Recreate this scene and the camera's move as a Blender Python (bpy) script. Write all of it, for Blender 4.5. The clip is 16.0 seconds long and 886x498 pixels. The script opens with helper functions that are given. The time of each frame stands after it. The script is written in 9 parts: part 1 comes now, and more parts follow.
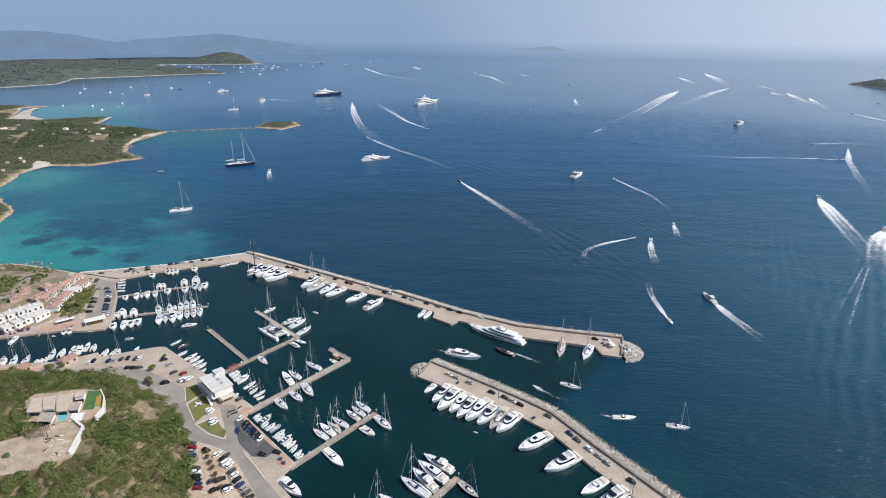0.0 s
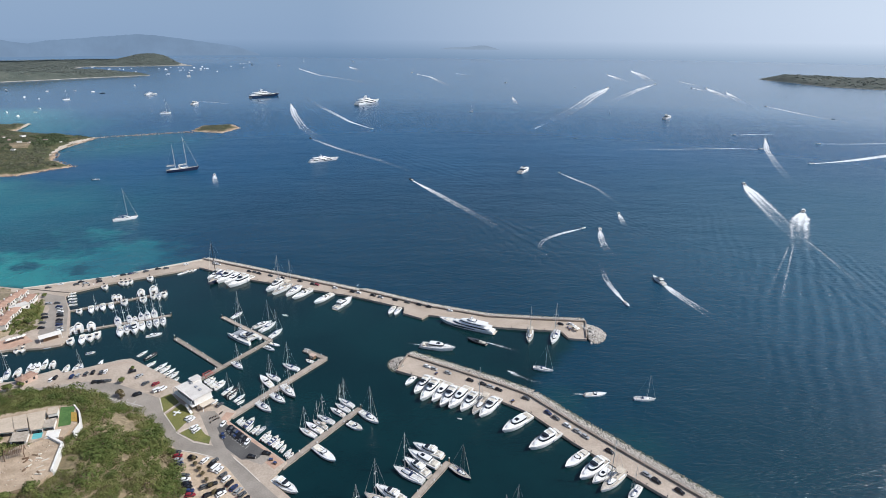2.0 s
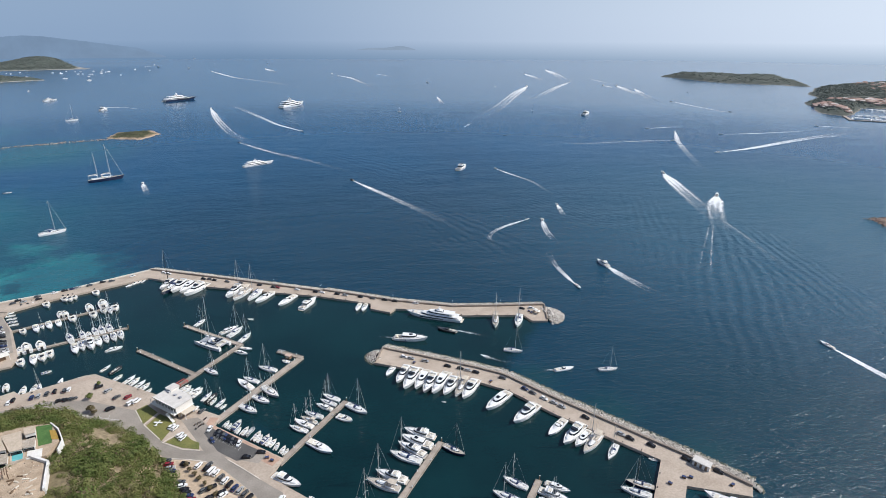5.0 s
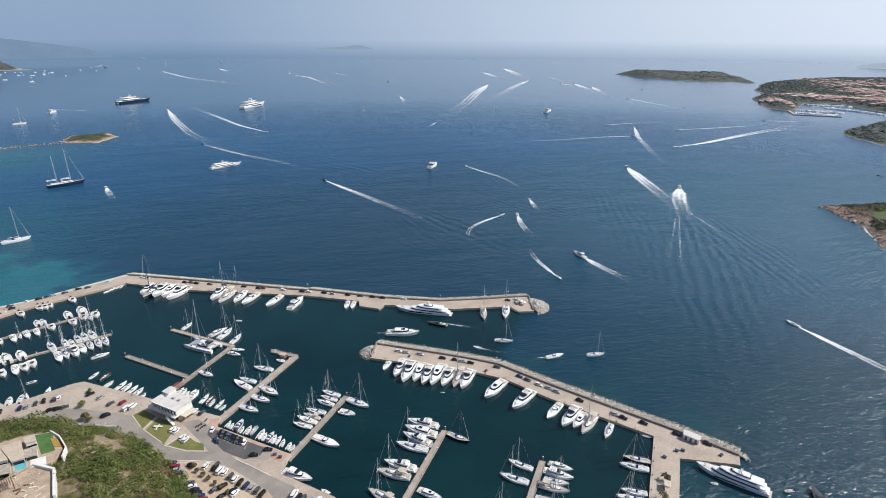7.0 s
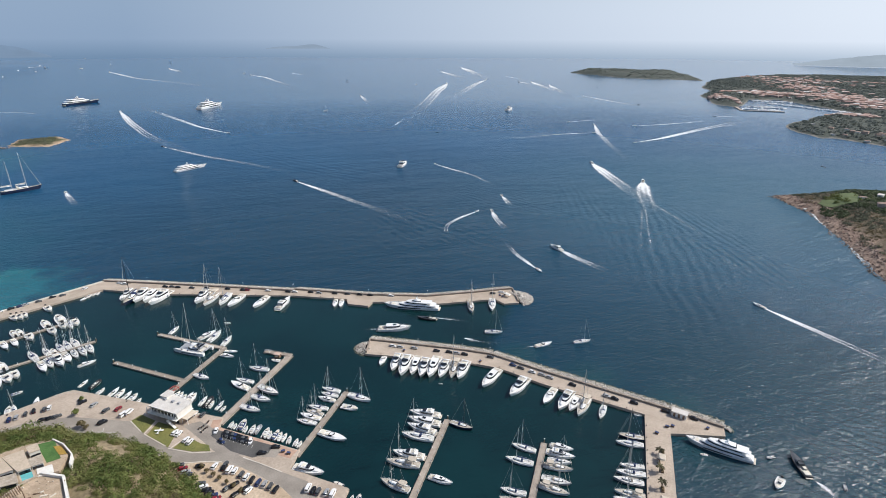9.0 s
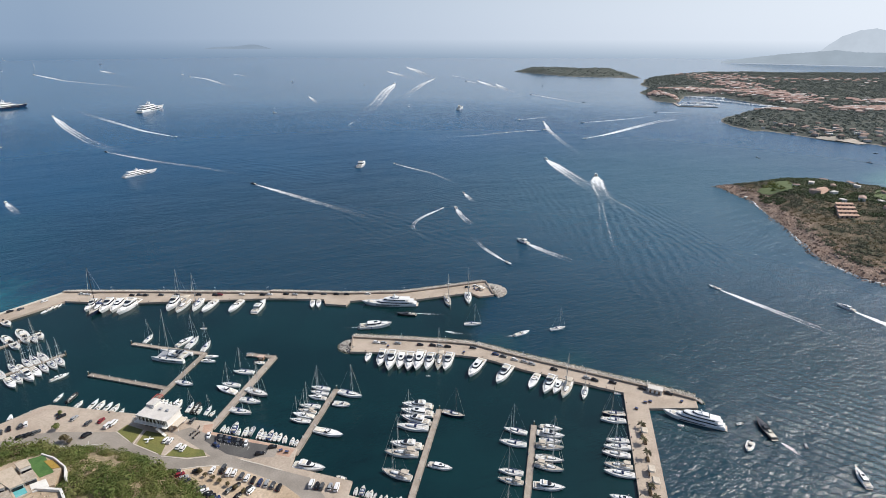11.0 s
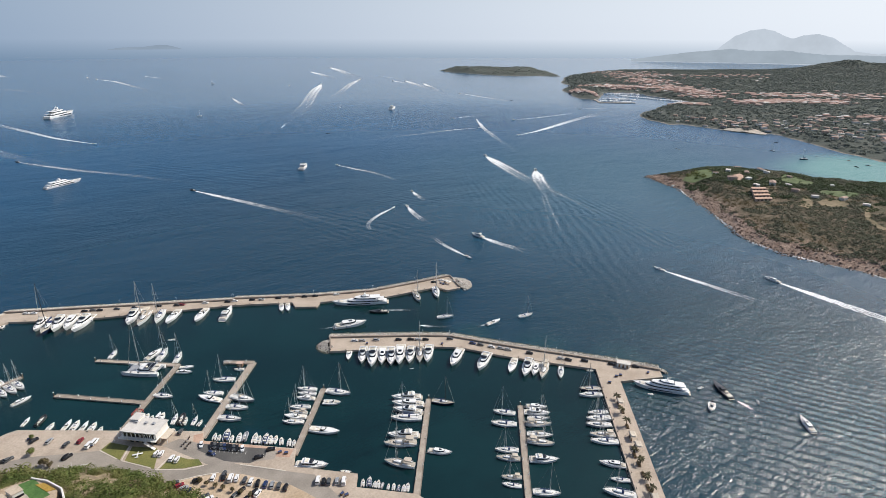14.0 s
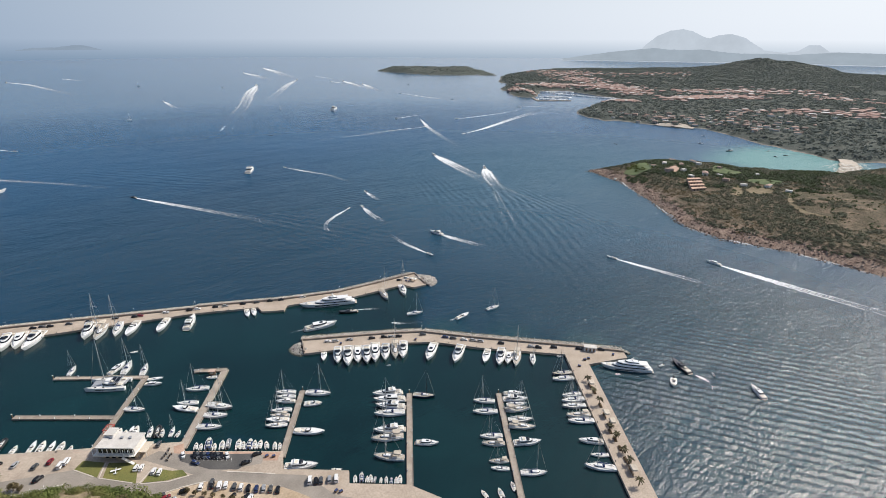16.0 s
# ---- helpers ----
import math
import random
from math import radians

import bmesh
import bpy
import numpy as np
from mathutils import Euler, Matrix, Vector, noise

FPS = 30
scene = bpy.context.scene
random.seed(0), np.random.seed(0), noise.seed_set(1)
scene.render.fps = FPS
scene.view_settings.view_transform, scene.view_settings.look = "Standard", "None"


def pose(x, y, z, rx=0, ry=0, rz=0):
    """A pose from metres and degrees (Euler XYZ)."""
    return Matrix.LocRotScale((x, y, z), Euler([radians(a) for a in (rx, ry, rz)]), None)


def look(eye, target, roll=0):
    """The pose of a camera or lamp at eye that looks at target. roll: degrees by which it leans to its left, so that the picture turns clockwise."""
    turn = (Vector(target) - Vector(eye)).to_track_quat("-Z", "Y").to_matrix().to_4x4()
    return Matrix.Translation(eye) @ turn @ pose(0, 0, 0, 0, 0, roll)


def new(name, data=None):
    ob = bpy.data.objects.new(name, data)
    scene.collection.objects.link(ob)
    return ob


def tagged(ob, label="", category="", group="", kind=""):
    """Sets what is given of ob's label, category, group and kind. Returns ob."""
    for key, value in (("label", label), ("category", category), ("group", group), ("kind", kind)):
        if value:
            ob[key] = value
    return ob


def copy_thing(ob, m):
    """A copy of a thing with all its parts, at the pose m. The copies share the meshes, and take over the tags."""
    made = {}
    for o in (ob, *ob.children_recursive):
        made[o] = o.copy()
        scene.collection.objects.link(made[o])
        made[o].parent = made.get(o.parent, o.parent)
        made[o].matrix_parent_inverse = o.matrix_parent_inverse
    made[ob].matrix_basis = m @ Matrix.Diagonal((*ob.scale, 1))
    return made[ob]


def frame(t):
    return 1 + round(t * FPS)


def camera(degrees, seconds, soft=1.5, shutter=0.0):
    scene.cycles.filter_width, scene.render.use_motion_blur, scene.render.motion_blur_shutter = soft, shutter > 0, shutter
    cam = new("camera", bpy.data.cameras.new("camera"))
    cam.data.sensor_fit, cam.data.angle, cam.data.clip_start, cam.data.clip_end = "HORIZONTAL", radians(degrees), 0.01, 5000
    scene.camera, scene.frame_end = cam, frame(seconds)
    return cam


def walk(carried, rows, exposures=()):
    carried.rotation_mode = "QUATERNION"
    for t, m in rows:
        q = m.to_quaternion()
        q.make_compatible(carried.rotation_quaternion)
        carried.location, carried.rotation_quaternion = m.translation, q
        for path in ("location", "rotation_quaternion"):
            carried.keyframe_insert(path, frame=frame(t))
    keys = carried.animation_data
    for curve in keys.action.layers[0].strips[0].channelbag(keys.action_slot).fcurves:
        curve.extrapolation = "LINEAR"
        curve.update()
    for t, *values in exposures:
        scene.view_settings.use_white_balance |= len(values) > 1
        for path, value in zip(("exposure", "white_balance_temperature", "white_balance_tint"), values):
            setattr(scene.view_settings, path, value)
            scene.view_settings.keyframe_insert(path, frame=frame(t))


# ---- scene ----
cam = camera(78.47, 16.0, soft=0.85)


def view(x, y, z, yaw, pitch, roll):
    return pose(x, y, z, 90 + pitch, 0, yaw) @ pose(0, 0, 0, 0, 0, roll)


walk(cam, [
    (0, view(0.00, -0.00, 180.00, -0.000, -21.306, 0.575)),
    (0.5, view(-4.70, -2.23, 180.21, -1.610, -21.303, 0.499)),
    (1, view(-9.21, -4.39, 180.42, -3.300, -21.306, 0.451)),
    (1.5, view(-13.73, -6.46, 180.61, -4.929, -21.307, 0.411)),
    (2, view(-18.09, -8.31, 180.78, -6.612, -21.317, 0.382)),
    (2.5, view(-22.40, -10.00, 180.92, -8.311, -21.319, 0.359)),
    (3, view(-27.10, -11.65, 181.03, -9.696, -21.330, 0.329)),
    (3.5, view(-31.90, -13.13, 181.10, -11.066, -21.321, 0.285)),
    (4, view(-36.61, -14.48, 181.12, -12.385, -21.308, 0.267)),
    (4.5, view(-41.30, -15.84, 181.08, -13.789, -21.273, 0.243)),
    (5, view(-46.16, -17.21, 181.04, -14.998, -21.217, 0.246)),
    (7.5, view(-70.59, -19.50, 181.32, -20.248, -21.324, 0.207)),
    (8, view(-75.81, -19.70, 181.49, -21.099, -21.338, 0.240)),
    (8.5, view(-81.03, -19.92, 181.69, -22.299, -21.352, 0.265)),
    (9, view(-86.36, -20.04, 181.90, -23.937, -21.372, 0.231)),
    (11.5, view(-111.58, -18.78, 182.55, -31.061, -21.378, 0.132)),
    (12, view(-116.53, -18.07, 182.78, -32.621, -21.374, 0.130)),
    (12.5, view(-121.35, -17.22, 183.03, -34.122, -21.392, 0.132)),
    (13, view(-126.03, -16.04, 183.28, -35.329, -21.384, 0.129)),
    (13.5, view(-130.87, -14.65, 183.51, -36.313, -21.385, 0.120)),
    (14, view(-135.55, -13.23, 183.69, -37.610, -21.409, 0.118)),
    (14.5, view(-140.00, -11.75, 183.84, -39.346, -21.439, 0.125)),
    (15, view(-144.72, -10.22, 183.97, -41.098, -21.420, 0.111)),
    (15.5, view(-149.21, -8.69, 184.09, -42.782, -21.417, 0.111)),
    (16, view(-153.49, -7.07, 184.25, -44.196, -21.421, 0.125)),
], exposures=[(0, 0.08, 6000, 10), (8, 0.10, 6220, 10), (16, 0.08, 6500, 10)])

# ---- light: hazy summer sky, high sun ----
SUN_AZ, SUN_EL = 104.0, 46.0        # clockwise from +y, above the horizon
HAZE_AWAY, HAZE_SUN = (2.75, 3.75, 5.2, 1), (8.4, 9.0, 9.8, 1)
SEA_AWAY, SEA_SUN = (1.5, 2.45, 3.75, 1), (4.3, 5.3, 6.4, 1)
world = bpy.data.worlds.new("world")
scene.world = world
world.use_nodes = True
wn, wl = world.node_tree.nodes, world.node_tree.links
wn.clear()
w_out = wn.new("ShaderNodeOutputWorld")
w_bg = wn.new("ShaderNodeBackground")
w_sky = wn.new("ShaderNodeTexSky")
w_sky.sky_type = 'NISHITA'
w_sky.sun_disc = False
w_sky.sun_elevation, w_sky.sun_rotation = radians(SUN_EL), radians(SUN_AZ)
w_sky.altitude, w_sky.air_density, w_sky.dust_density, w_sky.ozone_density = 100, 1.0, 2.2, 1.5
w_tc = wn.new("ShaderNodeTexCoord")
w_sep = wn.new("ShaderNodeSeparateXYZ")
wl.new(w_tc.outputs["Generated"], w_sep.inputs[0])
# summer haze: a pale band round the horizon, whiter towards the sun, that thins out upwards
w_up = wn.new("ShaderNodeMapRange")
w_up.interpolation_type = 'SMOOTHSTEP'
for key, val in (("From Min", 0.02), ("From Max", 0.30), ("To Min", 0.92), ("To Max", 0.0)):
    w_up.inputs[key].default_value = val
wl.new(w_sep.outputs["Z"], w_up.inputs[0])
w_dot = wn.new("ShaderNodeVectorMath")
w_dot.operation = 'DOT_PRODUCT'
w_dot.inputs[1].default_value = (math.sin(radians(SUN_AZ)), math.cos(radians(SUN_AZ)), 0)
wl.new(w_tc.outputs["Generated"], w_dot.inputs[0])
w_side = wn.new("ShaderNodeMapRange")
w_side.inputs["From Min"].default_value, w_side.inputs["From Max"].default_value = -0.32, 0.95
wl.new(w_dot.outputs["Value"], w_side.inputs[0])
w_hz = wn.new("ShaderNodeMixRGB")
w_hz.inputs[1].default_value = HAZE_AWAY
w_hz.inputs[2].default_value = HAZE_SUN
wl.new(w_side.outputs[0], w_hz.inputs[0])
# distant sea below the horizon, beyond the sheet of water
w_low = wn.new("ShaderNodeMapRange")
for key, val in (("From Min", -0.037), ("From Max", -0.004), ("To Min", 1.0), ("To Max", 0.0)):
    w_low.inputs[key].default_value = val
wl.new(w_sep.outputs["Z"], w_low.inputs[0])
w_sea = wn.new("ShaderNodeMixRGB")
w_seac = wn.new("ShaderNodeMixRGB")
w_seac.inputs[1].default_value = SEA_AWAY
w_seac.inputs[2].default_value = SEA_SUN
wl.new(w_side.outputs[0], w_seac.inputs[0])
wl.new(w_seac.outputs[0], w_sea.inputs[2])
wl.new(w_low.outputs[0], w_sea.inputs[0])
wl.new(w_hz.outputs[0], w_sea.inputs[1])
w_mix = wn.new("ShaderNodeMixRGB")
wl.new(w_up.outputs[0], w_mix.inputs[0])
wl.new(w_sky.outputs[0], w_mix.inputs[1])
wl.new(w_sea.outputs[0], w_mix.inputs[2])
wl.new(w_mix.outputs[0], w_bg.inputs[0])
w_bg.inputs[1].default_value = 0.1
wl.new(w_bg.outputs[0], w_out.inputs[0])

sun = new("sun", bpy.data.lights.new("sun", 'SUN'))
sun.data.energy, sun.data.angle, sun.data.color = 3.95, radians(0.6), (1.0, 0.94, 0.845)
az, el = radians(SUN_AZ), radians(SUN_EL)
sun_dir = Vector((math.sin(az) * math.cos(el), math.cos(az) * math.cos(el), math.sin(el)))
sun.matrix_world = look(sun_dir * 900, (0, 0, 0))


# ---- materials ----
def node_mat(name):
    m = bpy.data.materials.new(name)
    m.use_nodes = True
    nt = m.node_tree
    return m, nt.nodes, nt.links, nt.nodes["Principled BSDF"]


def noise_node(n, l, scale, detail=4, rough=0.55, coord="Object"):
    tc = n.new("ShaderNodeTexCoord")
    t = n.new("ShaderNodeTexNoise")
    t.inputs["Scale"].default_value = scale
    t.inputs["Detail"].default_value = detail
    t.inputs["Roughness"].default_value = rough
    l.new(tc.outputs[coord], t.inputs["Vector"])
    return t


def ramp_node(n, l, src, stops):
    r = n.new("ShaderNodeValToRGB")
    el = r.color_ramp.elements
    el[0].position, el[0].color = stops[0][0], (*stops[0][1], 1)
    el[1].position, el[1].color = stops[-1][0], (*stops[-1][1], 1)
    for p, c in stops[1:-1]:
        el.new(p).color = (*c, 1)
    l.new(src, r.inputs[0])
    return r


def surf(name, a, b, scale=0.5, rough=0.85, fine=6.0, fine_amt=0.35, bump=0.2, bump_d=0.05, metal=0.0, vary=0.0, spec=0.4):
    """Two colours mixed by a broad noise, darkened and lightened by a fine one, with a fine relief."""
    m, n, l, p = node_mat(name)
    broad = noise_node(n, l, scale, 5)
    r = ramp_node(n, l, broad.outputs[0], [(0.35, a), (0.65, b)])
    small = noise_node(n, l, fine, 4, 0.6)
    mr = n.new("ShaderNodeMapRange")
    mr.inputs["From Min"].default_value, mr.inputs["From Max"].default_value = 0.3, 0.7
    mr.inputs["To Min"].default_value, mr.inputs["To Max"].default_value = 1 - fine_amt, 1 + fine_amt
    l.new(small.outputs[0], mr.inputs[0])
    mul = n.new("ShaderNodeVectorMath")
    mul.operation = 'SCALE'
    l.new(r.outputs[0], mul.inputs[0])
    l.new(mr.outputs[0], mul.inputs["Scale"])
    out = mul.outputs[0]
    if vary:
        oi = n.new("ShaderNodeObjectInfo")
        vr = n.new("ShaderNodeMapRange")
        vr.inputs["To Min"].default_value, vr.inputs["To Max"].default_value = 1 - vary, 1 + vary
        l.new(oi.outputs["Random"], vr.inputs[0])
        m2 = n.new("ShaderNodeVectorMath")
        m2.operation = 'SCALE'
        l.new(out, m2.inputs[0])
        l.new(vr.outputs[0], m2.inputs["Scale"])
        out = m2.outputs[0]
    l.new(out, p.inputs["Base Color"])
    p.inputs["Roughness"].default_value = rough
    p.inputs["Metallic"].default_value = metal
    p.inputs["Specular IOR Level"].default_value = spec
    if bump:
        bp = n.new("ShaderNodeBump")
        bp.inputs["Strength"].default_value, bp.inputs["Distance"].default_value = bump, bump_d
        l.new(small.outputs[0], bp.inputs["Height"])
        l.new(bp.outputs[0], p.inputs["Normal"])
    return m


def island_mat(name, stops, rough=0.8, fine=3.0, broad=0.0, share=0.6, leaf=False):
    """A colour for each loose piece of one mesh, with a fine grain; broad: size of patches that share a tone."""
    m, n, l, p = node_mat(name)
    g = n.new("ShaderNodeNewGeometry")
    src = g.outputs["Random Per Island"]
    if broad:
        nz = noise_node(n, l, broad, 3, 0.6)
        mr0 = n.new("ShaderNodeMapRange")
        mr0.inputs["From Min"].default_value, mr0.inputs["From Max"].default_value = 0.28, 0.72
        mr0.inputs["To Max"].default_value = share
        l.new(nz.outputs[0], mr0.inputs[0])
        ad = n.new("ShaderNodeMath")
        ad.operation = 'MULTIPLY_ADD'
        ad.inputs[1].default_value = 1 - share
        l.new(src, ad.inputs[0])
        l.new(mr0.outputs[0], ad.inputs[2])
        src = ad.outputs[0]
    r = ramp_node(n, l, src, stops)
    small = noise_node(n, l, fine, 3)
    mr = n.new("ShaderNodeMapRange")
    mr.inputs["To Min"].default_value, mr.inputs["To Max"].default_value = 0.6, 1.4
    l.new(small.outputs[0], mr.inputs[0])
    mul = n.new("ShaderNodeVectorMath")
    mul.operation = 'SCALE'
    l.new(r.outputs[0], mul.inputs[0])
    l.new(mr.outputs[0], mul.inputs["Scale"])
    l.new(mul.outputs[0], p.inputs["Base Color"])
    p.inputs["Roughness"].default_value = rough
    p.inputs["Specular IOR Level"].default_value = 0.25
    if leaf:
        tr = n.new("ShaderNodeBsdfTranslucent")
        l.new(mul.outputs[0], tr.inputs["Color"])
        mx = n.new("ShaderNodeMixShader")
        mx.inputs[0].default_value = 0.3
        l.new(p.outputs[0], mx.inputs[1])
        l.new(tr.outputs[0], mx.inputs[2])
        l.new(mx.outputs[0], n["Material Output"].inputs["Surface"])
    return m


def sea_mat():
    m, n, l, p = node_mat("sea_water")
    tc = n.new("ShaderNodeTexCoord")
    # water colour: deep blue, teal in the basin, turquoise over the sand of the west bay
    # The open-sea blue is lightened to stand in for haze far out.
    deep = ramp_node(n, l, noise_node(n, l, 0.0035, 4).outputs[0], [(0.35, (0.005, 0.060, 0.138)), (0.65, (0.008, 0.076, 0.168))])
    col = deep.outputs[0]

    def patch(col, centre, radius, soft, tint, nscale, namt):
        vm = n.new("ShaderNodeVectorMath")
        vm.operation = 'DISTANCE'
        mp = n.new("ShaderNodeMapping")
        mp.inputs["Scale"].default_value = (1, 1, 0)
        l.new(tc.outputs["Object"], mp.inputs[0])
        l.new(mp.outputs[0], vm.inputs[0])
        vm.inputs[1].default_value = (centre[0], centre[1], 0)
        nz = noise_node(n, l, nscale, 5, 0.6)
        ad = n.new("ShaderNodeMath")
        ad.operation = 'MULTIPLY_ADD'
        ad.inputs[1].default_value = namt
        l.new(nz.outputs[0], ad.inputs[0])
        l.new(vm.outputs["Value"], ad.inputs[2])
        mr = n.new("ShaderNodeMapRange")
        mr.interpolation_type = 'SMOOTHSTEP'
        mr.inputs["From Min"].default_value = radius + namt * 0.5 + soft
        mr.inputs["From Max"].default_value = radius + namt * 0.5 - soft
        l.new(ad.outputs[0], mr.inputs[0])
        mx = n.new("ShaderNodeMixRGB")
        l.new(mr.outputs[0], mx.inputs[0])
        l.new(col, mx.inputs[1])
        mx.inputs[2].default_value = (*tint, 1)
        return mx.outputs[0]

    for c, r, s, t, ns, na in SHALLOW_AND_HAZE_TINTS:
        col = patch(col, c, r, s, t, ns, na)
    near = None
    for bx, by, br in BASIN:
        vm = n.new("ShaderNodeVectorMath")
        vm.operation = 'DISTANCE'
        vm.inputs[1].default_value = (bx, by, 0)
        l.new(tc.outputs["Object"], vm.inputs[0])
        dk = n.new("ShaderNodeMath")
        dk.operation = 'SUBTRACT'
        dk.inputs[1].default_value = br
        l.new(vm.outputs["Value"], dk.inputs[0])
        if near is not None:
            mn = n.new("ShaderNodeMath")
            mn.operation = 'SMOOTH_MIN'
            mn.inputs[2].default_value = 5
            l.new(near, mn.inputs[0])
            l.new(dk.outputs[0], mn.inputs[1])
            near = mn.outputs[0]
        else:
            near = dk.outputs[0]
    bz = n.new("ShaderNodeMapRange")
    bz.interpolation_type = 'SMOOTHSTEP'
    bz.inputs["From Min"].default_value, bz.inputs["From Max"].default_value = 5, -7
    l.new(near, bz.inputs[0])
    basin = bz.outputs[0]
    bmix = n.new("ShaderNodeMixRGB")
    l.new(basin, bmix.inputs[0])
    l.new(col, bmix.inputs[1])
    bt = ramp_node(n, l, noise_node(n, l, 0.012, 4, 0.6).outputs[0], [(0.35, (0.002, 0.017, 0.020)), (0.68, (0.004, 0.030, 0.033))])
    l.new(bt.outputs[0], bmix.inputs[2])
    col = bmix.outputs[0]
    l.new(col, p.inputs["Base Color"])
    p.inputs["IOR"].default_value = 1.333
    p.inputs["Specular IOR Level"].default_value = 0.7
    # small waves that are too fine to build make the open water duller
    rd = n.new("ShaderNodeVectorMath")
    rd.operation = 'DISTANCE'
    rd.inputs[1].default_value = (-20, 180, 0)
    l.new(tc.outputs["Object"], rd.inputs[0])
    rr = n.new("ShaderNodeMapRange")
    for key, val in (("From Min", 130), ("From Max", 650), ("To Min", 0.2), ("To Max", 0.35)):
        rr.inputs[key].default_value = val
    l.new(rd.outputs["Value"], rr.inputs[0])
    rf = n.new("ShaderNodeMapRange")
    for key, val in (("From Min", 520), ("From Max", 1600), ("To Min", 1.0), ("To Max", 0.42)):
        rf.inputs[key].default_value = val
    l.new(rd.outputs["Value"], rf.inputs[0])
    rm = n.new("ShaderNodeMath")
    rm.operation = 'MULTIPLY'
    l.new(rr.outputs[0], rm.inputs[0])
    l.new(rf.outputs[0], rm.inputs[1])
    rb = n.new("ShaderNodeMixRGB")
    l.new(basin, rb.inputs[0])
    l.new(rm.outputs[0], rb.inputs[1])
    rb.inputs[2].default_value = (0.2, 0.2, 0.2, 1)
    l.new(rb.outputs[0], p.inputs["Roughness"])
    # waves: long wind ripples and short chop
    mp = n.new("ShaderNodeMapping")
    mp.inputs["Rotation"].default_value = (0, 0, radians(50))
    mp.inputs["Scale"].default_value = (0.42, 1.0, 1.0)
    l.new(tc.outputs["Object"], mp.inputs[0])
    ml = n.new("ShaderNodeMapping")
    ml.inputs["Rotation"].default_value = (0, 0, radians(38))
    ml.inputs["Scale"].default_value = (0.36, 1.0, 1.0)
    l.new(tc.outputs["Object"], ml.inputs[0])
    h = None
    for sc, amt, dt in ((0.33, 0.5, 4), (0.13, 0.6, 3), (0.6, 0.44, 4), (1.3, 0.24, 3), (2.4, 0.06, 2), (0.022, 2.4, 2), (0.06, 0.6, 2)):
        t = n.new("ShaderNodeTexNoise")
        t.inputs["Scale"].default_value, t.inputs["Detail"].default_value = sc, dt
        l.new(ml.outputs[0] if sc in (0.13, 0.33, 0.06) else mp.outputs[0], t.inputs["Vector"])
        k = n.new("ShaderNodeMath")
        k.operation = 'MULTIPLY_ADD'
        k.inputs[1].default_value = amt
        l.new(t.outputs[0], k.inputs[0])
        if h is not None:
            l.new(h, k.inputs[2])
        else:
            k.inputs[2].default_value = 0
        h = k.outputs[0]
    # trains of bow waves that spread from the boats in the middle of the bay
    for (ax, ay), (bx, by), half, gap, amp in TRAINS:
        ln = math.hypot(bx - ax, by - ay)
        tm = n.new("ShaderNodeMapping")
        tm.vector_type = 'TEXTURE'
        tm.inputs["Location"].default_value = ((ax + bx) / 2, (ay + by) / 2, 0)
        tm.inputs["Rotation"].default_value = (0, 0, math.atan2(by - ay, bx - ax))
        l.new(tc.outputs["Object"], tm.inputs[0])
        wv = n.new("ShaderNodeTexWave")
        wv.bands_direction = 'Y'
        for key, val in (("Scale", math.tau / 20 / gap), ("Distortion", 5.0), ("Detail", 2.5), ("Detail Scale", 0.06 * gap)):
            wv.inputs[key].default_value = val
        l.new(tm.outputs[0], wv.inputs["Vector"])
        sp = n.new("ShaderNodeVectorMath")
        sp.operation = 'MULTIPLY'
        sp.inputs[1].default_value = (2 / ln, 1 / half, 0)
        l.new(tm.outputs[0], sp.inputs[0])
        le = n.new("ShaderNodeVectorMath")
        le.operation = 'LENGTH'
        l.new(sp.outputs[0], le.inputs[0])
        mk = n.new("ShaderNodeMapRange")
        for key, val in (("From Min", 0.35), ("From Max", 1.0), ("To Min", amp), ("To Max", 0.0)):
            mk.inputs[key].default_value = val
        l.new(le.outputs["Value"], mk.inputs[0])
        k = n.new("ShaderNodeMath")
        k.operation = 'MULTIPLY_ADD'
        l.new(wv.outputs["Fac"], k.inputs[0])
        l.new(mk.outputs[0], k.inputs[1])
        l.new(h, k.inputs[2])
        h = k.outputs[0]
    bp = n.new("ShaderNodeBump")
    bp.inputs["Strength"].default_value, bp.inputs["Distance"].default_value = 1.0, 1.0
    cm = n.new("ShaderNodeMapRange")
    cm.inputs["To Min"].default_value, cm.inputs["To Max"].default_value = 1.0, 0.13
    l.new(basin, cm.inputs[0])
    fl = n.new("ShaderNodeMapRange")
    for key, val in (("From Min", 520), ("From Max", 1500), ("To Min", 1.0), ("To Max", 0.08)):
        fl.inputs[key].default_value = val
    l.new(rd.outputs["Value"], fl.inputs[0])
    bs = n.new("ShaderNodeMath")
    bs.operation = 'MULTIPLY'
    l.new(fl.outputs[0], bs.inputs[0])
    l.new(cm.outputs[0], bs.inputs[1])
    nr = n.new("ShaderNodeMapRange")
    for key, val in (("From Min", 220), ("From Max", 480), ("To Min", 1.0), ("To Max", 1.6)):
        nr.inputs[key].default_value = val
    l.new(rd.outputs["Value"], nr.inputs[0])
    hs = n.new("ShaderNodeMath")
    hs.operation = 'MULTIPLY'
    l.new(h, hs.inputs[0])
    l.new(nr.outputs[0], hs.inputs[1])
    h = hs.outputs[0]
    l.new(bs.outputs[0], bp.inputs["Strength"])
    l.new(h, bp.inputs["Height"])
    l.new(bp.outputs[0], p.inputs["Normal"])
    return m


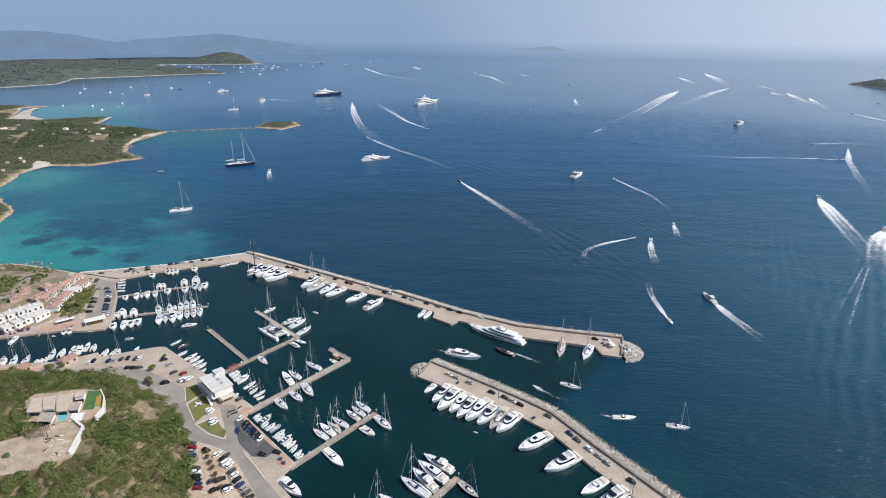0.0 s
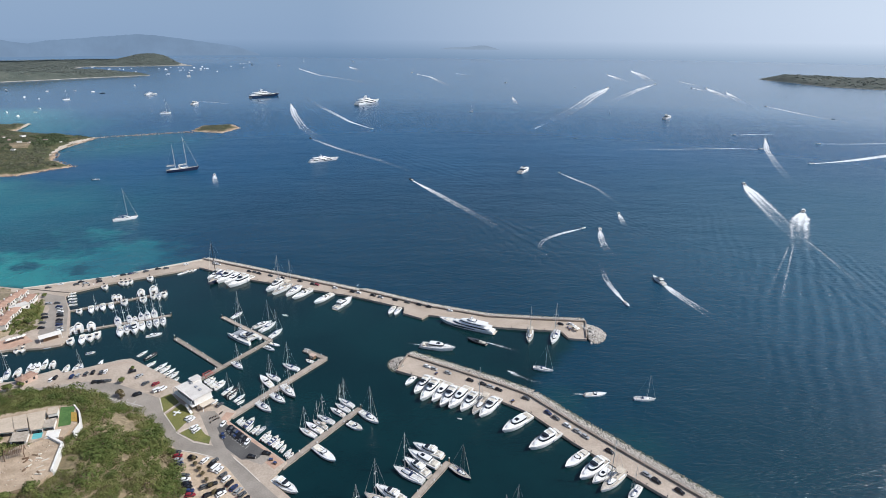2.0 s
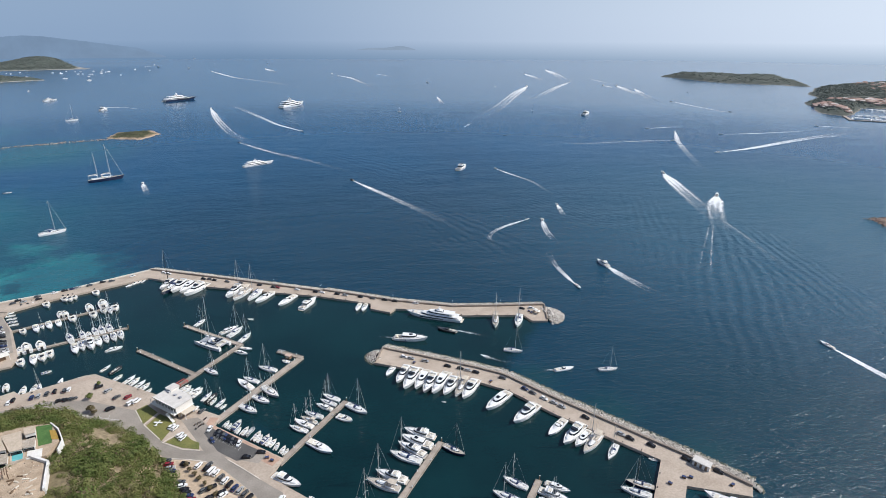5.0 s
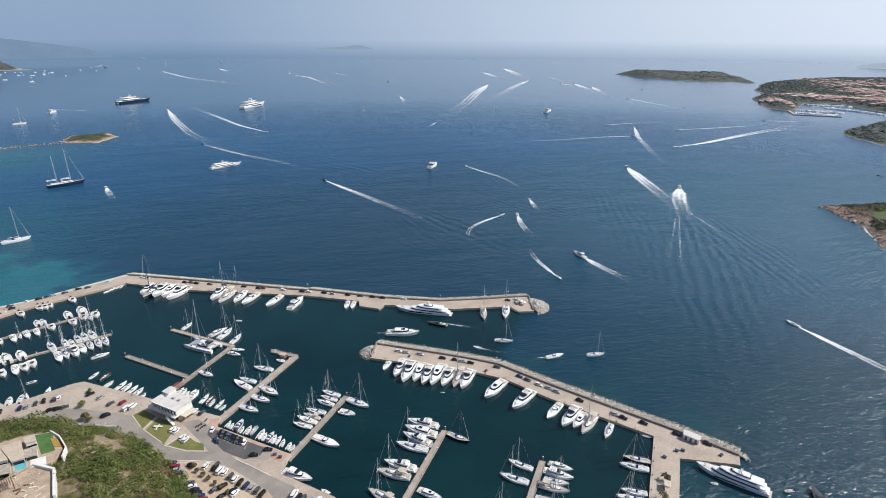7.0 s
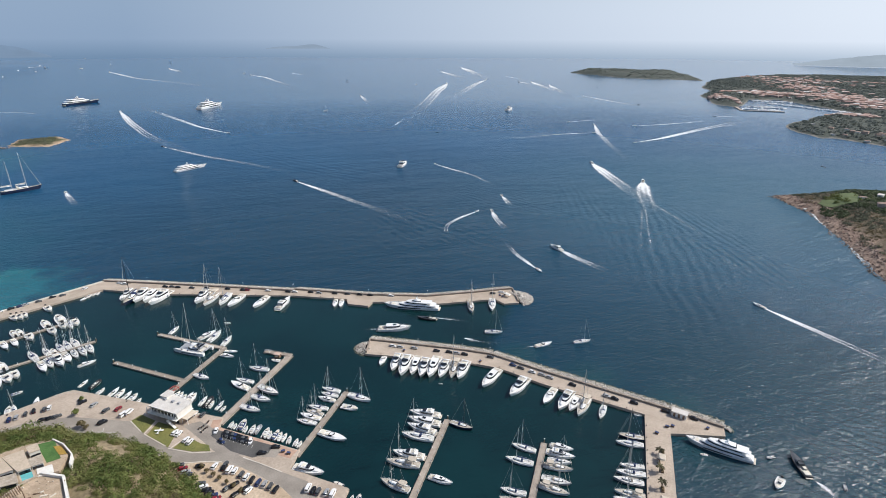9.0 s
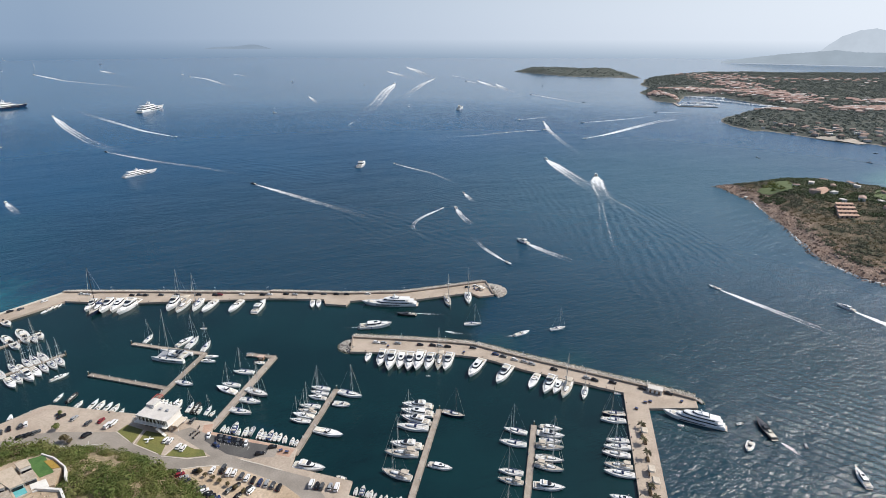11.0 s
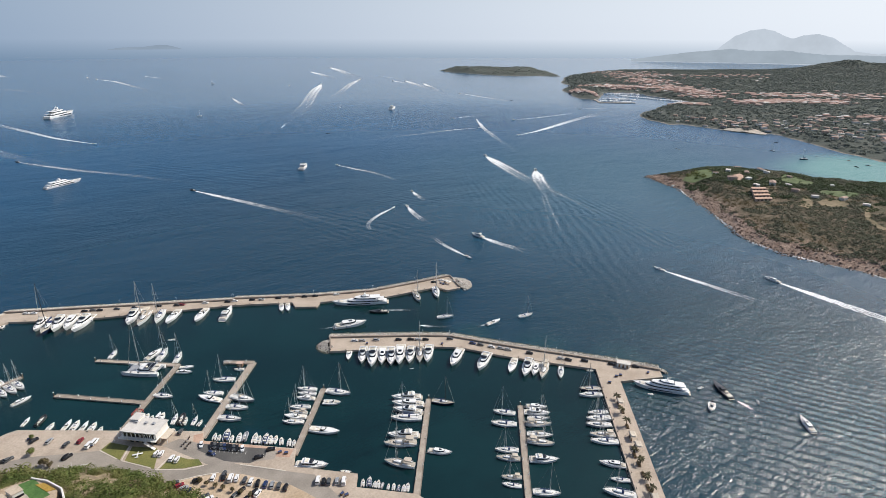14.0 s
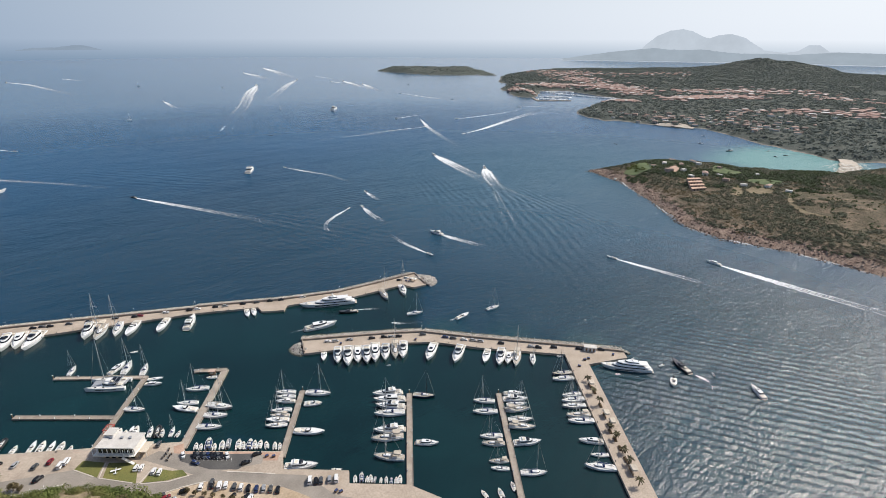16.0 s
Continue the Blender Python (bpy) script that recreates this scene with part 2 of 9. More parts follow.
# calm basin inside the breakwaters: centres and radii
BASIN = [(-22, 132, 75), (-150, 228, 75), (-262, 316, 75), (-18, 260, 75), (-142, 332, 75), (18, 152, 69), (-102, 148, 75), (-178, 360, 65), (-278, 232, 75), (-74, 296, 75), (58, 276, 31), (-30, 104, 75), (-314, 336, 70), (66, 148, 33), (-222, 340, 68), (10, 264, 60), (82, 284, 18), (-110, 324, 67), (2, 116, 59), (-18, 48, 29), (6, 172, 68)]
# centre, radius, softness, colour, noise scale, noise amount
HARBOUR_AND_HAZE_TINTS = [
    # Teal near water, kept darker than the haze-lightened open sea.
    ((20, 260), 430, 330, (0.003, 0.033, 0.062), 0.008, 120),
    # Paler patch towards the sun: haze and sky reflection painted into the water.
    ((540, 400), 270, 240, (0.016, 0.086, 0.140), 0.008, 120),
    ((170, 50), 170, 90, (0.003, 0.032, 0.050), 0.008, 60),
    ((98, 186), 13, 13, (0.0045, 0.042, 0.055), 0.05, 14),
    ((124, 146), 13, 13, (0.0045, 0.042, 0.055), 0.05, 14),
    ((72, 222), 12, 12, (0.0045, 0.042, 0.055), 0.05, 14),
    ((106, 118), 14, 16, (0.0045, 0.040, 0.053), 0.05, 14),
    ((44, 250), 11, 11, (0.0045, 0.041, 0.054), 0.05, 14),
]
WEST_BAY_TINTS = [
    ((-414.1, 571.8), 160, 100, (0.009, 0.082, 0.125), 0.012, 170),
    ((-430.7, 628.9), 75, 50, (0.015, 0.118, 0.155), 0.016, 120),
    ((-551.8, 692.9), 70, 40, (0.035, 0.2, 0.205), 0.02, 80),
    ((-352.5, 453.2), 85, 22, (0.03, 0.235, 0.235), 0.035, 120),
    ((-294.7, 441.1), 70, 22, (0.026, 0.21, 0.215), 0.04, 110),
    ((-243.9, 449.2), 40, 26, (0.015, 0.12, 0.155), 0.04, 90),
    ((-432.9, 513.5), 40, 20, (0.026, 0.19, 0.2), 0.04, 70),
]
WEST_SAND_TINTS = [
    ((-338.9, 507.7), 40, 22, (0.008, 0.07, 0.108), 0.05, 110),
    ((-379.7, 518.7), 24, 16, (0.009, 0.078, 0.115), 0.07, 84),
    ((-291.7, 492.6), 24, 16, (0.008, 0.072, 0.112), 0.07, 84),
    ((-379.4, 469.8), 13, 6, (0.008, 0.07, 0.1), 0.09, 44),
    ((-315.8, 443.2), 10, 5, (0.008, 0.07, 0.1), 0.1, 40),
    ((-269.2, 435.2), 10, 5, (0.008, 0.07, 0.1), 0.1, 40),
    ((-829.9, 1213.5), 190, 120, (0.025, 0.15, 0.18), 0.006, 160),
    ((-930, 1400), 150, 80, (0.035, 0.18, 0.20), 0.01, 120),
    ((-481.4, 1017.8), 120, 90, (0.012, 0.10, 0.14), 0.01, 140),
]
EAST_BAY_TINTS = [
    ((843.2, 221.1), 110, 45, (0.10, 0.27, 0.26), 0.01, 60),
]
SHALLOW_AND_HAZE_TINTS = HARBOUR_AND_HAZE_TINTS + WEST_BAY_TINTS + WEST_SAND_TINTS + EAST_BAY_TINTS
# wave trains: from, to, half width, spacing, height
TRAINS = [
    ((413.4, 486.4), (161.3, 146.0), 60, 10, 0.32),
    ((403.7, 462.4), (303.6, 176.9), 45, 8, 0.26),
    ((61.9, 636.2), (173.7, 332.1), 40, 11, 0.3),
    ((-67.1, 1015.7), (176.8, 617.3), 60, 14, 0.3),
    ((80, 160), (180, -55), 120, 5.5, 0.17),
    ((377, 599), (199, 266), 50, 9, 0.2),
    ((67, 573), (97, 352), 60, 9, 0.2),
    ((191, 614), (262, 430), 55, 8, 0.18),
]
M_SEA = sea_mat()
M_CONC = surf("quay_concrete", (0.385, 0.315, 0.25), (0.485, 0.405, 0.33), 0.08, 0.9, 1.2, 0.16, 0.15)
M_CONC_D = surf("wall_concrete", (0.24, 0.20, 0.165), (0.33, 0.28, 0.23), 0.2, 0.9, 2.0, 0.25, 0.3)
M_PLANK = surf("pier_planks", (0.31, 0.26, 0.215), (0.40, 0.345, 0.29), 0.3, 0.85, 3.0, 0.25, 0.2, vary=0.14)
M_ASPH = surf("asphalt", (0.25, 0.222, 0.192), (0.34, 0.302, 0.26), 0.09, 0.92, 1.5, 0.15, 0.1)
M_ASPH_N = surf("asphalt_new", (0.085, 0.082, 0.08), (0.12, 0.115, 0.11), 0.1, 0.92, 1.5, 0.2, 0.1)
M_DIRT = surf("dirt", (0.42, 0.32, 0.22), (0.54, 0.43, 0.32), 0.06, 0.95, 0.8, 0.22, 0.3)
M_LAWN = surf("lawn", (0.12, 0.135, 0.04), (0.20, 0.19, 0.06), 0.12, 0.95, 1.5, 0.3, 0.3)
M_ROCK = island_mat("rock", [(0.0, (0.34, 0.305, 0.26)), (0.5, (0.50, 0.46, 0.41)), (1.0, (0.66, 0.62, 0.57))], 0.9, 1.2)


# ---- mesh helpers ----
def link_bm(name, bm, mat, parent=None, label="", smooth=False):
    me = bpy.data.meshes.new(name)
    bm.to_mesh(me)
    bm.free()
    return link_me(name, me, mat, parent, label, smooth)


def link_me(name, me, mat, parent=None, label="", smooth=False):
    if mat:
        me.materials.append(mat)
    if smooth:
        me.polygons.foreach_set("use_smooth", [True] * len(me.polygons))
    ob = new(name, me)
    if parent:
        ob.parent = parent
    if label:
        ob["label"] = label
    return ob


part = link_bm


def ears(pts):
    """Triangles of a plan outline that runs counter-clockwise."""
    left, res = list(range(len(pts))), []
    turn = lambda p, q, r: (q[0] - p[0]) * (r[1] - p[1]) - (q[1] - p[1]) * (r[0] - p[0])
    while len(left) > 3:
        best = None
        for i in range(len(left)):
            a, b, c = left[i - 1], left[i], left[(i + 1) % len(left)]
            if turn(pts[a], pts[b], pts[c]) <= 1e-9:
                continue
            if any(turn(pts[a], pts[b], pts[d]) >= 0 and turn(pts[b], pts[c], pts[d]) >= 0 and turn(pts[c], pts[a], pts[d]) >= 0 for d in left if d not in (a, b, c)):
                continue
            best = i
            break
        if best is None:
            best = 0
            a, b, c = left[-1], left[0], left[1]
        res.append((a, b, c))
        left.pop(best)
    return res + [tuple(left)]


def slab(bm, pts, z0, z1):
    """A prism over a plan outline."""
    area = sum(a[0] * b[1] - b[0] * a[1] for a, b in zip(pts, pts[1:] + pts[:1]))
    pts = pts if area > 0 else pts[::-1]
    lo = [bm.verts.new((x, y, z0)) for x, y in pts]
    hi = [bm.verts.new((x, y, z1)) for x, y in pts]
    k = len(pts)
    for a, b, c in ears(pts):
        bm.faces.new((hi[a], hi[b], hi[c]))
        bm.faces.new((lo[c], lo[b], lo[a]))
    for i in range(k):
        bm.faces.new((lo[i], lo[(i + 1) % k], hi[(i + 1) % k], hi[i]))


def box(bm, x0, x1, y0, y1, z0, z1):
    slab(bm, [(x0, y0), (x1, y0), (x1, y1), (x0, y1)], z0, z1)


def strip(a, b, w):
    """Plan outline of a straight strip from a to b, w wide."""
    a, b = Vector(a), Vector(b)
    d = (b - a).normalized()
    s = Vector((-d.y, d.x)) * w / 2
    return [tuple(v) for v in (a - s, b - s, b + s, a + s)]


def offset(line, d):
    """An open plan line moved sideways by d, to its left."""
    res = []
    for i, p in enumerate(line):
        a, b = Vector(line[max(i - 1, 0)]), Vector(line[min(i + 1, len(line) - 1)])
        t = (b - a).normalized()
        res.append((p[0] - t.y * d, p[1] + t.x * d))
    return res


def signed_distance(px, py, outline):
    """Distance to a closed outline, positive inside."""
    best = np.full(px.shape, 1e9)
    inside = np.zeros(px.shape, bool)
    k = len(outline)
    for i in range(k):
        (x0, y0), (x1, y1) = outline[i], outline[(i + 1) % k]
        dx, dy = x1 - x0, y1 - y0
        t = np.clip(((px - x0) * dx + (py - y0) * dy) / (dx * dx + dy * dy + 1e-9), 0, 1)
        best = np.minimum(best, np.hypot(px - x0 - t * dx, py - y0 - t * dy))
        if y0 != y1:
            inside ^= ((y0 > py) != (y1 > py)) & (px < dx * (py - y0) / dy + x0)
    return np.where(inside, best, -best)


def inside(outline, n, seed, edge=0.0):
    rs = np.random.RandomState(seed)
    xs, ys = [p[0] for p in outline], [p[1] for p in outline]
    x, y = rs.uniform(min(xs), max(xs), n), rs.uniform(min(ys), max(ys), n)
    keep = signed_distance(x, y, outline) > edge
    return x[keep], y[keep]


def value_noise(x, y, size, seed):
    """Smooth noise in 0..1 on arrays."""
    rs = np.random.RandomState(seed)
    g = rs.rand(64, 64)
    u, v = x / size, y / size
    i, j = np.floor(u).astype(int), np.floor(v).astype(int)
    fu, fv = u - i, v - j
    fu, fv = fu * fu * (3 - 2 * fu), fv * fv * (3 - 2 * fv)
    q = lambda a, b: g[a % 64, b % 64]
    return (q(i, j) * (1 - fu) + q(i + 1, j) * fu) * (1 - fv) + (q(i, j + 1) * (1 - fu) + q(i + 1, j + 1) * fu) * fv


def fractal(x, y, size, seed):
    return sum(value_noise(x, y, size / 2 ** k, seed + k) * 0.5 ** k for k in range(4)) / 1.875


def land_height(x, y, outline, hills, shore=0.25, rough=3.0, size=60, seed=1, jag=6.0, base=2.5):
    """Height over a coast outline: a rocky shore that rises to a base, and round hills (x, y, height, radius)."""
    sd = signed_distance(x, y, outline)
    sd = sd + (fractal(x, y, size * 0.4, seed + 9) - 0.5) * jag
    z = np.where(sd > 0, base * (1 - np.exp(-sd * shore / base)), sd * 0.5)
    up = np.clip(sd / 40.0, 0, 1)
    for hx, hy, hh, hr in hills:
        z = z + up * hh * np.exp(-((x - hx) ** 2 + (y - hy) ** 2) / hr ** 2)
    return z + up * rough * (fractal(x, y, size, seed) - 0.5) * 2, sd


def terrain(name, outline, mat, step, clip=None, **kw):
    xs, ys = [p[0] for p in outline], [p[1] for p in outline]
    gx = np.arange(min(xs) - 3 * step, max(xs) + 3 * step, step)
    gy = np.arange(min(ys) - 3 * step, max(ys) + 3 * step, step)
    x, y = np.meshgrid(gx, gy)
    z, _ = land_height(x, y, outline, **kw)
    z = np.maximum(z, -3.0)
    idx = np.arange(x.size).reshape(x.shape)
    quads = np.stack([idx[:-1, :-1], idx[:-1, 1:], idx[1:, 1:], idx[1:, :-1]], -1).reshape(-1, 4)
    keep = (z.ravel()[quads] > -2.9).any(1)
    if clip:
        keep &= (signed_distance(x, y, clip).ravel()[quads] < 0).all(1)
    quads = quads[keep]
    used, inv = np.unique(quads, return_inverse=True)
    co = np.stack([x.ravel(), y.ravel(), z.ravel()], -1)[used]
    me = bpy.data.meshes.new(name)
    me.from_pydata(co.tolist(), [], inv.reshape(-1, 4).tolist())
    return link_me(name, me, mat, smooth=True)


def land_mat(name, low, rocky, a, b, c, scale=0.02, edge=(1.2, 3.5)):
    """Bare shore rock that gives way to scrub with height."""
    m, n, l, p = node_mat(name)
    g = n.new("ShaderNodeNewGeometry")
    sep = n.new("ShaderNodeSeparateXYZ")
    l.new(g.outputs["Position"], sep.inputs[0])
    nz = noise_node(n, l, scale * 4, 5)
    ad = n.new("ShaderNodeMath")
    ad.operation = 'MULTIPLY_ADD'
    ad.inputs[1].default_value = -4.0
    l.new(nz.outputs[0], ad.inputs[0])
    l.new(sep.outputs["Z"], ad.inputs[2])
    mr = n.new("ShaderNodeMapRange")
    mr.inputs["From Min"].default_value, mr.inputs["From Max"].default_value = edge[0] - 2, edge[1] - 2
    l.new(ad.outputs[0], mr.inputs[0])
    shore = ramp_node(n, l, noise_node(n, l, scale * 9, 5).outputs[0], [(0.35, low), (0.65, rocky)])
    veg = ramp_node(n, l, noise_node(n, l, scale * 2.5, 8, 0.7).outputs[0], [(0.36, a), (0.52, b), (0.66, c)])
    mx = n.new("ShaderNodeMixRGB")
    l.new(mr.outputs[0], mx.inputs[0])
    l.new(shore.outputs[0], mx.inputs[1])
    l.new(veg.outputs[0], mx.inputs[2])
    fine = noise_node(n, l, scale * 30, 4, 0.7)
    fr = n.new("ShaderNodeMapRange")
    fr.inputs["From Min"].default_value, fr.inputs["From Max"].default_value = 0.3, 0.7
    fr.inputs["To Min"].default_value, fr.inputs["To Max"].default_value = 0.6, 1.4
    l.new(fine.outputs[0], fr.inputs[0])
    mul = n.new("ShaderNodeVectorMath")
    mul.operation = 'SCALE'
    l.new(mx.outputs[0], mul.inputs[0])
    l.new(fr.outputs[0], mul.inputs["Scale"])
    l.new(mul.outputs[0], p.inputs["Base Color"])
    p.inputs["Roughness"].default_value = 0.95
    p.inputs["Specular IOR Level"].default_value = 0.15
    bp = n.new("ShaderNodeBump")
    bp.inputs["Strength"].default_value, bp.inputs["Distance"].default_value = 0.8, 1.0
    l.new(fine.outputs[0], bp.inputs["Height"])
    l.new(bp.outputs[0], p.inputs["Normal"])
    return m


# ---- shared materials and shapes ----
M_GEL = surf("gelcoat_white", (0.76, 0.76, 0.75), (0.82, 0.82, 0.81), 0.4, 0.28, 2.0, 0.04, 0.0, vary=0.05)
M_DECKW = surf("deck_nonslip", (0.62, 0.61, 0.58), (0.72, 0.71, 0.68), 0.8, 0.7, 5.0, 0.1, 0.05, vary=0.08)
M_TEAK = surf("teak_deck", (0.40, 0.355, 0.30), (0.50, 0.455, 0.39), 0.9, 0.75, 6.0, 0.2, 0.05, vary=0.15)
M_NAVY = surf("hull_navy", (0.012, 0.02, 0.05), (0.02, 0.03, 0.065), 0.4, 0.2, 2.0, 0.1, 0.0)
M_GREY = surf("hull_grey", (0.30, 0.31, 0.33), (0.36, 0.37, 0.39), 0.4, 0.3, 2.0, 0.06, 0.0)
M_CHAR = surf("hull_charcoal", (0.045, 0.05, 0.06), (0.07, 0.075, 0.085), 0.4, 0.35, 2.0, 0.1, 0.0)
M_BLACK = surf("rubber_black", (0.018, 0.018, 0.02), (0.03, 0.03, 0.032), 0.6, 0.6, 4.0, 0.2, 0.0)
M_GLASS = surf("tinted_glass", (0.012, 0.015, 0.02), (0.02, 0.025, 0.032), 0.5, 0.06, 2.0, 0.1, 0.0, spec=0.6)
M_ALU = surf("mast_alloy", (0.62, 0.62, 0.62), (0.70, 0.70, 0.70), 0.5, 0.38, 3.0, 0.08, 0.0, metal=0.7)
M_DARKSPAR = surf("mast_carbon", (0.02, 0.02, 0.022), (0.035, 0.035, 0.037), 0.5, 0.35, 3.0, 0.1, 0.0)
M_CANVB = surf("canvas_blue", (0.03, 0.05, 0.12), (0.05, 0.07, 0.16), 0.8, 0.9, 4.0, 0.2, 0.1)
M_CANVS = surf("canvas_sand", (0.50, 0.44, 0.36), (0.60, 0.53, 0.44), 0.8, 0.9, 4.0, 0.15, 0.1, vary=0.1)
M_CUSH = surf("cushion_cream", (0.62, 0.57, 0.48), (0.70, 0.66, 0.58), 1.0, 0.85, 4.0, 0.1, 0.1, vary=0.12)


def bridge(bm, a, b, closed=True):
    k = len(a)
    for i in range(k if closed else k - 1):
        j = (i + 1) % k
        try:
            bm.faces.new((a[i], a[j], b[j], b[i]))
        except ValueError:
            pass


def fix(bm):
    bmesh.ops.remove_doubles(bm, verts=bm.verts, dist=0.001)
    bmesh.ops.recalc_face_normals(bm, faces=bm.faces)
    return bm


def half_beam(u, B, stern, full):
    if u < 0.42:
        return B / 2 * (stern + (1 - stern) * math.sin(u / 0.42 * math.pi / 2))
    return B / 2 * max(1 - ((u - 0.42) / 0.58) ** full, 0.012)


def sheer(u, fs, fb):
    return fs + (fb - fs) * u ** 1.7


def hull_bm(L, B, fs, fb, draft, stern=0.86, full=2.2, rake=0.09, n=16, lip=0.09, well=0.22):
    bm = bmesh.new()
    prev = None
    for i in range(n + 1):
        u = i / n
        h = half_beam(u, B, stern, full)
        z = sheer(u, fs, fb)
        x = -L / 2 + u * L
        xl = x - rake * L * max(u - 0.55, 0) / 0.45
        hi = max(h - lip, 0.004)
        prof = [(x, hi, z - well), (x, hi, z), (x, h, z), (0.5 * (x + xl), h * 0.97, z * 0.5), (xl, h * 0.88, 0.05), (xl, h * 0.5, -draft * 0.7), (xl, 0, -draft)]
        ring = [bm.verts.new(p) for p in prof] + [bm.verts.new((p[0], -p[1], p[2])) for p in prof[-2::-1]]
        if prev:
            bridge(bm, prev, ring, False)
        else:
            bm.faces.new(ring[1:-1])
        prev = ring
    return fix(bm)


def deck_bm(L, B, fs, fb, stern=0.86, full=2.2, drop=0.1, n=16, lip=0.07):
    bm = bmesh.new()
    prev = None
    for i in range(n + 1):
        u = i / n
        h = max(half_beam(u, B, stern, full) - lip, 0.004)
        z = sheer(u, fs, fb) - drop
        x = -L / 2 + u * L
        row = [bm.verts.new(p) for p in ((x, h, z), (x, 0, z + 0.03 * B), (x, -h, z), (x, 0, z - 0.2))]
        if prev:
            bridge(bm, prev, row)
        else:
            bm.faces.new(row)
        prev = row
    bm.faces.new(prev[::-1])
    return fix(bm)


def house_outline(x0, x1, w, taper, k, rf, rb, tuck):
    """Plan of a deckhouse at the share k of its height: raked front and back, sides leaning in."""
    a, b = x0 + rb * k, x1 - rf * k
    s = w * (1 - tuck * k)
    d = b - a
    half = [(a, s * 0.92), (a + 0.06 * d, s), (a + 0.55 * d, s), (a + 0.82 * d, s * (1 + taper) / 2), (b - 0.03 * d, s * taper * 0.75), (b, s * taper * 0.4)]
    return half + [(x, -y) for x, y in half[::-1]]


def house_bm(x0, x1, w, z0, h, taper=0.6, rf=0.8, rb=0.1, tuck=0.16, k0=0.0, k1=1.0, grow=0.0, cap=True):
    bm = bmesh.new()
    rings = []
    for k in (k0, (k0 + k1) / 2, k1):
        o = house_outline(x0 - grow, x1 + grow, w + grow, taper, k, rf, rb, tuck)
        rings.append([bm.verts.new((x, y, z0 + h * k)) for x, y in o])
    bridge(bm, rings[0], rings[1])
    bridge(bm, rings[1], rings[2])
    if cap:
        o = house_outline(x0 + 0.06, x1 - 0.06, w - 0.08, taper, k1, rf, rb, tuck)
        crown = [bm.verts.new((x, y, z0 + h * k1 + 0.06)) for x, y in o]
        bridge(bm, rings[2], crown)
        bm.faces.new(crown)
    bm.faces.new(rings[0][::-1])
    return fix(bm)


def tube(bm, pts, r, k=6, taper=1.0):
    """A round bar along a line of points."""
    prev = None
    pts = [Vector(p) for p in pts]
    for i, p in enumerate(pts):
        d = (pts[min(i + 1, len(pts) - 1)] - pts[max(i - 1, 0)]).normalized()
        s = d.cross(Vector((0, 0, 1)) if abs(d.z) < 0.9 else Vector((1, 0, 0))).normalized()
        t = d.cross(s)
        rr = r * (1 + (taper - 1) * i / max(len(pts) - 1, 1))
        ring = [bm.verts.new(p + (s * math.cos(a * math.tau / k) + t * math.sin(a * math.tau / k)) * rr) for a in range(k)]
        if prev:
            bridge(bm, prev, ring)
        else:
            bm.faces.new(ring[::-1])
        prev = ring
    bm.faces.new(prev)
    return bm


def rbox(x0, x1, y0, y1, z0, z1, r=0.05):
    """A box with rounded upright and top edges."""
    bm = bmesh.new()
    box(bm, x0, x1, y0, y1, z0, z1)
    bmesh.ops.recalc_face_normals(bm, faces=bm.faces)
    bmesh.ops.bevel(bm, geom=[e for e in bm.edges], offset=r, segments=1, affect='EDGES')
    return bm


def tube_bm(pts, r, k=6, taper=1.0):
    return fix(tube(bmesh.new(), pts, r, k, taper))


def empty(name):
    return new(name)


# ---- sea ----
bm = bmesh.new()
rings = []
for r in (60, 200, 500, 1000, 2000, 3500, 5600):
    rings.append([bm.verts.new((r * math.cos(a * math.tau / 96), r * math.sin(a * math.tau / 96), 0)) for a in range(96)])
bm.faces.new(rings[0])
for a, b in zip(rings, rings[1:]):
    for i in range(96):
        bm.faces.new((a[i], b[i], b[(i + 1) % 96], a[(i + 1) % 96]))
tagged(link_bm("water", bm, M_SEA), "deep blue rippled sea, turquoise over sand", "sea", kind="structure")

# ---- land ----
M_SCRUB = land_mat("scrub_land", (0.34, 0.24, 0.16), (0.52, 0.40, 0.29), (0.05, 0.06, 0.032), (0.085, 0.092, 0.048), (0.135, 0.12, 0.068), 0.02, (0.7, 2.2))
M_CLIFF = land_mat("red_cliff_land", (0.22, 0.15, 0.115), (0.40, 0.30, 0.235), (0.085, 0.08, 0.052), (0.14, 0.115, 0.08), (0.24, 0.18, 0.13), 0.02, (4.6, 8.6))
# Greens greyed and evened out: haze over far land put into the colour.
M_FARLAND_HAZY = land_mat("wooded_land_hazy", (0.19, 0.175, 0.15), (0.30, 0.265, 0.225), (0.082, 0.094, 0.082), (0.095, 0.107, 0.094), (0.125, 0.125, 0.108), 0.012, (0.2, 1.2))

# The same haze-greyed greens, above a paler shore.
M_FARCAPE_HAZY = land_mat("wooded_cape_hazy", (0.36, 0.33, 0.29), (0.48, 0.44, 0.39), (0.078, 0.094, 0.082), (0.09, 0.106, 0.092), (0.12, 0.125, 0.106), 0.012, (0.6, 2.0))

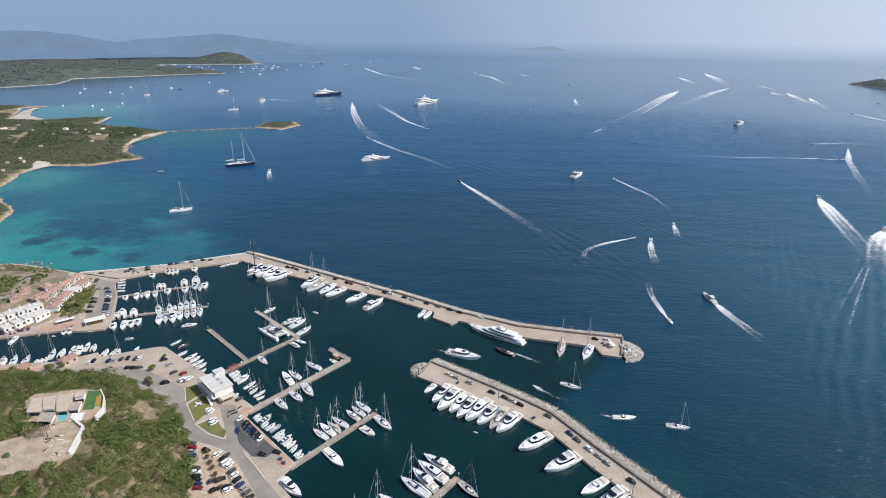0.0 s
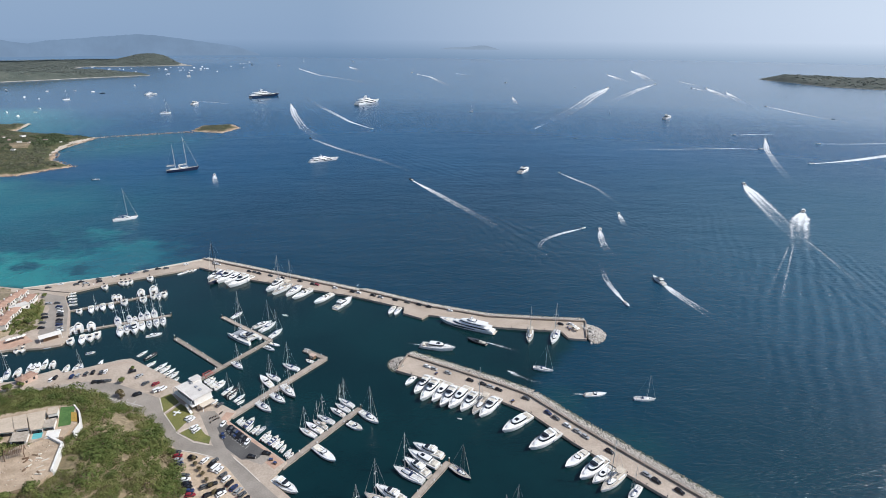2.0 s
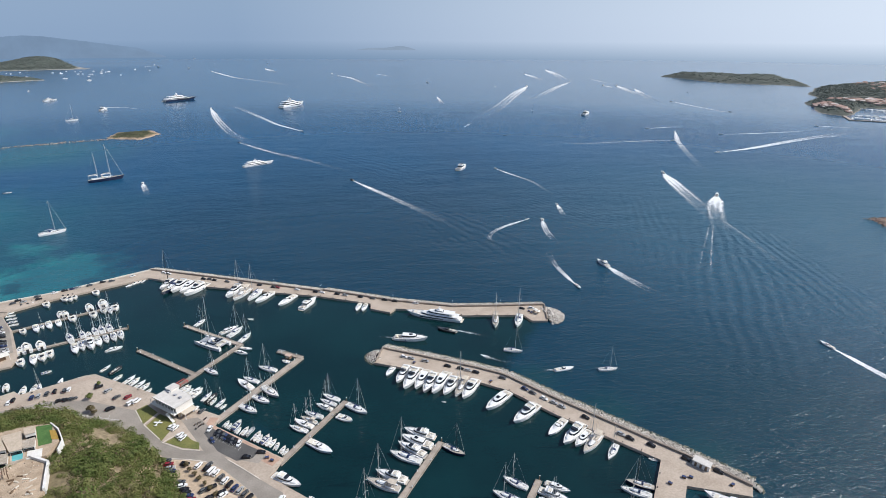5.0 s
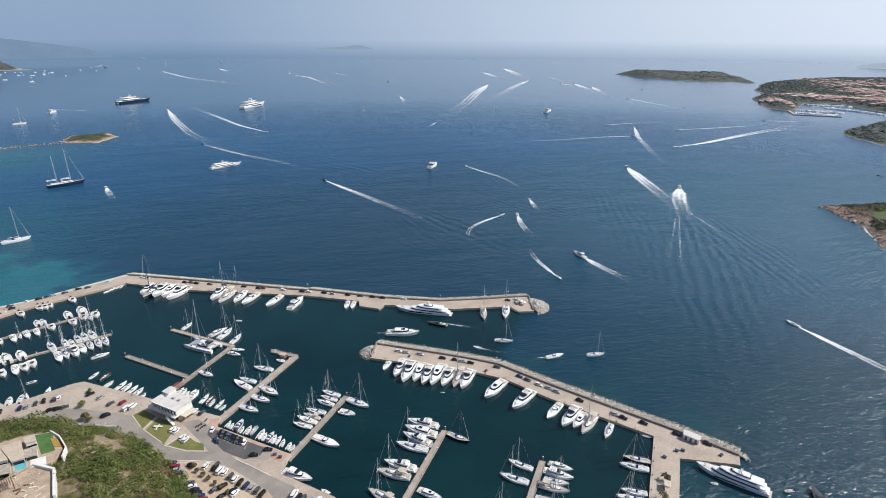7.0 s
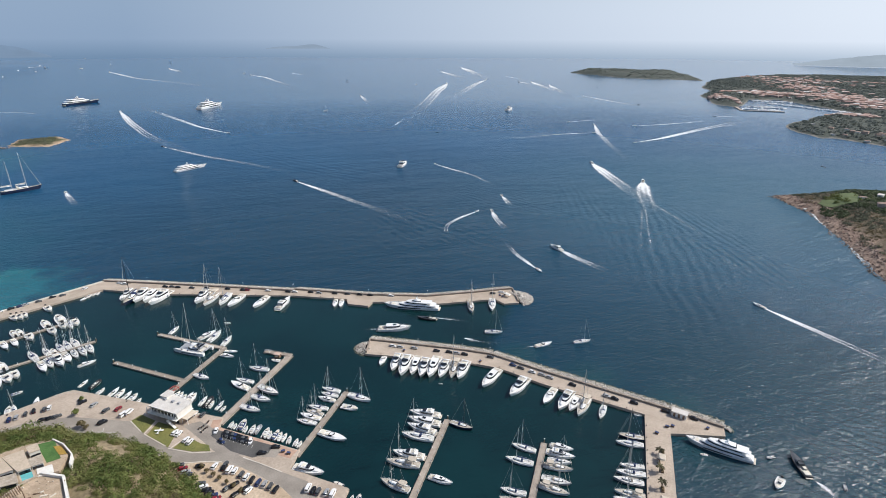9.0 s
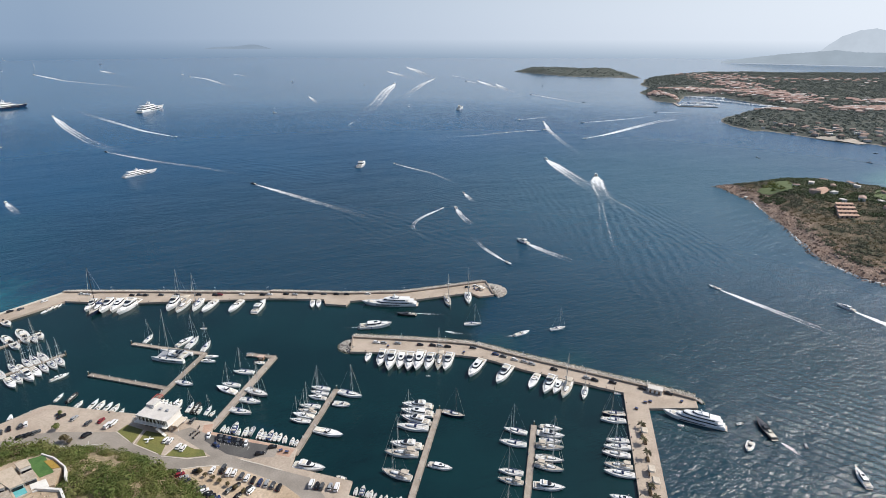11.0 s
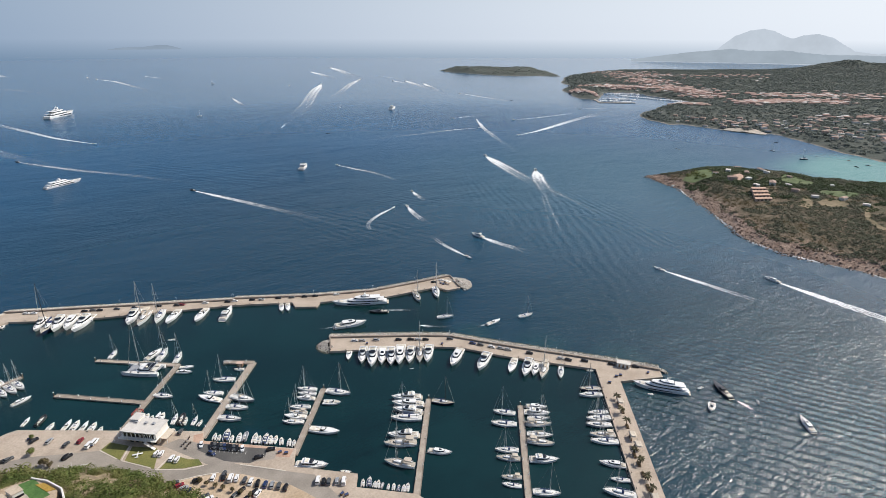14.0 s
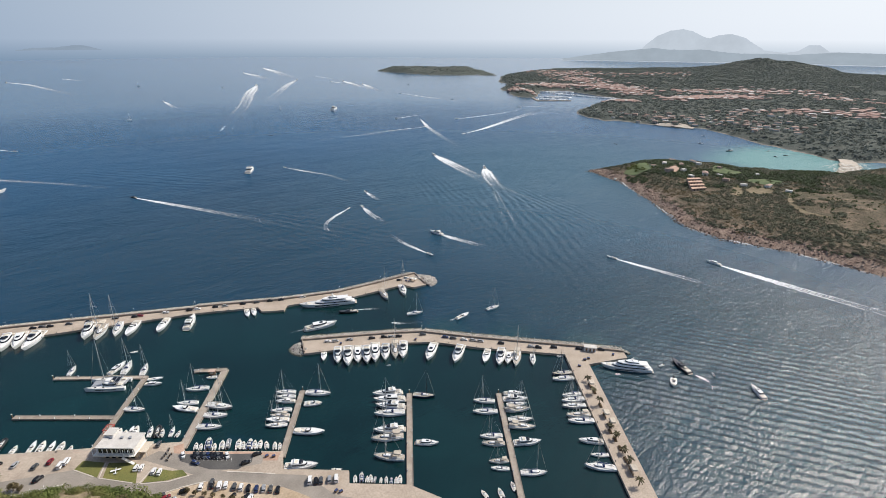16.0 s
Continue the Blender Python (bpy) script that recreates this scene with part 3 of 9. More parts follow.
HEADLAND = [(547.3, 406.4), (524.2, 341.1), (455.1, 259.4), (400.3, 199.2), (389.2, 158.4), (400.1, 102.4), (394.2, 31.1),
            (430, -120), (900, -200), (950, 60), (787.0, 134.5), (721.8, 160.9), (702.3, 234.1), (709.1, 309.4), (663.5, 369.5)]
TOWN_COAST = [(1724.1, 1577.9), (1655.8, 1477.6), (1468.5, 1353.6), (1367.5, 1227.3), (1305.0, 1140.0), (1300.8, 1083.0), (1412.0, 1143.5), (1534.3, 1213.2), (1612.4, 1164.0), (1539.2, 1015.6), (1485.1, 888.7), (1467.8, 847.5), (1379.6, 838.0), (1293.0, 851.7), (1225.9, 827.3), (1140.5, 804.8), (1071.5, 771.4), (1036.4, 713.8), (1017.2, 656.8),
              (1042.1, 640.4), (1039.1, 503.3), (1068.2, 454.4), (974.4, 322.2), (919.3, 216.1),
              (877.8, 159.7), (1000, 60), (1100, -400), (3300, -900), (3350, 250), (3450, 640), (3720, 900), (3700, 1180), (3350, 1420), (3200, 1620), (2929, 1942), (2732, 2000), (2383, 1930), (1997, 1795)]
RIGHT_ISLE = [(1819.7, 2571.0), (1815.9, 2120.3), (2039.6, 1858.8), (2243.8, 2116.4), (2313.5, 2605.1), (2144.5, 2846.3)]
SPIT = [(-401.2, 1152.7), (-332.4, 1127.1), (-310.9, 1190.2), (-338.2, 1238.9), (-397.8, 1226.1)]
WEST_CAPE = [(-900, 700), (-552.9, 655.7), (-578.5, 729.7), (-573.2, 779.2), (-517.1, 781.8), (-466.5, 835.8), (-520.9, 882.1), (-557.4, 972.5), (-547.2, 1085.2), (-673.8, 1135.0), (-742.4, 1161.5),
             (-769.0, 1281.4), (-883.1, 1218.4), (-966.9, 1230.2), (-1085.1, 1427.8), (-1040.8, 1480.9), (-1400, 1500)]
NEAR_WEST = [(-520, 330), (-454.7, 527.2), (-463.8, 559.8), (-517.0, 608.6), (-640, 640), (-800, 500)]
FAR_CAPE = [(-1562.1, 1975.8), (-1479.3, 2133.2), (-1586.4, 2418.3), (-1351.1, 2675.8), (-1116.6, 2887.2), (-1472.0, 3247.9), (-1735.6, 3198.7), (-1765.9, 3664.8), (-1211.3, 3864.5), (-1726.7, 4773.7), (-2154.9, 4785.2), (-2867.3, 4228.9), (-3300, 3000)]

# open ground among the scrub: lawns, yards, fields and beaches
HEAD_LAWNS = ([(540, 350), (568, 356), (597, 346), (588, 326), (562, 319), (538, 330)], [(644.1, 270.9), (654.8, 262.7), (641.8, 242.9), (631.2, 222.9), (613.6, 219.6), (608.9, 243.2), (606.5, 255.4)],
              [(593.5, 206.4), (607, 190), (611, 173.6), (592, 167), (579, 185.2), (576.0, 201.5)])
HEAD_RED_YARDS = ([(592, 310), (612, 306), (588, 290), (566, 286), (562, 293), (570, 304)],)
HEAD_YARDS = ([(552.6, 210.7), (559, 206), (535.0, 192.0), (509.8, 186), (513.0, 199)], [(543.8, 194.7), (566.5, 185.9), (561.4, 165.2), (544.5, 162.5), (529.9, 178.8)], [(552.3, 156.7), (562.9, 143.6), (545.1, 137.5), (531.2, 143.3)],
              [(549.4, 146), (516, 133), (498, 116.7), (494, 94), (488, 96), (491, 118.7), (510, 138), (545, 150)])
HOTEL = [(536, 260), (549, 250), (520, 228), (503, 238)]
CAPE_YARDS = ([(-807.6, 993.8), (-827.9, 1037.1), (-820.9, 1051.0), (-791.6, 1019.8), (-781.2, 983.2)], [(-752.0, 933.5), (-739.1, 939.7), (-745.8, 979.3), (-731.9, 962.6), (-707.4, 909.6), (-683.5, 861.8), (-696.3, 872), (-720.2, 915)],
              [(-638.3, 979.7), (-630.5, 1004.3), (-597.7, 976.2), (-581.4, 937.7), (-595.7, 920.9), (-620.9, 946.4)])
CAPE_FIELDS = ([(-627.9, 1035.9), (-616.3, 1084.3), (-570, 1080.8), (-570.0, 1014.6), (-575.3, 966.6), (-589.0, 976.6)], [(-822.5, 1115.7), (-758.1, 1104.9), (-695.5, 1058.9), (-724.8, 1036.9), (-783.2, 1067.2)])
CAPE_BEACHES = ([(-971.0, 1222.6), (-1000.8, 1276.0), (-1046.4, 1365.3), (-1067.8, 1444.9), (-1039.0, 1435.1), (-1010.8, 1368.1), (-971.1, 1307.9), (-926.1, 1262.5), (-885.9, 1237.7), (-901.9, 1209.9), (-937.3, 1207.5)],
                [(-579.5, 690.8), (-584.2, 722.0), (-590.7, 755.8), (-601.6, 784.7), (-580.9, 793.3), (-558.1, 779.1), (-572.1, 760.2), (-573.9, 729.0), (-565.2, 691.4), (-553.9, 657.3)],
                [(-527.5, 886.1), (-550.7, 919.2), (-569.2, 989.1), (-566.6, 1044.5), (-551.6, 1099.7), (-541.8, 1093.2), (-551.0, 1014.0), (-545.6, 956.5), (-534.1, 910.0)],
                [(-740.5, 1154.8), (-775.4, 1254.8), (-786.1, 1311.8), (-762.2, 1274.5), (-741.9, 1203.9), (-719.2, 1133.0)])
HEAD_SOIL = [(567.6, 160.6), (605.9, 107.7), (589.5, 63.6), (490.3, 48.5), (470, 80), (495.0, 114.2)]
HEAD_DRY = [(505, 196), (530, 152), (436.7, 125), (378, 135), (395, 172), (450, 190)]
HEAD_WOOD = [(470, 232), (512, 205), (535, 135), (470, 92), (425, 98), (405, 119), (455, 160), (470, 195)]
CLEARINGS = {"headland": HEAD_LAWNS + HEAD_RED_YARDS + HEAD_YARDS + (HOTEL,), "west_cape": CAPE_YARDS + CAPE_FIELDS + CAPE_BEACHES}

LANDS = {
    "headland": (HEADLAND, M_CLIFF, 7, dict(hills=[(700, 120, 12, 200), (560, 330, 4, 80)], rough=4, seed=3, jag=12, base=9, shore=0.5)),
    "town_hills": (TOWN_COAST, M_FARLAND_HAZY, 30, dict(hills=[(3360.3, 1035.9, 44, 230), (3350, 1050, 22, 75), (3290, 1170, 14, 80), (3400, 900, 16, 85), (3480, 780, 12, 90), (3230, 1320, 10, 110), (2300, 1000, 22, 600), (1500, 300, 10, 500)], rough=9, size=260, seed=5, jag=30, base=8)),
    "islet_low": (RIGHT_ISLE, M_FARLAND_HAZY, 16, dict(hills=[(2068.7, 2346.0, 15, 200), (1880, 2420, 9, 90), (2200, 2250, 7, 90)], rough=9, size=90, seed=7, jag=20, base=6)),
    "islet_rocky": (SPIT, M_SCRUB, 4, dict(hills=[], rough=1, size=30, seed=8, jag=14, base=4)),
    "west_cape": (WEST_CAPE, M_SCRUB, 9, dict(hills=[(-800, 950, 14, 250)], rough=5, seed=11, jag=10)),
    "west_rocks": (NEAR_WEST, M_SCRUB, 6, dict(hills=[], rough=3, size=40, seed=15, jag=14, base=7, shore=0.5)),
    "far_cape": (FAR_CAPE, M_FARCAPE_HAZY, 24, dict(hills=[(-1651.7, 4324.6, 55, 200), (-1800, 2500, 35, 500)], rough=12, size=260, seed=12, jag=24, base=8)),
}
for nm, (outl, mt, st, kw) in LANDS.items():
    tagged(terrain(nm, outl, mt, st, **kw), "scrub-covered granite land with a bare rocky shore", "land", kind="structure")

# ---- marina ground: one paved terrace with the hill on it ----
QUAY = [(-290.3, 396.6), (-252.4, 385.6), (-253.0, 380.3), (-238.2, 357.0), (-219.4, 317.7), (-220.2, 309.4), (-230.4, 306.3), (-248.7, 305.9), (-278.3, 296.8)]
NORTH_BANK = QUAY + [(-420, 270), (-560, 330), (-454.7, 527.2), (-368.1, 413.9), (-349.7, 414.4), (-320.3, 405.7)]
SOUTH_BANK = [(-340, 235), (-255.4, 266.9), (-225.4, 270.9), (-207.3, 281.1), (-202.8, 276.8), (-174.7, 288.1), (-169.9, 288.2), (-96.7, 231.1), (-98.8, 224.1), (-65.4, 191.9), (-71.1, 181.6),
              (-50.0, 160.0), (-54.4, 153.6), (-35.8, 134.6), (-8, 52), (30, 0), (60, -40), (60, -160), (-260, -160), (-420, 60)]
Z_QUAY = 1.3
for nm, pl in (("ground_north", NORTH_BANK), ("ground_south", SOUTH_BANK)):
    bm = bmesh.new()
    slab(bm, pl, -3, Z_QUAY)
    tagged(link_bm(nm, bm, M_CONC), "pale worn concrete quay ground", "ground", kind="structure")

# ---- moles ----
MOLE_IN = [(-253.0, 386.6), (-229.9, 401.4), (-171.4, 426.4), (-135.9, 402.5), (-40.2, 358.0), (-5.5, 336.8), (-6.6, 328.9), (5.7, 319.9), (10.6, 324.5), (19.4, 321.3), (53.3, 303.0), (95.2, 293.3), (97.5, 284.0), (108.3, 281.2)]
MOLE_OUT = [(-291.0, 397.7), (-232.9, 414.3), (-173.3, 444.0), (-105.4, 405.5), (-38.8, 366.8), (-37.0, 368.4), (12.0, 337.0), (50.9, 317.7), (83.9, 310.1), (115.8, 303.7)]
INNER_IN = [(-14.0, 259.6), (36.0, 229.1), (44.8, 221.3), (53.5, 213.7), (68.2, 190.3), (101.6, 147.0)]
INNER_OUT = [(-6.6, 274.8), (20.2, 256.1), (43.0, 239.7), (56.7, 228.4), (75.3, 201.0), (116.7, 144.4), (130.6, 123.5)]
T_PIER_W = [(101.6, 147.0), (34.8, 72.4)]
T_PIER_E = [(102.9, 130.7), (43.8, 65.0)]
T_END = [(125.8, 118.4)]


def extend(a, b, d):
    a, b = Vector(a), Vector(b)
    return tuple(b + (b - a).normalized() * d)


T_W2, T_E2 = extend(*T_PIER_W, 70), extend(*T_PIER_E, 70)
bm = bmesh.new()
slab(bm, MOLE_IN + MOLE_OUT[::-1], -3, Z_QUAY + 0.2)
tagged(link_bm("mole_outer", bm, M_CONC), "pale concrete breakwater quay with parked cars", "breakwater", kind="structure")
bm = bmesh.new()
slab(bm, INNER_IN + [T_W2, T_E2, T_PIER_E[0]] + T_END + INNER_OUT[::-1], -3, Z_QUAY + 0.2)
tagged(link_bm("mole_inner", bm, M_CONC), "pale concrete inner breakwater quay with a broad pier", "breakwater", kind="structure")

# ---- floating piers ----
M_WOODG = surf("grey_timber", (0.22, 0.19, 0.155), (0.30, 0.265, 0.225), 0.5, 0.9, 3.0, 0.25, 0.2)
PIERS = {
    "pier_k_stem": ((-91.7, 302.7), (-137.6, 246.3), 3.0),
    "pier_k_upper": ((-130.3, 337.1), (-92.0, 301.8), 3.0),
    "pier_k_lower": ((-152.9, 311.1), (-115.1, 274.5), 3.0),
    "pier_l": ((-55.8, 277.4), (-98.9, 227.6), 4.2),
    "pier_l_return": ((-69.5, 288.4), (-55.2, 277.2), 3.2),
    "pier_c": ((-33.6, 228.0), (-67.5, 189.2), 3.0),
    "pier_d": ((7.5, 184.9), (-37.3, 132.6), 3.0),
    "pier_e": ((42.9, 150.7), (-0.7, 102.0), 3.0),
    "pier_north": ((-182.5, 380.6), (-238.2, 356.9), 2.4),
    "pier_south": ((-166.7, 343.6), (-223.7, 324.9), 2.4),
}
for k, (nm, (a, b, w)) in enumerate(PIERS.items()):
    bm = bmesh.new()
    slab(bm, strip(a, extend(a, b, 30) if nm in ("pier_e",) else b, w), 0.1, 0.7 + 0.012 * (k % 3))
    deck_ob = tagged(link_bm(nm, bm, M_PLANK), "timber-decked floating pier", "pier", kind="structure")
    e = extend(a, b, 30) if nm in ("pier_e",) else b
    for s in (-1, 1):
        ed = offset([a, e], s * (w / 2 - 0.14))
        bm = bmesh.new()
        slab(bm, strip(ed[0], ed[1], 0.3), 0.66, 0.86 + 0.012 * (k % 3))
        part("edge_beam", bm, M_WOODG, deck_ob)

# ---- hill beside the marina ----
HILL = [(-247.7, 256.9), (-216.4, 257.4), (-174.0, 252.7), (-153.6, 239.1), (-143.1, 233.9), (-134.3, 224.7), (-126.1, 212.5), (-120.2, 204.3), (-112.3, 189.4), (-106.5, 175.6), (-95, 120), (-100, 40), (-420, 40), (-420, 260)]


TERRACE = [(-183.6, 180.6), (-174.2, 185.6), (-168.5, 191.4), (-162.6, 194.9), (-154.3, 189.4), (-150.3, 173.8), (-152.9, 168.2), (-163.8, 163.3), (-180.4, 159.6), (-199.5, 174.4)]
UPPER = [(-184.9, 191.9), (-192.9, 199.4), (-192.2, 212.7), (-170.6, 217.5), (-162.6, 216.7), (-155.1, 203.2), (-156.7, 194.2), (-162.4, 194.5), (-168.5, 191.4)]


def hill_height(x, y):
    sd = signed_distance(x, y, HILL)
    n = fractal(x, y, 26, 41) - 0.5
    z = 1.0 + np.where(sd > 0, 20.5 * (1 - np.exp(-np.maximum(sd, 0) / 19.0)), sd * 0.4)
    z = z + 2.0 * np.exp(-((x + 168) ** 2 + (y - 200) ** 2) / 30.0 ** 2) * np.clip(sd / 20, 0, 1)
    z = z + np.clip(sd / 10, 0, 1) * n * 3.0
    flat = np.maximum(signed_distance(x, y, TERRACE), signed_distance(x, y, UPPER))
    return np.where(flat > -3.5, np.minimum(z, 19.5), z)


M_HILL = surf("hill_soil", (0.16, 0.13, 0.075), (0.30, 0.235, 0.15), 0.05, 0.95, 0.7, 0.35, 0.5, 0.2)
gx, gy = np.meshgrid(np.arange(-430, -80, 3.0), np.arange(36, 275, 3.0))
gz = hill_height(gx, gy)
hid = np.arange(gx.size).reshape(gx.shape)
hq = np.stack([hid[:-1, :-1], hid[:-1, 1:], hid[1:, 1:], hid[1:, :-1]], -1).reshape(-1, 4)
hq = hq[(gz.ravel()[hq] > 0.4).any(1)]
me = bpy.data.meshes.new("hill")
me.from_pydata(np.stack([gx.ravel(), gy.ravel(), gz.ravel()], -1).tolist(), [], hq.tolist())
tagged(link_me("ground_hill", me, M_HILL, smooth=True), "dry scrub hillside of pale soil", "hill", kind="structure")


def ground_patch(name, pts, mat, label, z, cat="ground"):
    bm = bmesh.new()
    slab(bm, pts, z - 0.35, z)
    return tagged(link_bm(name, bm, mat), label, cat, kind="structure")


ROAD = [(-215.0, 255.3), (-216.1, 261.9), (-184.9, 266.4), (-167.7, 262.7), (-150.9, 253.1), (-139.4, 246.6), (-134.1, 235.7), (-122.9, 220.2), (-111.1, 209.7), (-103.3, 207.0), (-95.0, 204.2), (-90.0, 197.4), (-83.6, 190.7), (-75.1, 181.2), (-65.6, 171.2),
        (-62.4, 152.3), (-55.0, 141.6), (-30, 40), (-50, 40), (-73.2, 151.7), (-72.6, 163.4), (-76.2, 171.7), (-82.8, 180.7), (-91.0, 191.2), (-99.2, 198.4), (-107.8, 202.2), (-117.2, 205.1), (-125.1, 213.6), (-134.1, 225.6), (-143.5, 234.9), (-154.4, 239.6), (-174.0, 252.7)]
ground_patch("road", ROAD, M_ASPH, "worn grey asphalt road", Z_QUAY + 0.02, "road")
M_PAVE_R = surf("terracotta_paving", (0.42, 0.27, 0.20), (0.52, 0.36, 0.27), 0.2, 0.9, 1.5, 0.2, 0.1)
FORECOURT = [(-115.5, 232.7), (-107.5, 232.6), (-102.1, 225.1), (-93.9, 216.4), (-81.1, 203.7), (-73.0, 195.7), (-76.4, 191.4), (-88.0, 197.8), (-99.9, 204.3), (-102.3, 207.6), (-106.8, 216.6)]
ground_patch("road_forecourt", FORECOURT, M_ASPH, "worn grey asphalt forecourt between lawn and car lot", Z_QUAY + 0.015, "road")
ground_patch("pavement_quay", [(-97.2, 229.8), (-99.2, 224.4), (-66.4, 192.0), (-70.4, 188.2), (-104.5, 221.0), (-101.5, 231.0)], M_PAVE_R, "terracotta-paved strip along the boat quay", Z_QUAY + 0.012, "promenade")
LOT = [(-103.0, 219.3), (-99.6, 221.9), (-85.6, 208.6), (-76.2, 200.0), (-79.1, 195.5), (-86.1, 195.6), (-95.0, 204.2)]
ground_patch("road_car_lot", LOT, M_ASPH_N, "new dark asphalt car park", Z_QUAY + 0.04, "car park")
DIRT = [(-120.6, 203.9), (-117.0, 204.5), (-107.6, 201.7), (-99.1, 197.8), (-90.9, 190.7), (-76.2, 171.4), (-50, 110), (-105, 110), (-105.1, 174.2), (-110.3, 185.9)]
ground_patch("ground_dirt", DIRT, M_DIRT, "sandy dirt car park", Z_QUAY + 0.03, "car park")
LAWNS = ([(-139.4, 246.6), (-134.8, 250.1), (-128.1, 242.0), (-133.1, 234.2), (-135.9, 239.1)], [(-131.3, 232.2), (-126.8, 240.5), (-117.8, 232.1), (-117.8, 227.7), (-119.5, 224.4), (-121.8, 218.4), (-126.0, 223.9)],
         [(-119.8, 217.0), (-113.0, 222.5), (-107.7, 215.3), (-104.1, 212.5), (-103.6, 207.8), (-111.4, 210.9)])
for pl in LAWNS:
    ground_patch("ground_lawn", pl, M_LAWN, "dry mown lawn beside the harbour office", Z_QUAY + 0.09, "lawn")
M_KERB = surf("kerb_stone", (0.55, 0.50, 0.43), (0.64, 0.59, 0.52), 0.5, 0.85, 3, 0.12, 0.1)
for a, b in (((-139.4, 246.6), (-134.1, 235.7)), ((-132.7, 233.3), (-122.8, 219.8)), ((-121.6, 217.6), (-111.1, 209.7)), ((-111.1, 209.7), (-103.3, 207.0)), ((-117.2, 205.1), (-107.8, 202.2)), ((-107.8, 202.2), (-99.2, 198.4)), ((-90.0, 197.4), (-83.6, 190.7)), ((-83.6, 190.7), (-75.1, 181.2)),
             ((-132.5, 233.2), (-127.7, 241.5)), ((-120.5, 217.5), (-113.4, 222.9))):
    bm = bmesh.new()
    slab(bm, strip(a, b, 0.45), Z_QUAY - 0.1, Z_QUAY + 0.16)
    tagged(link_bm("kerb", bm, M_KERB), "pale stone kerb", "kerb", kind="structure")
# walkway across the lawn
for a, b in (((-132.2, 233.2), (-127.3, 241.2)), ((-120.9, 217.9), (-114.0, 223.2))):
    bm = bmesh.new()
    slab(bm, strip(a, b, 1.8), Z_QUAY - 0.1, Z_QUAY + 0.1)
    tagged(link_bm("pavement", bm, M_CONC), "pale paved footpath", "path", kind="structure")
M_LINE = surf("road_paint", (0.66, 0.65, 0.62), (0.75, 0.74, 0.71), 1.0, 0.8, 5, 0.2, 0.0)


def painted(a, b, w, z):
    bm = bmesh.new()
    slab(bm, strip(a, b, w), z - 0.02, z + 0.004)
    tagged(link_bm("road_marking", bm, M_LINE), "white painted road line", "road marking", kind="structure")


for i in range(9):
    k = i / 8
    a0, a1 = Vector((-97.4, 216.3)), Vector((-84.8, 204.6))
    b0, b1 = Vector((-98.0, 214.3)), Vector((-85.9, 202.5))
    painted(a0.lerp(a1, k), b0.lerp(b1, k), 0.12, Z_QUAY + 0.05)
for a, b in (((-166.3, 249.7), (-158.5, 244.7)), ((-158.5, 244.7), (-151.3, 241.4)), ((-162.2, 247.7), (-161.6, 250.9)), ((-156.2, 243.8), (-155.8, 247.3)), ((-151.3, 241.4), (-151.1, 245.9)), ((-168.4, 250.7), (-144.7, 240.0))):
    painted(a, b, 0.15, Z_QUAY + 0.03)


# ---- breakwater walls and rocks ----
def parapet(line, w, z0, z1, label, mat=None):
    bm = bmesh.new()
    slab(bm, line + offset(line, -w)[::-1], z0, z1)
    return tagged(link_bm("wall_parapet", bm, mat or M_CONC_D), label, "parapet", kind="structure")


parapet(MOLE_OUT[2:], 1.1, 0.5, Z_QUAY + 1.4, "weathered concrete breakwater wall")
bm = bmesh.new()
slab(bm, offset(MOLE_OUT[:3], 1.6) + offset(MOLE_OUT[:3], 0.05)[::-1], -2, Z_QUAY - 0.2)
tagged(link_bm("wall_toe", bm, M_KERB), "pale concrete toe of the quay wall at the waterline", "quay wall", kind="structure")
parapet(MOLE_OUT[:3], 1.9, 0.5, Z_QUAY + 0.7, "low broad wall of pale concrete along the quay", M_KERB)
parapet(INNER_OUT, 1.1, 0.5, Z_QUAY + 1.3, "weathered concrete breakwater wall")
for a, b in (((115.5, 302.8), (108.7, 282.8)), ((-6.6, 273.7), (-13.0, 260.5))):
    bm = bmesh.new()
    slab(bm, strip(a, b, 0.8), 0.5, Z_QUAY + 1.2)
    tagged(link_bm("wall_mole_end", bm, M_CONC_D), "low concrete wall at the breakwater end", "parapet", kind="structure")


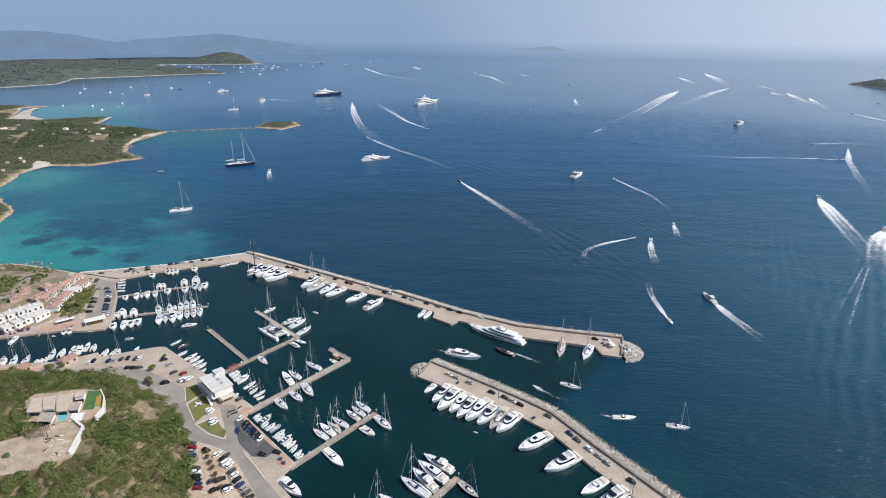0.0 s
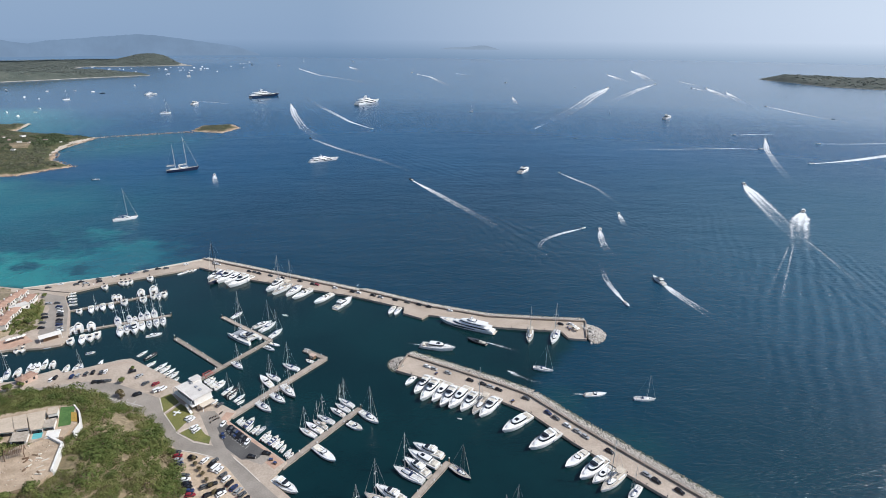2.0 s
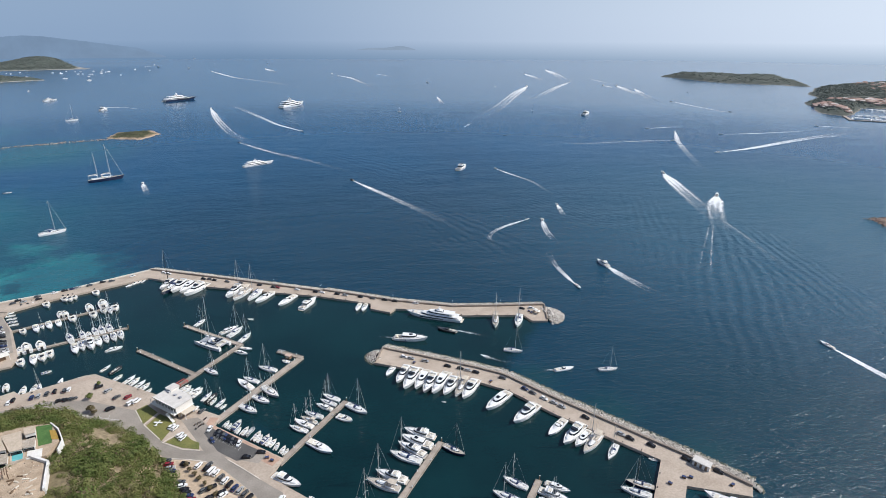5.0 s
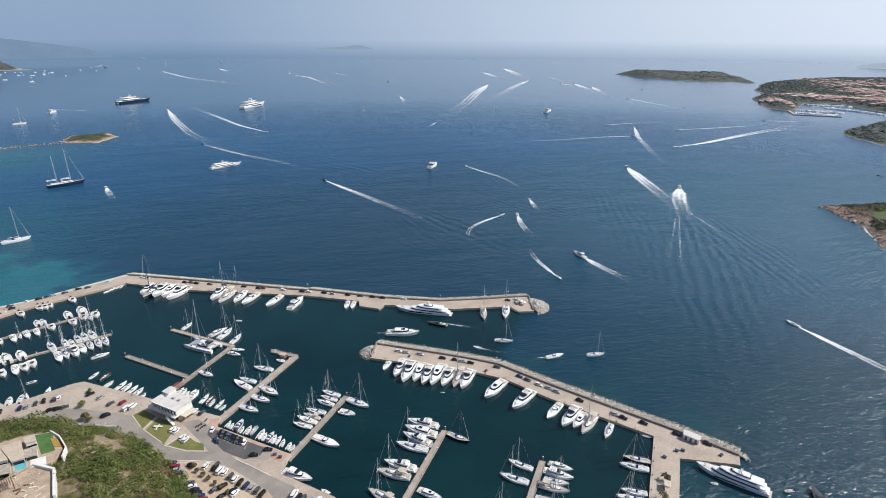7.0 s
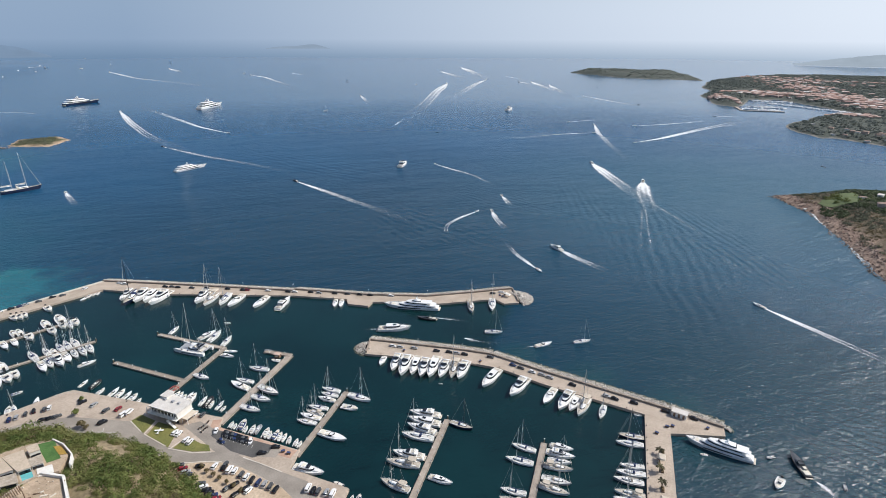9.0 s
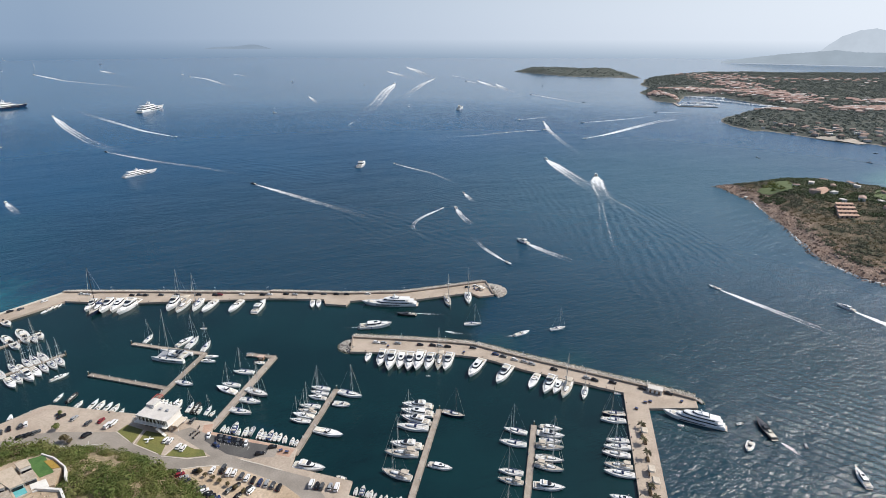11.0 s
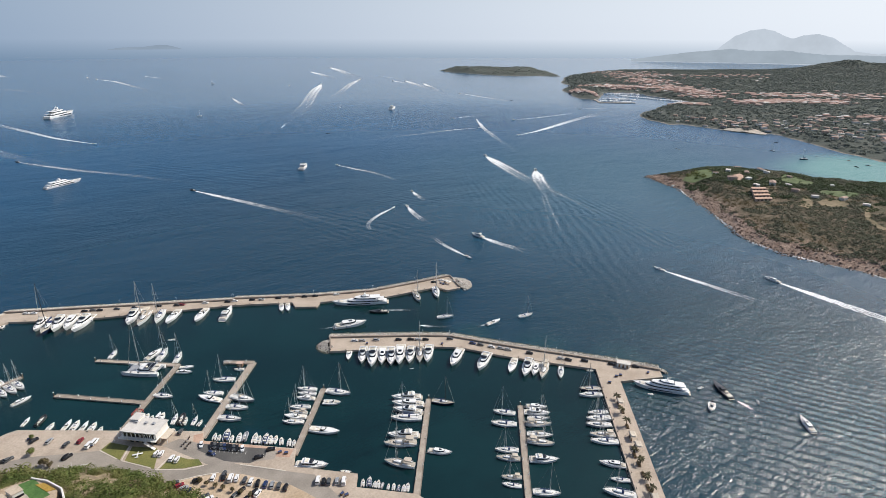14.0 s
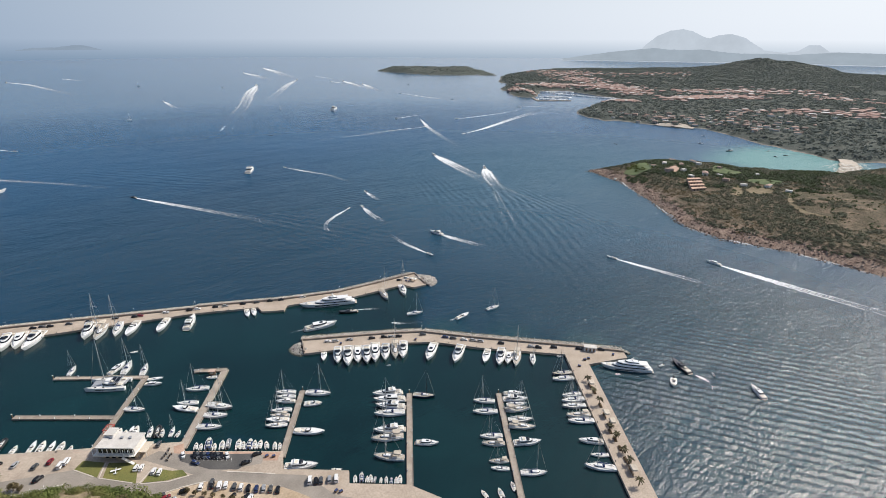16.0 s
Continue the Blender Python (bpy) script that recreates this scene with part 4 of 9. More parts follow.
def rock_field(name, spots, label, size=(0.5, 1.3), mat=None):
    """Tipped boulders: each a squashed, jittered block."""
    rs = np.random.RandomState(len(spots))
    base = np.array([(-1, -1, -1), (1, -1, -1), (1, 1, -1), (-1, 1, -1), (-1, -1, 1), (1, -1, 1), (1, 1, 1), (-1, 1, 1)], float) * 0.62
    top = np.array([(0, 0, 1.0), (0, 0, -1.0), (1, 0, 0), (-1, 0, 0), (0, 1, 0), (0, -1, 0)], float)
    faces0 = []
    for t, quad in ((8, (4, 5, 6, 7)), (9, (3, 2, 1, 0)), (10, (1, 2, 6, 5)), (11, (3, 0, 4, 7)), (12, (2, 3, 7, 6)), (13, (0, 1, 5, 4))):
        faces0 += [(quad[i], quad[(i + 1) % 4], t) for i in range(4)]
    vs, fs = [], []
    shape = np.vstack([base, top * 0.9])
    for x, y, z in spots:
        s = rs.uniform(*size) * np.array([1, rs.uniform(0.6, 1), rs.uniform(0.5, 0.85)])
        v = (shape + rs.uniform(-0.16, 0.16, shape.shape)) * s
        m = np.array(Euler(rs.uniform(-3.1, 3.1, 3).tolist()).to_matrix())
        o = len(vs) and sum(len(a) for a in vs)
        vs.append(v @ m.T + (x, y, z))
        fs += [(a + o, b + o, c + o) for a, b, c in faces0]
    me = bpy.data.meshes.new(name)
    me.from_pydata(np.vstack(vs).tolist(), [], fs)
    return tagged(link_me(name, me, mat or M_ROCK), label, "rocks", kind="stuff")


def along(line, step):
    res = []
    for a, b in zip(line, line[1:]):
        a, b = Vector(a), Vector(b)
        k = max(int((b - a).length / step), 1)
        d = (b - a).normalized()
        for i in range(k):
            res.append((a.lerp(b, i / k), Vector((-d.y, d.x)), d))
    return res


def bank(line, width, crest, per=1.0, seed=1):
    rs = np.random.RandomState(seed)
    spots = []
    for p, s, d in along(line, 0.75):
        for k in range(int(width * per)):
            u = rs.rand()
            q = p + s * (0.4 + u * width) + d * rs.uniform(-0.5, 0.5)
            spots.append((q.x, q.y, crest * (1 - u ** 0.8) - 0.35 + rs.uniform(-0.25, 0.25)))
    return spots


def fan(c, r0, r1, a0, a1, n, crest, seed):
    rs = np.random.RandomState(seed)
    res = []
    for _ in range(n):
        u, a = rs.rand(), radians(rs.uniform(a0, a1))
        r = r0 + (r1 - r0) * math.sqrt(u)
        res.append((c[0] + r * math.cos(a), c[1] + r * math.sin(a), crest * (1 - u) - 0.4))
    return res


tip_o, tip_i = (111.1, 290.6), (-10.0, 267.0)
M_ROCK_WET = island_mat("rock_wet", [(0.0, (0.09, 0.10, 0.065)), (0.5, (0.16, 0.16, 0.11)), (1.0, (0.27, 0.25, 0.19))], 0.6, 1.2)
for which, spots in (("outer", bank(MOLE_OUT[2:], 7.8, 2.7, 3.8, 1)), ("inner", bank(INNER_OUT, 7.6, 2.4, 3.8, 3) + fan(tip_i, 1, 9, 70, 275, 520, 2.2, 4) + fan(INNER_OUT[-1], 0, 5, -70, 80, 150, 1.4, 5))):
    rock_field("boulders", [q for q in spots if q[2] > 0.2], "pale granite boulders piled along the %s breakwater" % which, (0.22, 0.62))
    rock_field("wet_boulders", [q for q in spots if q[2] <= 0.2], "dark weedy boulders at the waterline of the %s breakwater" % which, (0.22, 0.62), M_ROCK_WET)
rock_field("boulders", fan(tip_o, 1, 13, -95, 95, 420, 2.3, 2), "large pale granite boulders round the outer breakwater head", (0.5, 1.2))
rock_field("boulders", bank(MOLE_OUT[:3], 2.0, 0.9, 1.0, 6), "dark wet boulders along the breakwater root", (0.4, 0.8))
M_ROCK_R = island_mat("rock_red", [(0.0, (0.20, 0.135, 0.105)), (0.5, (0.33, 0.24, 0.19)), (1.0, (0.47, 0.38, 0.31))], 0.9, 1.2)
rs = np.random.RandomState(9)
spots = []
for p, s, d in along(HEADLAND[:7], 0.45):
    q = p + s * rs.uniform(-6, 17) + d * rs.uniform(-2, 2)
    spots.append((q.x, q.y))
hz, _ = land_height(np.array([q[0] for q in spots]), np.array([q[1] for q in spots]), HEADLAND, **LANDS["headland"][3])
rock_field("shore_rocks", [(q[0], q[1], max(z, -0.4)) for q, z in zip(spots, hz)], "broken reddish granite rocks of the headland shore", (0.4, 1.5), M_ROCK_R)
spots = []
for line in (HEADLAND[:7], WEST_CAPE[3:9], NORTH_BANK[-3:]):
    for p, s, d in along(line, 2.2):
        for _ in range(2):
            q = p + s * rs.uniform(-5, 9)
            spots.append((q.x, q.y, rs.uniform(-0.3, 1.2)))
rock_field("boulders", spots, "reddish shore rocks at the waterline", (0.4, 1.3), M_ROCK_R)
# rubble of the low reef that runs out to the rocky islet
reef_a, reef_b = Vector((-548.2, 1092.1)), Vector((-390.7, 1145.7))
rock_field("reef_rocks", [(*(reef_a.lerp(reef_b, k) + Vector((rs.uniform(-5, 5), rs.uniform(-6, 6)))), rs.uniform(-0.6, 0.5)) for k in np.linspace(0, 1, 130)], "low reef of rocks awash", (0.8, 2.2), M_ROCK_R)

# stone apron at the breakwater end, hut and wall stub
M_WALLW = surf("render_white", (0.70, 0.67, 0.62), (0.78, 0.76, 0.72), 0.3, 0.85, 2.0, 0.08, 0.1, vary=0.05)
M_PINK = surf("render_pink", (0.48, 0.35, 0.285), (0.58, 0.44, 0.365), 0.3, 0.9, 2, 0.12, 0.1)
M_OCHRE = surf("render_ochre", (0.55, 0.42, 0.28), (0.64, 0.50, 0.36), 0.3, 0.85, 2.0, 0.12, 0.1)
M_ROOFG = surf("roof_gravel", (0.56, 0.53, 0.49), (0.66, 0.63, 0.59), 0.25, 0.9, 2.0, 0.12, 0.1)
M_TERRA = surf("terracotta_tiles", (0.34, 0.21, 0.15), (0.46, 0.31, 0.24), 0.35, 0.85, 2.5, 0.25, 0.3, vary=0.12)
M_WOODD = surf("dark_timber", (0.14, 0.09, 0.055), (0.21, 0.14, 0.09), 0.6, 0.8, 5.0, 0.3, 0.2)
M_AWN = surf("awning_cloth", (0.72, 0.69, 0.62), (0.80, 0.77, 0.71), 0.6, 0.9, 3.0, 0.08, 0.1)


def oriented(ob, a, z, heading):
    ob.matrix_basis = pose(a[0], a[1], z, 0, 0, heading)
    return ob


def heading_of(a, b):
    return math.degrees(math.atan2(b[1] - a[1], b[0] - a[0]))


hut = empty("service_hut")
part("wall", rbox(-3.6, 3.6, -1.8, 1.8, 0, 2.6, 0.05), M_WALLW, hut)
part("roof", rbox(-3.9, 3.9, -2.1, 2.1, 2.6, 2.85, 0.06), M_ROOFG, hut)
for k in (-2.2, 0, 2.2):
    part("door", rbox(k - 0.5, k + 0.5, -1.86, -1.78, 0.02, 2.1, 0.02), M_WOODD, hut)
tagged(oriented(hut, (116.9, 138.9), Z_QUAY + 0.2, heading_of((115.3, 143.0), (120.3, 135.5))), "low concrete service hut against the breakwater wall", "hut")


# ---- harbour office ----
def window_part(parent, x0, x1, y, z0, z1, out=-1):
    fr = part("window", rbox(x0, x1, y - 0.05, y + 0.05, z0, z1, 0.02), M_GEL, parent, "white window frame")
    part("pane", rbox(x0 + 0.1, x1 - 0.1, y + out * 0.08 - 0.02, y + out * 0.08 + 0.02, z0 + 0.1, z1 - 0.1, 0.005), M_GLASS, fr)
    return fr


office = empty("harbour_office")
part("ground_floor", rbox(-8, 8.2, -3.2, 5, 0, 3.6, 0.05), M_OCHRE, office, "shaded ochre ground floor")
part("upper_floor", rbox(-8.4, 8.6, -4.4, 5, 3.6, 7.2, 0.05), M_WALLW, office)
part("floor_slab", rbox(-10.2, 9.0, -6.0, 5.3, 3.35, 3.62, 0.04), M_WALLW, office, "white slab of the balcony")
part("roof", rbox(-9.0, 9.2, -5.4, 5.6, 7.2, 7.55, 0.05), M_ROOFG, office, "flat pale gravel roof")
part("roof_kerb", rbox(-9.0, 9.2, -5.42, -5.1, 7.5, 7.8, 0.03), M_WALLW, office)
part("stair_tower", rbox(-8.6, -4.6, 2.2, 7.0, 0, 8.6, 0.05), M_WALLW, office, "white stair tower")
part("tower_roof", rbox(-9.0, -4.2, 1.9, 7.3, 8.6, 8.85, 0.04), M_ROOFG, office)
for i in range(8):
    window_part(office, -8.0 + i * 2.05, -6.2 + i * 2.05, -4.45, 4.1, 6.8)
for i in range(9):
    part("post", rbox(-10.0 + i * 2.35, -9.8 + i * 2.35, -6.0, -5.8, 3.6, 7.2, 0.02), M_GEL, office, "slim white post")
part("railing", tube_bm([(-10.1, -5.95, 4.6), (8.9, -5.95, 4.6)], 0.06, 5), M_GEL, office)
part("railing_mid", tube_bm([(-10.1, -5.95, 4.1), (8.9, -5.95, 4.1)], 0.05, 5), M_GEL, office)
for i in range(5):
    part("door", rbox(-6.5 + i * 3, -4.7 + i * 3, -3.28, -3.18, 0.02, 2.5, 0.02), M_GLASS, office, "dark glazed door")
for i in range(14):
    bm = bmesh.new()
    box(bm, 8.4 - i * 0.35, 8.8 - i * 0.35, -7.4, -6.1, 0.25 * i, 0.25 * i + 0.25)
    part("step", bm, M_WALLW, office, "step of the outside stair" if i == 0 else "")
part("pergola", rbox(8.6, 12.6, -2.6, 4.6, 3.0, 3.15, 0.03), M_CANVS, office, "sand-coloured awning over the side terrace")
for sx, sy in ((8.9, -2.4), (12.4, -2.4), (12.4, 4.4), (8.9, 4.4)):
    part("pergola_post", rbox(sx - 0.08, sx + 0.08, sy - 0.08, sy + 0.08, 0, 3.0, 0.02), M_GEL, office)
for k in (-5, 0, 4):
    part("roof_unit", rbox(k - 0.7, k + 0.7, 1.0, 2.2, 7.55, 8.3, 0.06), M_GREY, office, "grey air-conditioning unit")
tagged(oriented(office, (-120.0, 242.6), Z_QUAY, -45.0), "white two-storey harbour office with flat roof and glazed balcony", "building")


# ---- villa on the hill ----
ZT = 21.5
M_STONE = surf("dry_stone", (0.34, 0.29, 0.23), (0.46, 0.40, 0.33), 0.6, 0.95, 2.5, 0.3, 0.4)
M_SAND = surf("sandy_yard", (0.34, 0.26, 0.18), (0.50, 0.39, 0.285), 0.22, 0.95, 2.6, 0.25, 0.5)
M_POOL = surf("pool_water", (0.12, 0.42, 0.45), (0.16, 0.48, 0.50), 0.3, 0.08, 1.0, 0.08, 0.05)
bm = bmesh.new()
slab(bm, TERRACE, 8, ZT)
tagged(link_bm("ground_yard", bm, M_SAND), "bare sandy building yard behind a retaining wall", "yard", kind="structure")
for a, b in zip(TERRACE[3:5], TERRACE[4:6]):
    bm = bmesh.new()
    slab(bm, strip(a, b, 0.9), 9, ZT + 1.2)
    tagged(link_bm("wall_retaining", bm, M_WALLW), "white rendered retaining wall", "wall", kind="structure")
for a, b in ((TERRACE[2], TERRACE[3]), (TERRACE[1], TERRACE[2])):
    bm = bmesh.new()
    slab(bm, strip(a, b, 0.5), 9, ZT + 0.9)
    tagged(link_bm("wall_garden", bm, M_STONE), "low stone garden wall", "wall", kind="structure")
bm = bmesh.new()
slab(bm, UPPER, 8, ZT + 0.3)
tagged(link_bm("ground_terrace", bm, M_SAND), "pale paved villa terrace", "terrace", kind="structure")
ground_patch("ground_garden", [(-162.0, 201.1), (-168.1, 215.3), (-161.7, 215.4), (-157.4, 202.0)], surf("garden_lawn", (0.05, 0.12, 0.03), (0.08, 0.16, 0.045), 0.3, 0.95, 2, 0.25, 0.3), "bright green garden lawn", ZT + 0.34, "lawn")
ground_patch("ground_flowers", [(-158.3, 204.4), (-161.5, 211.1), (-158.7, 210.2), (-155.3, 203.6)], surf("flower_bed", (0.30, 0.20, 0.04), (0.42, 0.26, 0.06), 0.8, 0.95, 3, 0.4, 0.4), "orange flower bed", ZT + 0.5, "flower bed")

M_ROOFS = surf("roof_sand", (0.46, 0.38, 0.29), (0.55, 0.46, 0.36), 0.2, 0.95, 1.5, 0.15, 0.1)
villa = empty("villa")
for pl, h in (([(-183.4, 196.3), (-187.7, 205.9), (-183.5, 207.2), (-176.5, 196.8)], 3.0), ([(-176.9, 197.6), (-182.9, 206.6), (-178.1, 208.2), (-171.9, 198.4)], 3.5), ([(-170.4, 196.9), (-178.1, 208.6), (-171.2, 210.4), (-166.1, 197.7)], 3.1), ([(-166.3, 198.5), (-168.5, 203.7), (-164.2, 205.0), (-162.2, 199.0)], 2.7),
              ([(-168.3, 206.2), (-170.5, 210.9), (-166.6, 211.8), (-164.7, 207.1)], 3.9), ([(-175.3, 190.8), (-177.3, 196.9), (-170.9, 197.0), (-168.8, 190.9)], 2.4)):
    bm = bmesh.new()
    h *= 0.78
    c = Vector((sum(p[0] for p in pl) / len(pl), sum(p[1] for p in pl) / len(pl)))
    slab(bm, [tuple(c + (Vector(p) - c) * 0.93) for p in pl], ZT, ZT + h)
    w = part("wall", bm, M_WALLW, villa)
    bm = bmesh.new()
    slab(bm, pl, ZT + h, ZT + h + 0.3)
    part("roof", bm, M_STONE if h < 2.3 else M_ROOFS, villa, "flat pale roof")
    a, b = Vector(pl[0]), Vector(pl[-1])
    for k in (0.25, 0.5, 0.75):
        q = c + (a.lerp(b, k) - c) * 0.94
        t = (b - a).normalized() * 0.8
        bm = bmesh.new()
        slab(bm, strip(q - t, q + t, 0.2), ZT + 0.4, ZT + 1.7)
        part("window", bm, M_GLASS, villa)
tagged(villa, "low flat-roofed pale villa on a hilltop terrace", "villa")
bm = bmesh.new()
POOL = [(-168.7, 193.3), (-170.3, 197.5), (-166.3, 198.3), (-164.8, 194.1)]
slab(bm, POOL, ZT - 1, ZT + 0.36)
pool = empty("swimming_pool")
part("water", bm, M_POOL, pool)
c = Vector((sum(p[0] for p in POOL) / 4, sum(p[1] for p in POOL) / 4))
for i in range(4):
    bm = bmesh.new()
    slab(bm, strip(c + (Vector(POOL[i]) - c) * 1.06, c + (Vector(POOL[(i + 1) % 4]) - c) * 1.06, 0.6), ZT, ZT + 0.45)
    part("coping", bm, M_CONC, pool)
tagged(pool, "small turquoise pool with pale stone coping", "pool")
deckp = empty("sun_deck")
bm = bmesh.new()
slab(bm, [(-163.6, 193.7), (-165.0, 198.7), (-159.8, 199.2), (-158.2, 193.8)], ZT, ZT + 0.5)
part("paving", bm, M_WALLW, deckp)
tagged(deckp, "white sun deck beside the pool", "deck")
perg = empty("timber_pergola")
pa, pb, pc = Vector((-171.9, 181.5)), Vector((-165.8, 183.7)), Vector((-174.2, 186.0))
for i in range(10):
    k = i / 9
    bm = bmesh.new()
    slab(bm, strip(pa.lerp(pb, k), pc + (pb - pa) * k, 0.3), ZT + 2.4, ZT + 2.6)
    part("beam", bm, M_WOODD, perg)
for q in (pa, pb, pc, pc + pb - pa):
    bm = bmesh.new()
    slab(bm, strip(q - Vector((0.12, 0)), q + Vector((0.12, 0)), 0.24), ZT - 0.1, ZT + 2.4)
    part("post", bm, M_WOODD, perg)
tagged(perg, "dark timber pergola of open beams", "pergola")
rs = np.random.RandomState(31)
# Low blocks standing for unclear yard clutter such as stacked timber.
for i in range(14):
    k, l = rs.rand(), rs.rand()
    q = Vector(TERRACE[1]).lerp(Vector(TERRACE[4]), k * 0.85 + 0.1).lerp(Vector(TERRACE[6]).lerp(Vector(TERRACE[5]), k), 0.15 + 0.7 * l)
    ob = part("crate", rbox(-1.2, 1.2, -0.3, 0.3, 0, rs.uniform(0.2, 0.6), 0.05), (M_CUSH, M_WOODD, M_CANVS)[i % 3])
    ob.matrix_basis = pose(q.x, q.y, ZT - 0.01, 0, 0, rs.uniform(0, 180))
    tagged(ob, "long low block of unclear building material on the sandy yard", "crate", "building material")
x, y = inside(TERRACE, 420, 34, 1.5)
heap = fractal(x, y, 9, 35) > 0.47
rock_field("rubble", [(px, py, ZT + 0.08) for px, py in zip(x[heap], y[heap])], "loose stones and rubble on the sandy yard", (0.12, 0.5), island_mat("rubble", [(0.0, (0.36, 0.28, 0.20)), (0.6, (0.5, 0.42, 0.33)), (1.0, (0.64, 0.58, 0.5))], 0.95, 1.0))
bm = bmesh.new()
lo = [(-162.6, 216.0), (-157.9, 210.8), (-153.6, 202.6), (-153.4, 196.3)]
for a, b in zip(lo, lo[1:]):
    slab(bm, strip(a, b, 0.5), 8, ZT + 0.9)
tagged(link_bm("wall_garden", bm, M_WALLW), "low white garden wall", "wall", kind="structure")

# streets of the north and canal quays
ground_patch("road_north", [(-274.4, 388.3), (-253.4, 380.3), (-239.4, 357.0), (-225.4, 326.2), (-236.2, 321.2), (-241.9, 324.2), (-253.4, 360.5)], M_ASPH, "worn grey quay street", Z_QUAY + 0.02, "road")
ground_patch("pavement_canal", [(-263.6, 311.5), (-257.6, 319.2), (-249.4, 324.1), (-239.1, 315.0), (-248.3, 307.4), (-257.8, 304.3)], M_PAVE_R, "terracotta-paved canal promenade", Z_QUAY + 0.02, "promenade")
ground_patch("pavement_south", [(-252.8, 263.5), (-229.4, 266.2), (-226.7, 262.2), (-249.0, 258.5)], M_PAVE_R, "terracotta-paved quay strip", Z_QUAY + 0.02, "promenade")

# ---- plants ----
M_LEAF = island_mat("leaves", [(0.0, (0.06, 0.09, 0.025)), (0.3, (0.115, 0.155, 0.042)), (0.55, (0.165, 0.185, 0.058)), (0.8, (0.21, 0.21, 0.08)), (1.0, (0.25, 0.218, 0.105))], 0.7, 0.3, 0.09, 0.78, leaf=True)
M_LEAF_G = island_mat("leaves_garden", [(0.0, (0.065, 0.09, 0.048)), (0.5, (0.10, 0.13, 0.066)), (1.0, (0.15, 0.165, 0.09))], 0.75, 0.2, 0.04, leaf=True)
M_LEAF_D = island_mat("leaves_dry", [(0.0, (0.09, 0.075, 0.04)), (0.5, (0.16, 0.13, 0.07)), (1.0, (0.22, 0.18, 0.10))], 0.85, 0.3, leaf=True)
# Paler and greyer than near leaves: distance haze mixed into the colour.
M_LEAF_HAZY = island_mat("leaves_far_hazy", [(0.0, (0.135, 0.158, 0.142)), (0.5, (0.155, 0.178, 0.158)), (1.0, (0.185, 0.20, 0.178))], 0.85, 0.1, 0.01, leaf=True)
M_LEAF_H = island_mat("leaves_headland", [(0.0, (0.10, 0.115, 0.075)), (0.5, (0.135, 0.142, 0.095)), (0.8, (0.165, 0.155, 0.11)), (1.0, (0.20, 0.17, 0.13))], 0.8, 0.2, 0.03, leaf=True)
M_BARK = surf("bark", (0.12, 0.085, 0.06), (0.19, 0.14, 0.10), 1.0, 0.95, 6, 0.3, 0.4)


def leaf_cloud(centres, radii, per, leaf, seed, flat=0.8, up=0.0):
    """Points and faces of many crowns, each made of loose leaf clumps over a dome."""
    rs = np.random.RandomState(seed)
    n = len(centres)
    c = np.repeat(np.asarray(centres, float), per, 0)
    r = np.repeat(np.asarray(radii, float), per)
    d = rs.normal(size=(n * per, 3))
    d /= np.linalg.norm(d, axis=1)[:, None]
    d[:, 2] = np.abs(d[:, 2]) * 1.15 - 0.15
    lump = 0.55 + 0.5 * rs.rand(n * per)
    p = c + d * (r * lump)[:, None] * (1, 1, flat)
    d = d + (0, 0, up)
    d /= np.linalg.norm(d, axis=1)[:, None]
    u = rs.normal(size=(n * per, 3))
    u -= d * (u * d).sum(1)[:, None] * (0.92 if up else 0.75)
    u /= np.linalg.norm(u, axis=1)[:, None]
    v = np.cross(d, u) + rs.normal(size=(n * per, 3)) * 0.25
    s = (r * leaf * rs.uniform(0.6, 1.3, n * per))[:, None]
    k = d * s * 0.35
    quad = np.stack([p - u * s, p - v * s * 0.8 - k, p + u * s, p + v * s * 0.8 - k], 1)
    return quad.reshape(-1, 3), np.arange(n * per * 4).reshape(-1, 4)


def foliage(name, centres, radii, per, leaf, mat, label, cat, seed, flat=0.8, up=0.0):
    co, fc = leaf_cloud(centres, radii, per, leaf, seed, flat, up)
    me = bpy.data.meshes.new(name)
    me.from_pydata(co.tolist(), [], fc.tolist())
    return tagged(link_me(name, me, mat), label, cat, kind="stuff")


x, y = inside([p for p in HILL[:10]] + [(-100, 150), (-150, 130), (-270, 150), (-270, 260)], 5200, 51, -1.0)
open_ground = (signed_distance(x, y, TERRACE) > -1.5) | (signed_distance(x, y, UPPER) > -1.0)
patch = fractal(x, y, 30, 77)
sd = signed_distance(x, y, HILL)
keep = ~open_ground & ((sd > 15) | (patch > 0.55)) & (patch > 0.17)
x, y, patch = x[keep], y[keep], patch[keep]
rs = np.random.RandomState(52)
r = rs.uniform(1.0, 2.9, len(x)) ** 1.1 * (0.65 + 0.7 * patch) * np.where(rs.rand(len(x)) < 0.07, 1.7, 1.0)
z = hill_height(x, y) + r * 0.25
dry = rs.rand(len(x)) < 0.13
foliage("scrub", np.stack([x, y, z], -1)[~dry], r[~dry], 165, 0.095, M_LEAF, "dense green mastic and oak scrub on the hillside", "scrub", 53)
foliage("scrub", np.stack([x, y, z], -1)[dry], r[dry] * 0.8, 90, 0.11, M_LEAF_D, "dry brown scrub on the hillside", "scrub", 54)


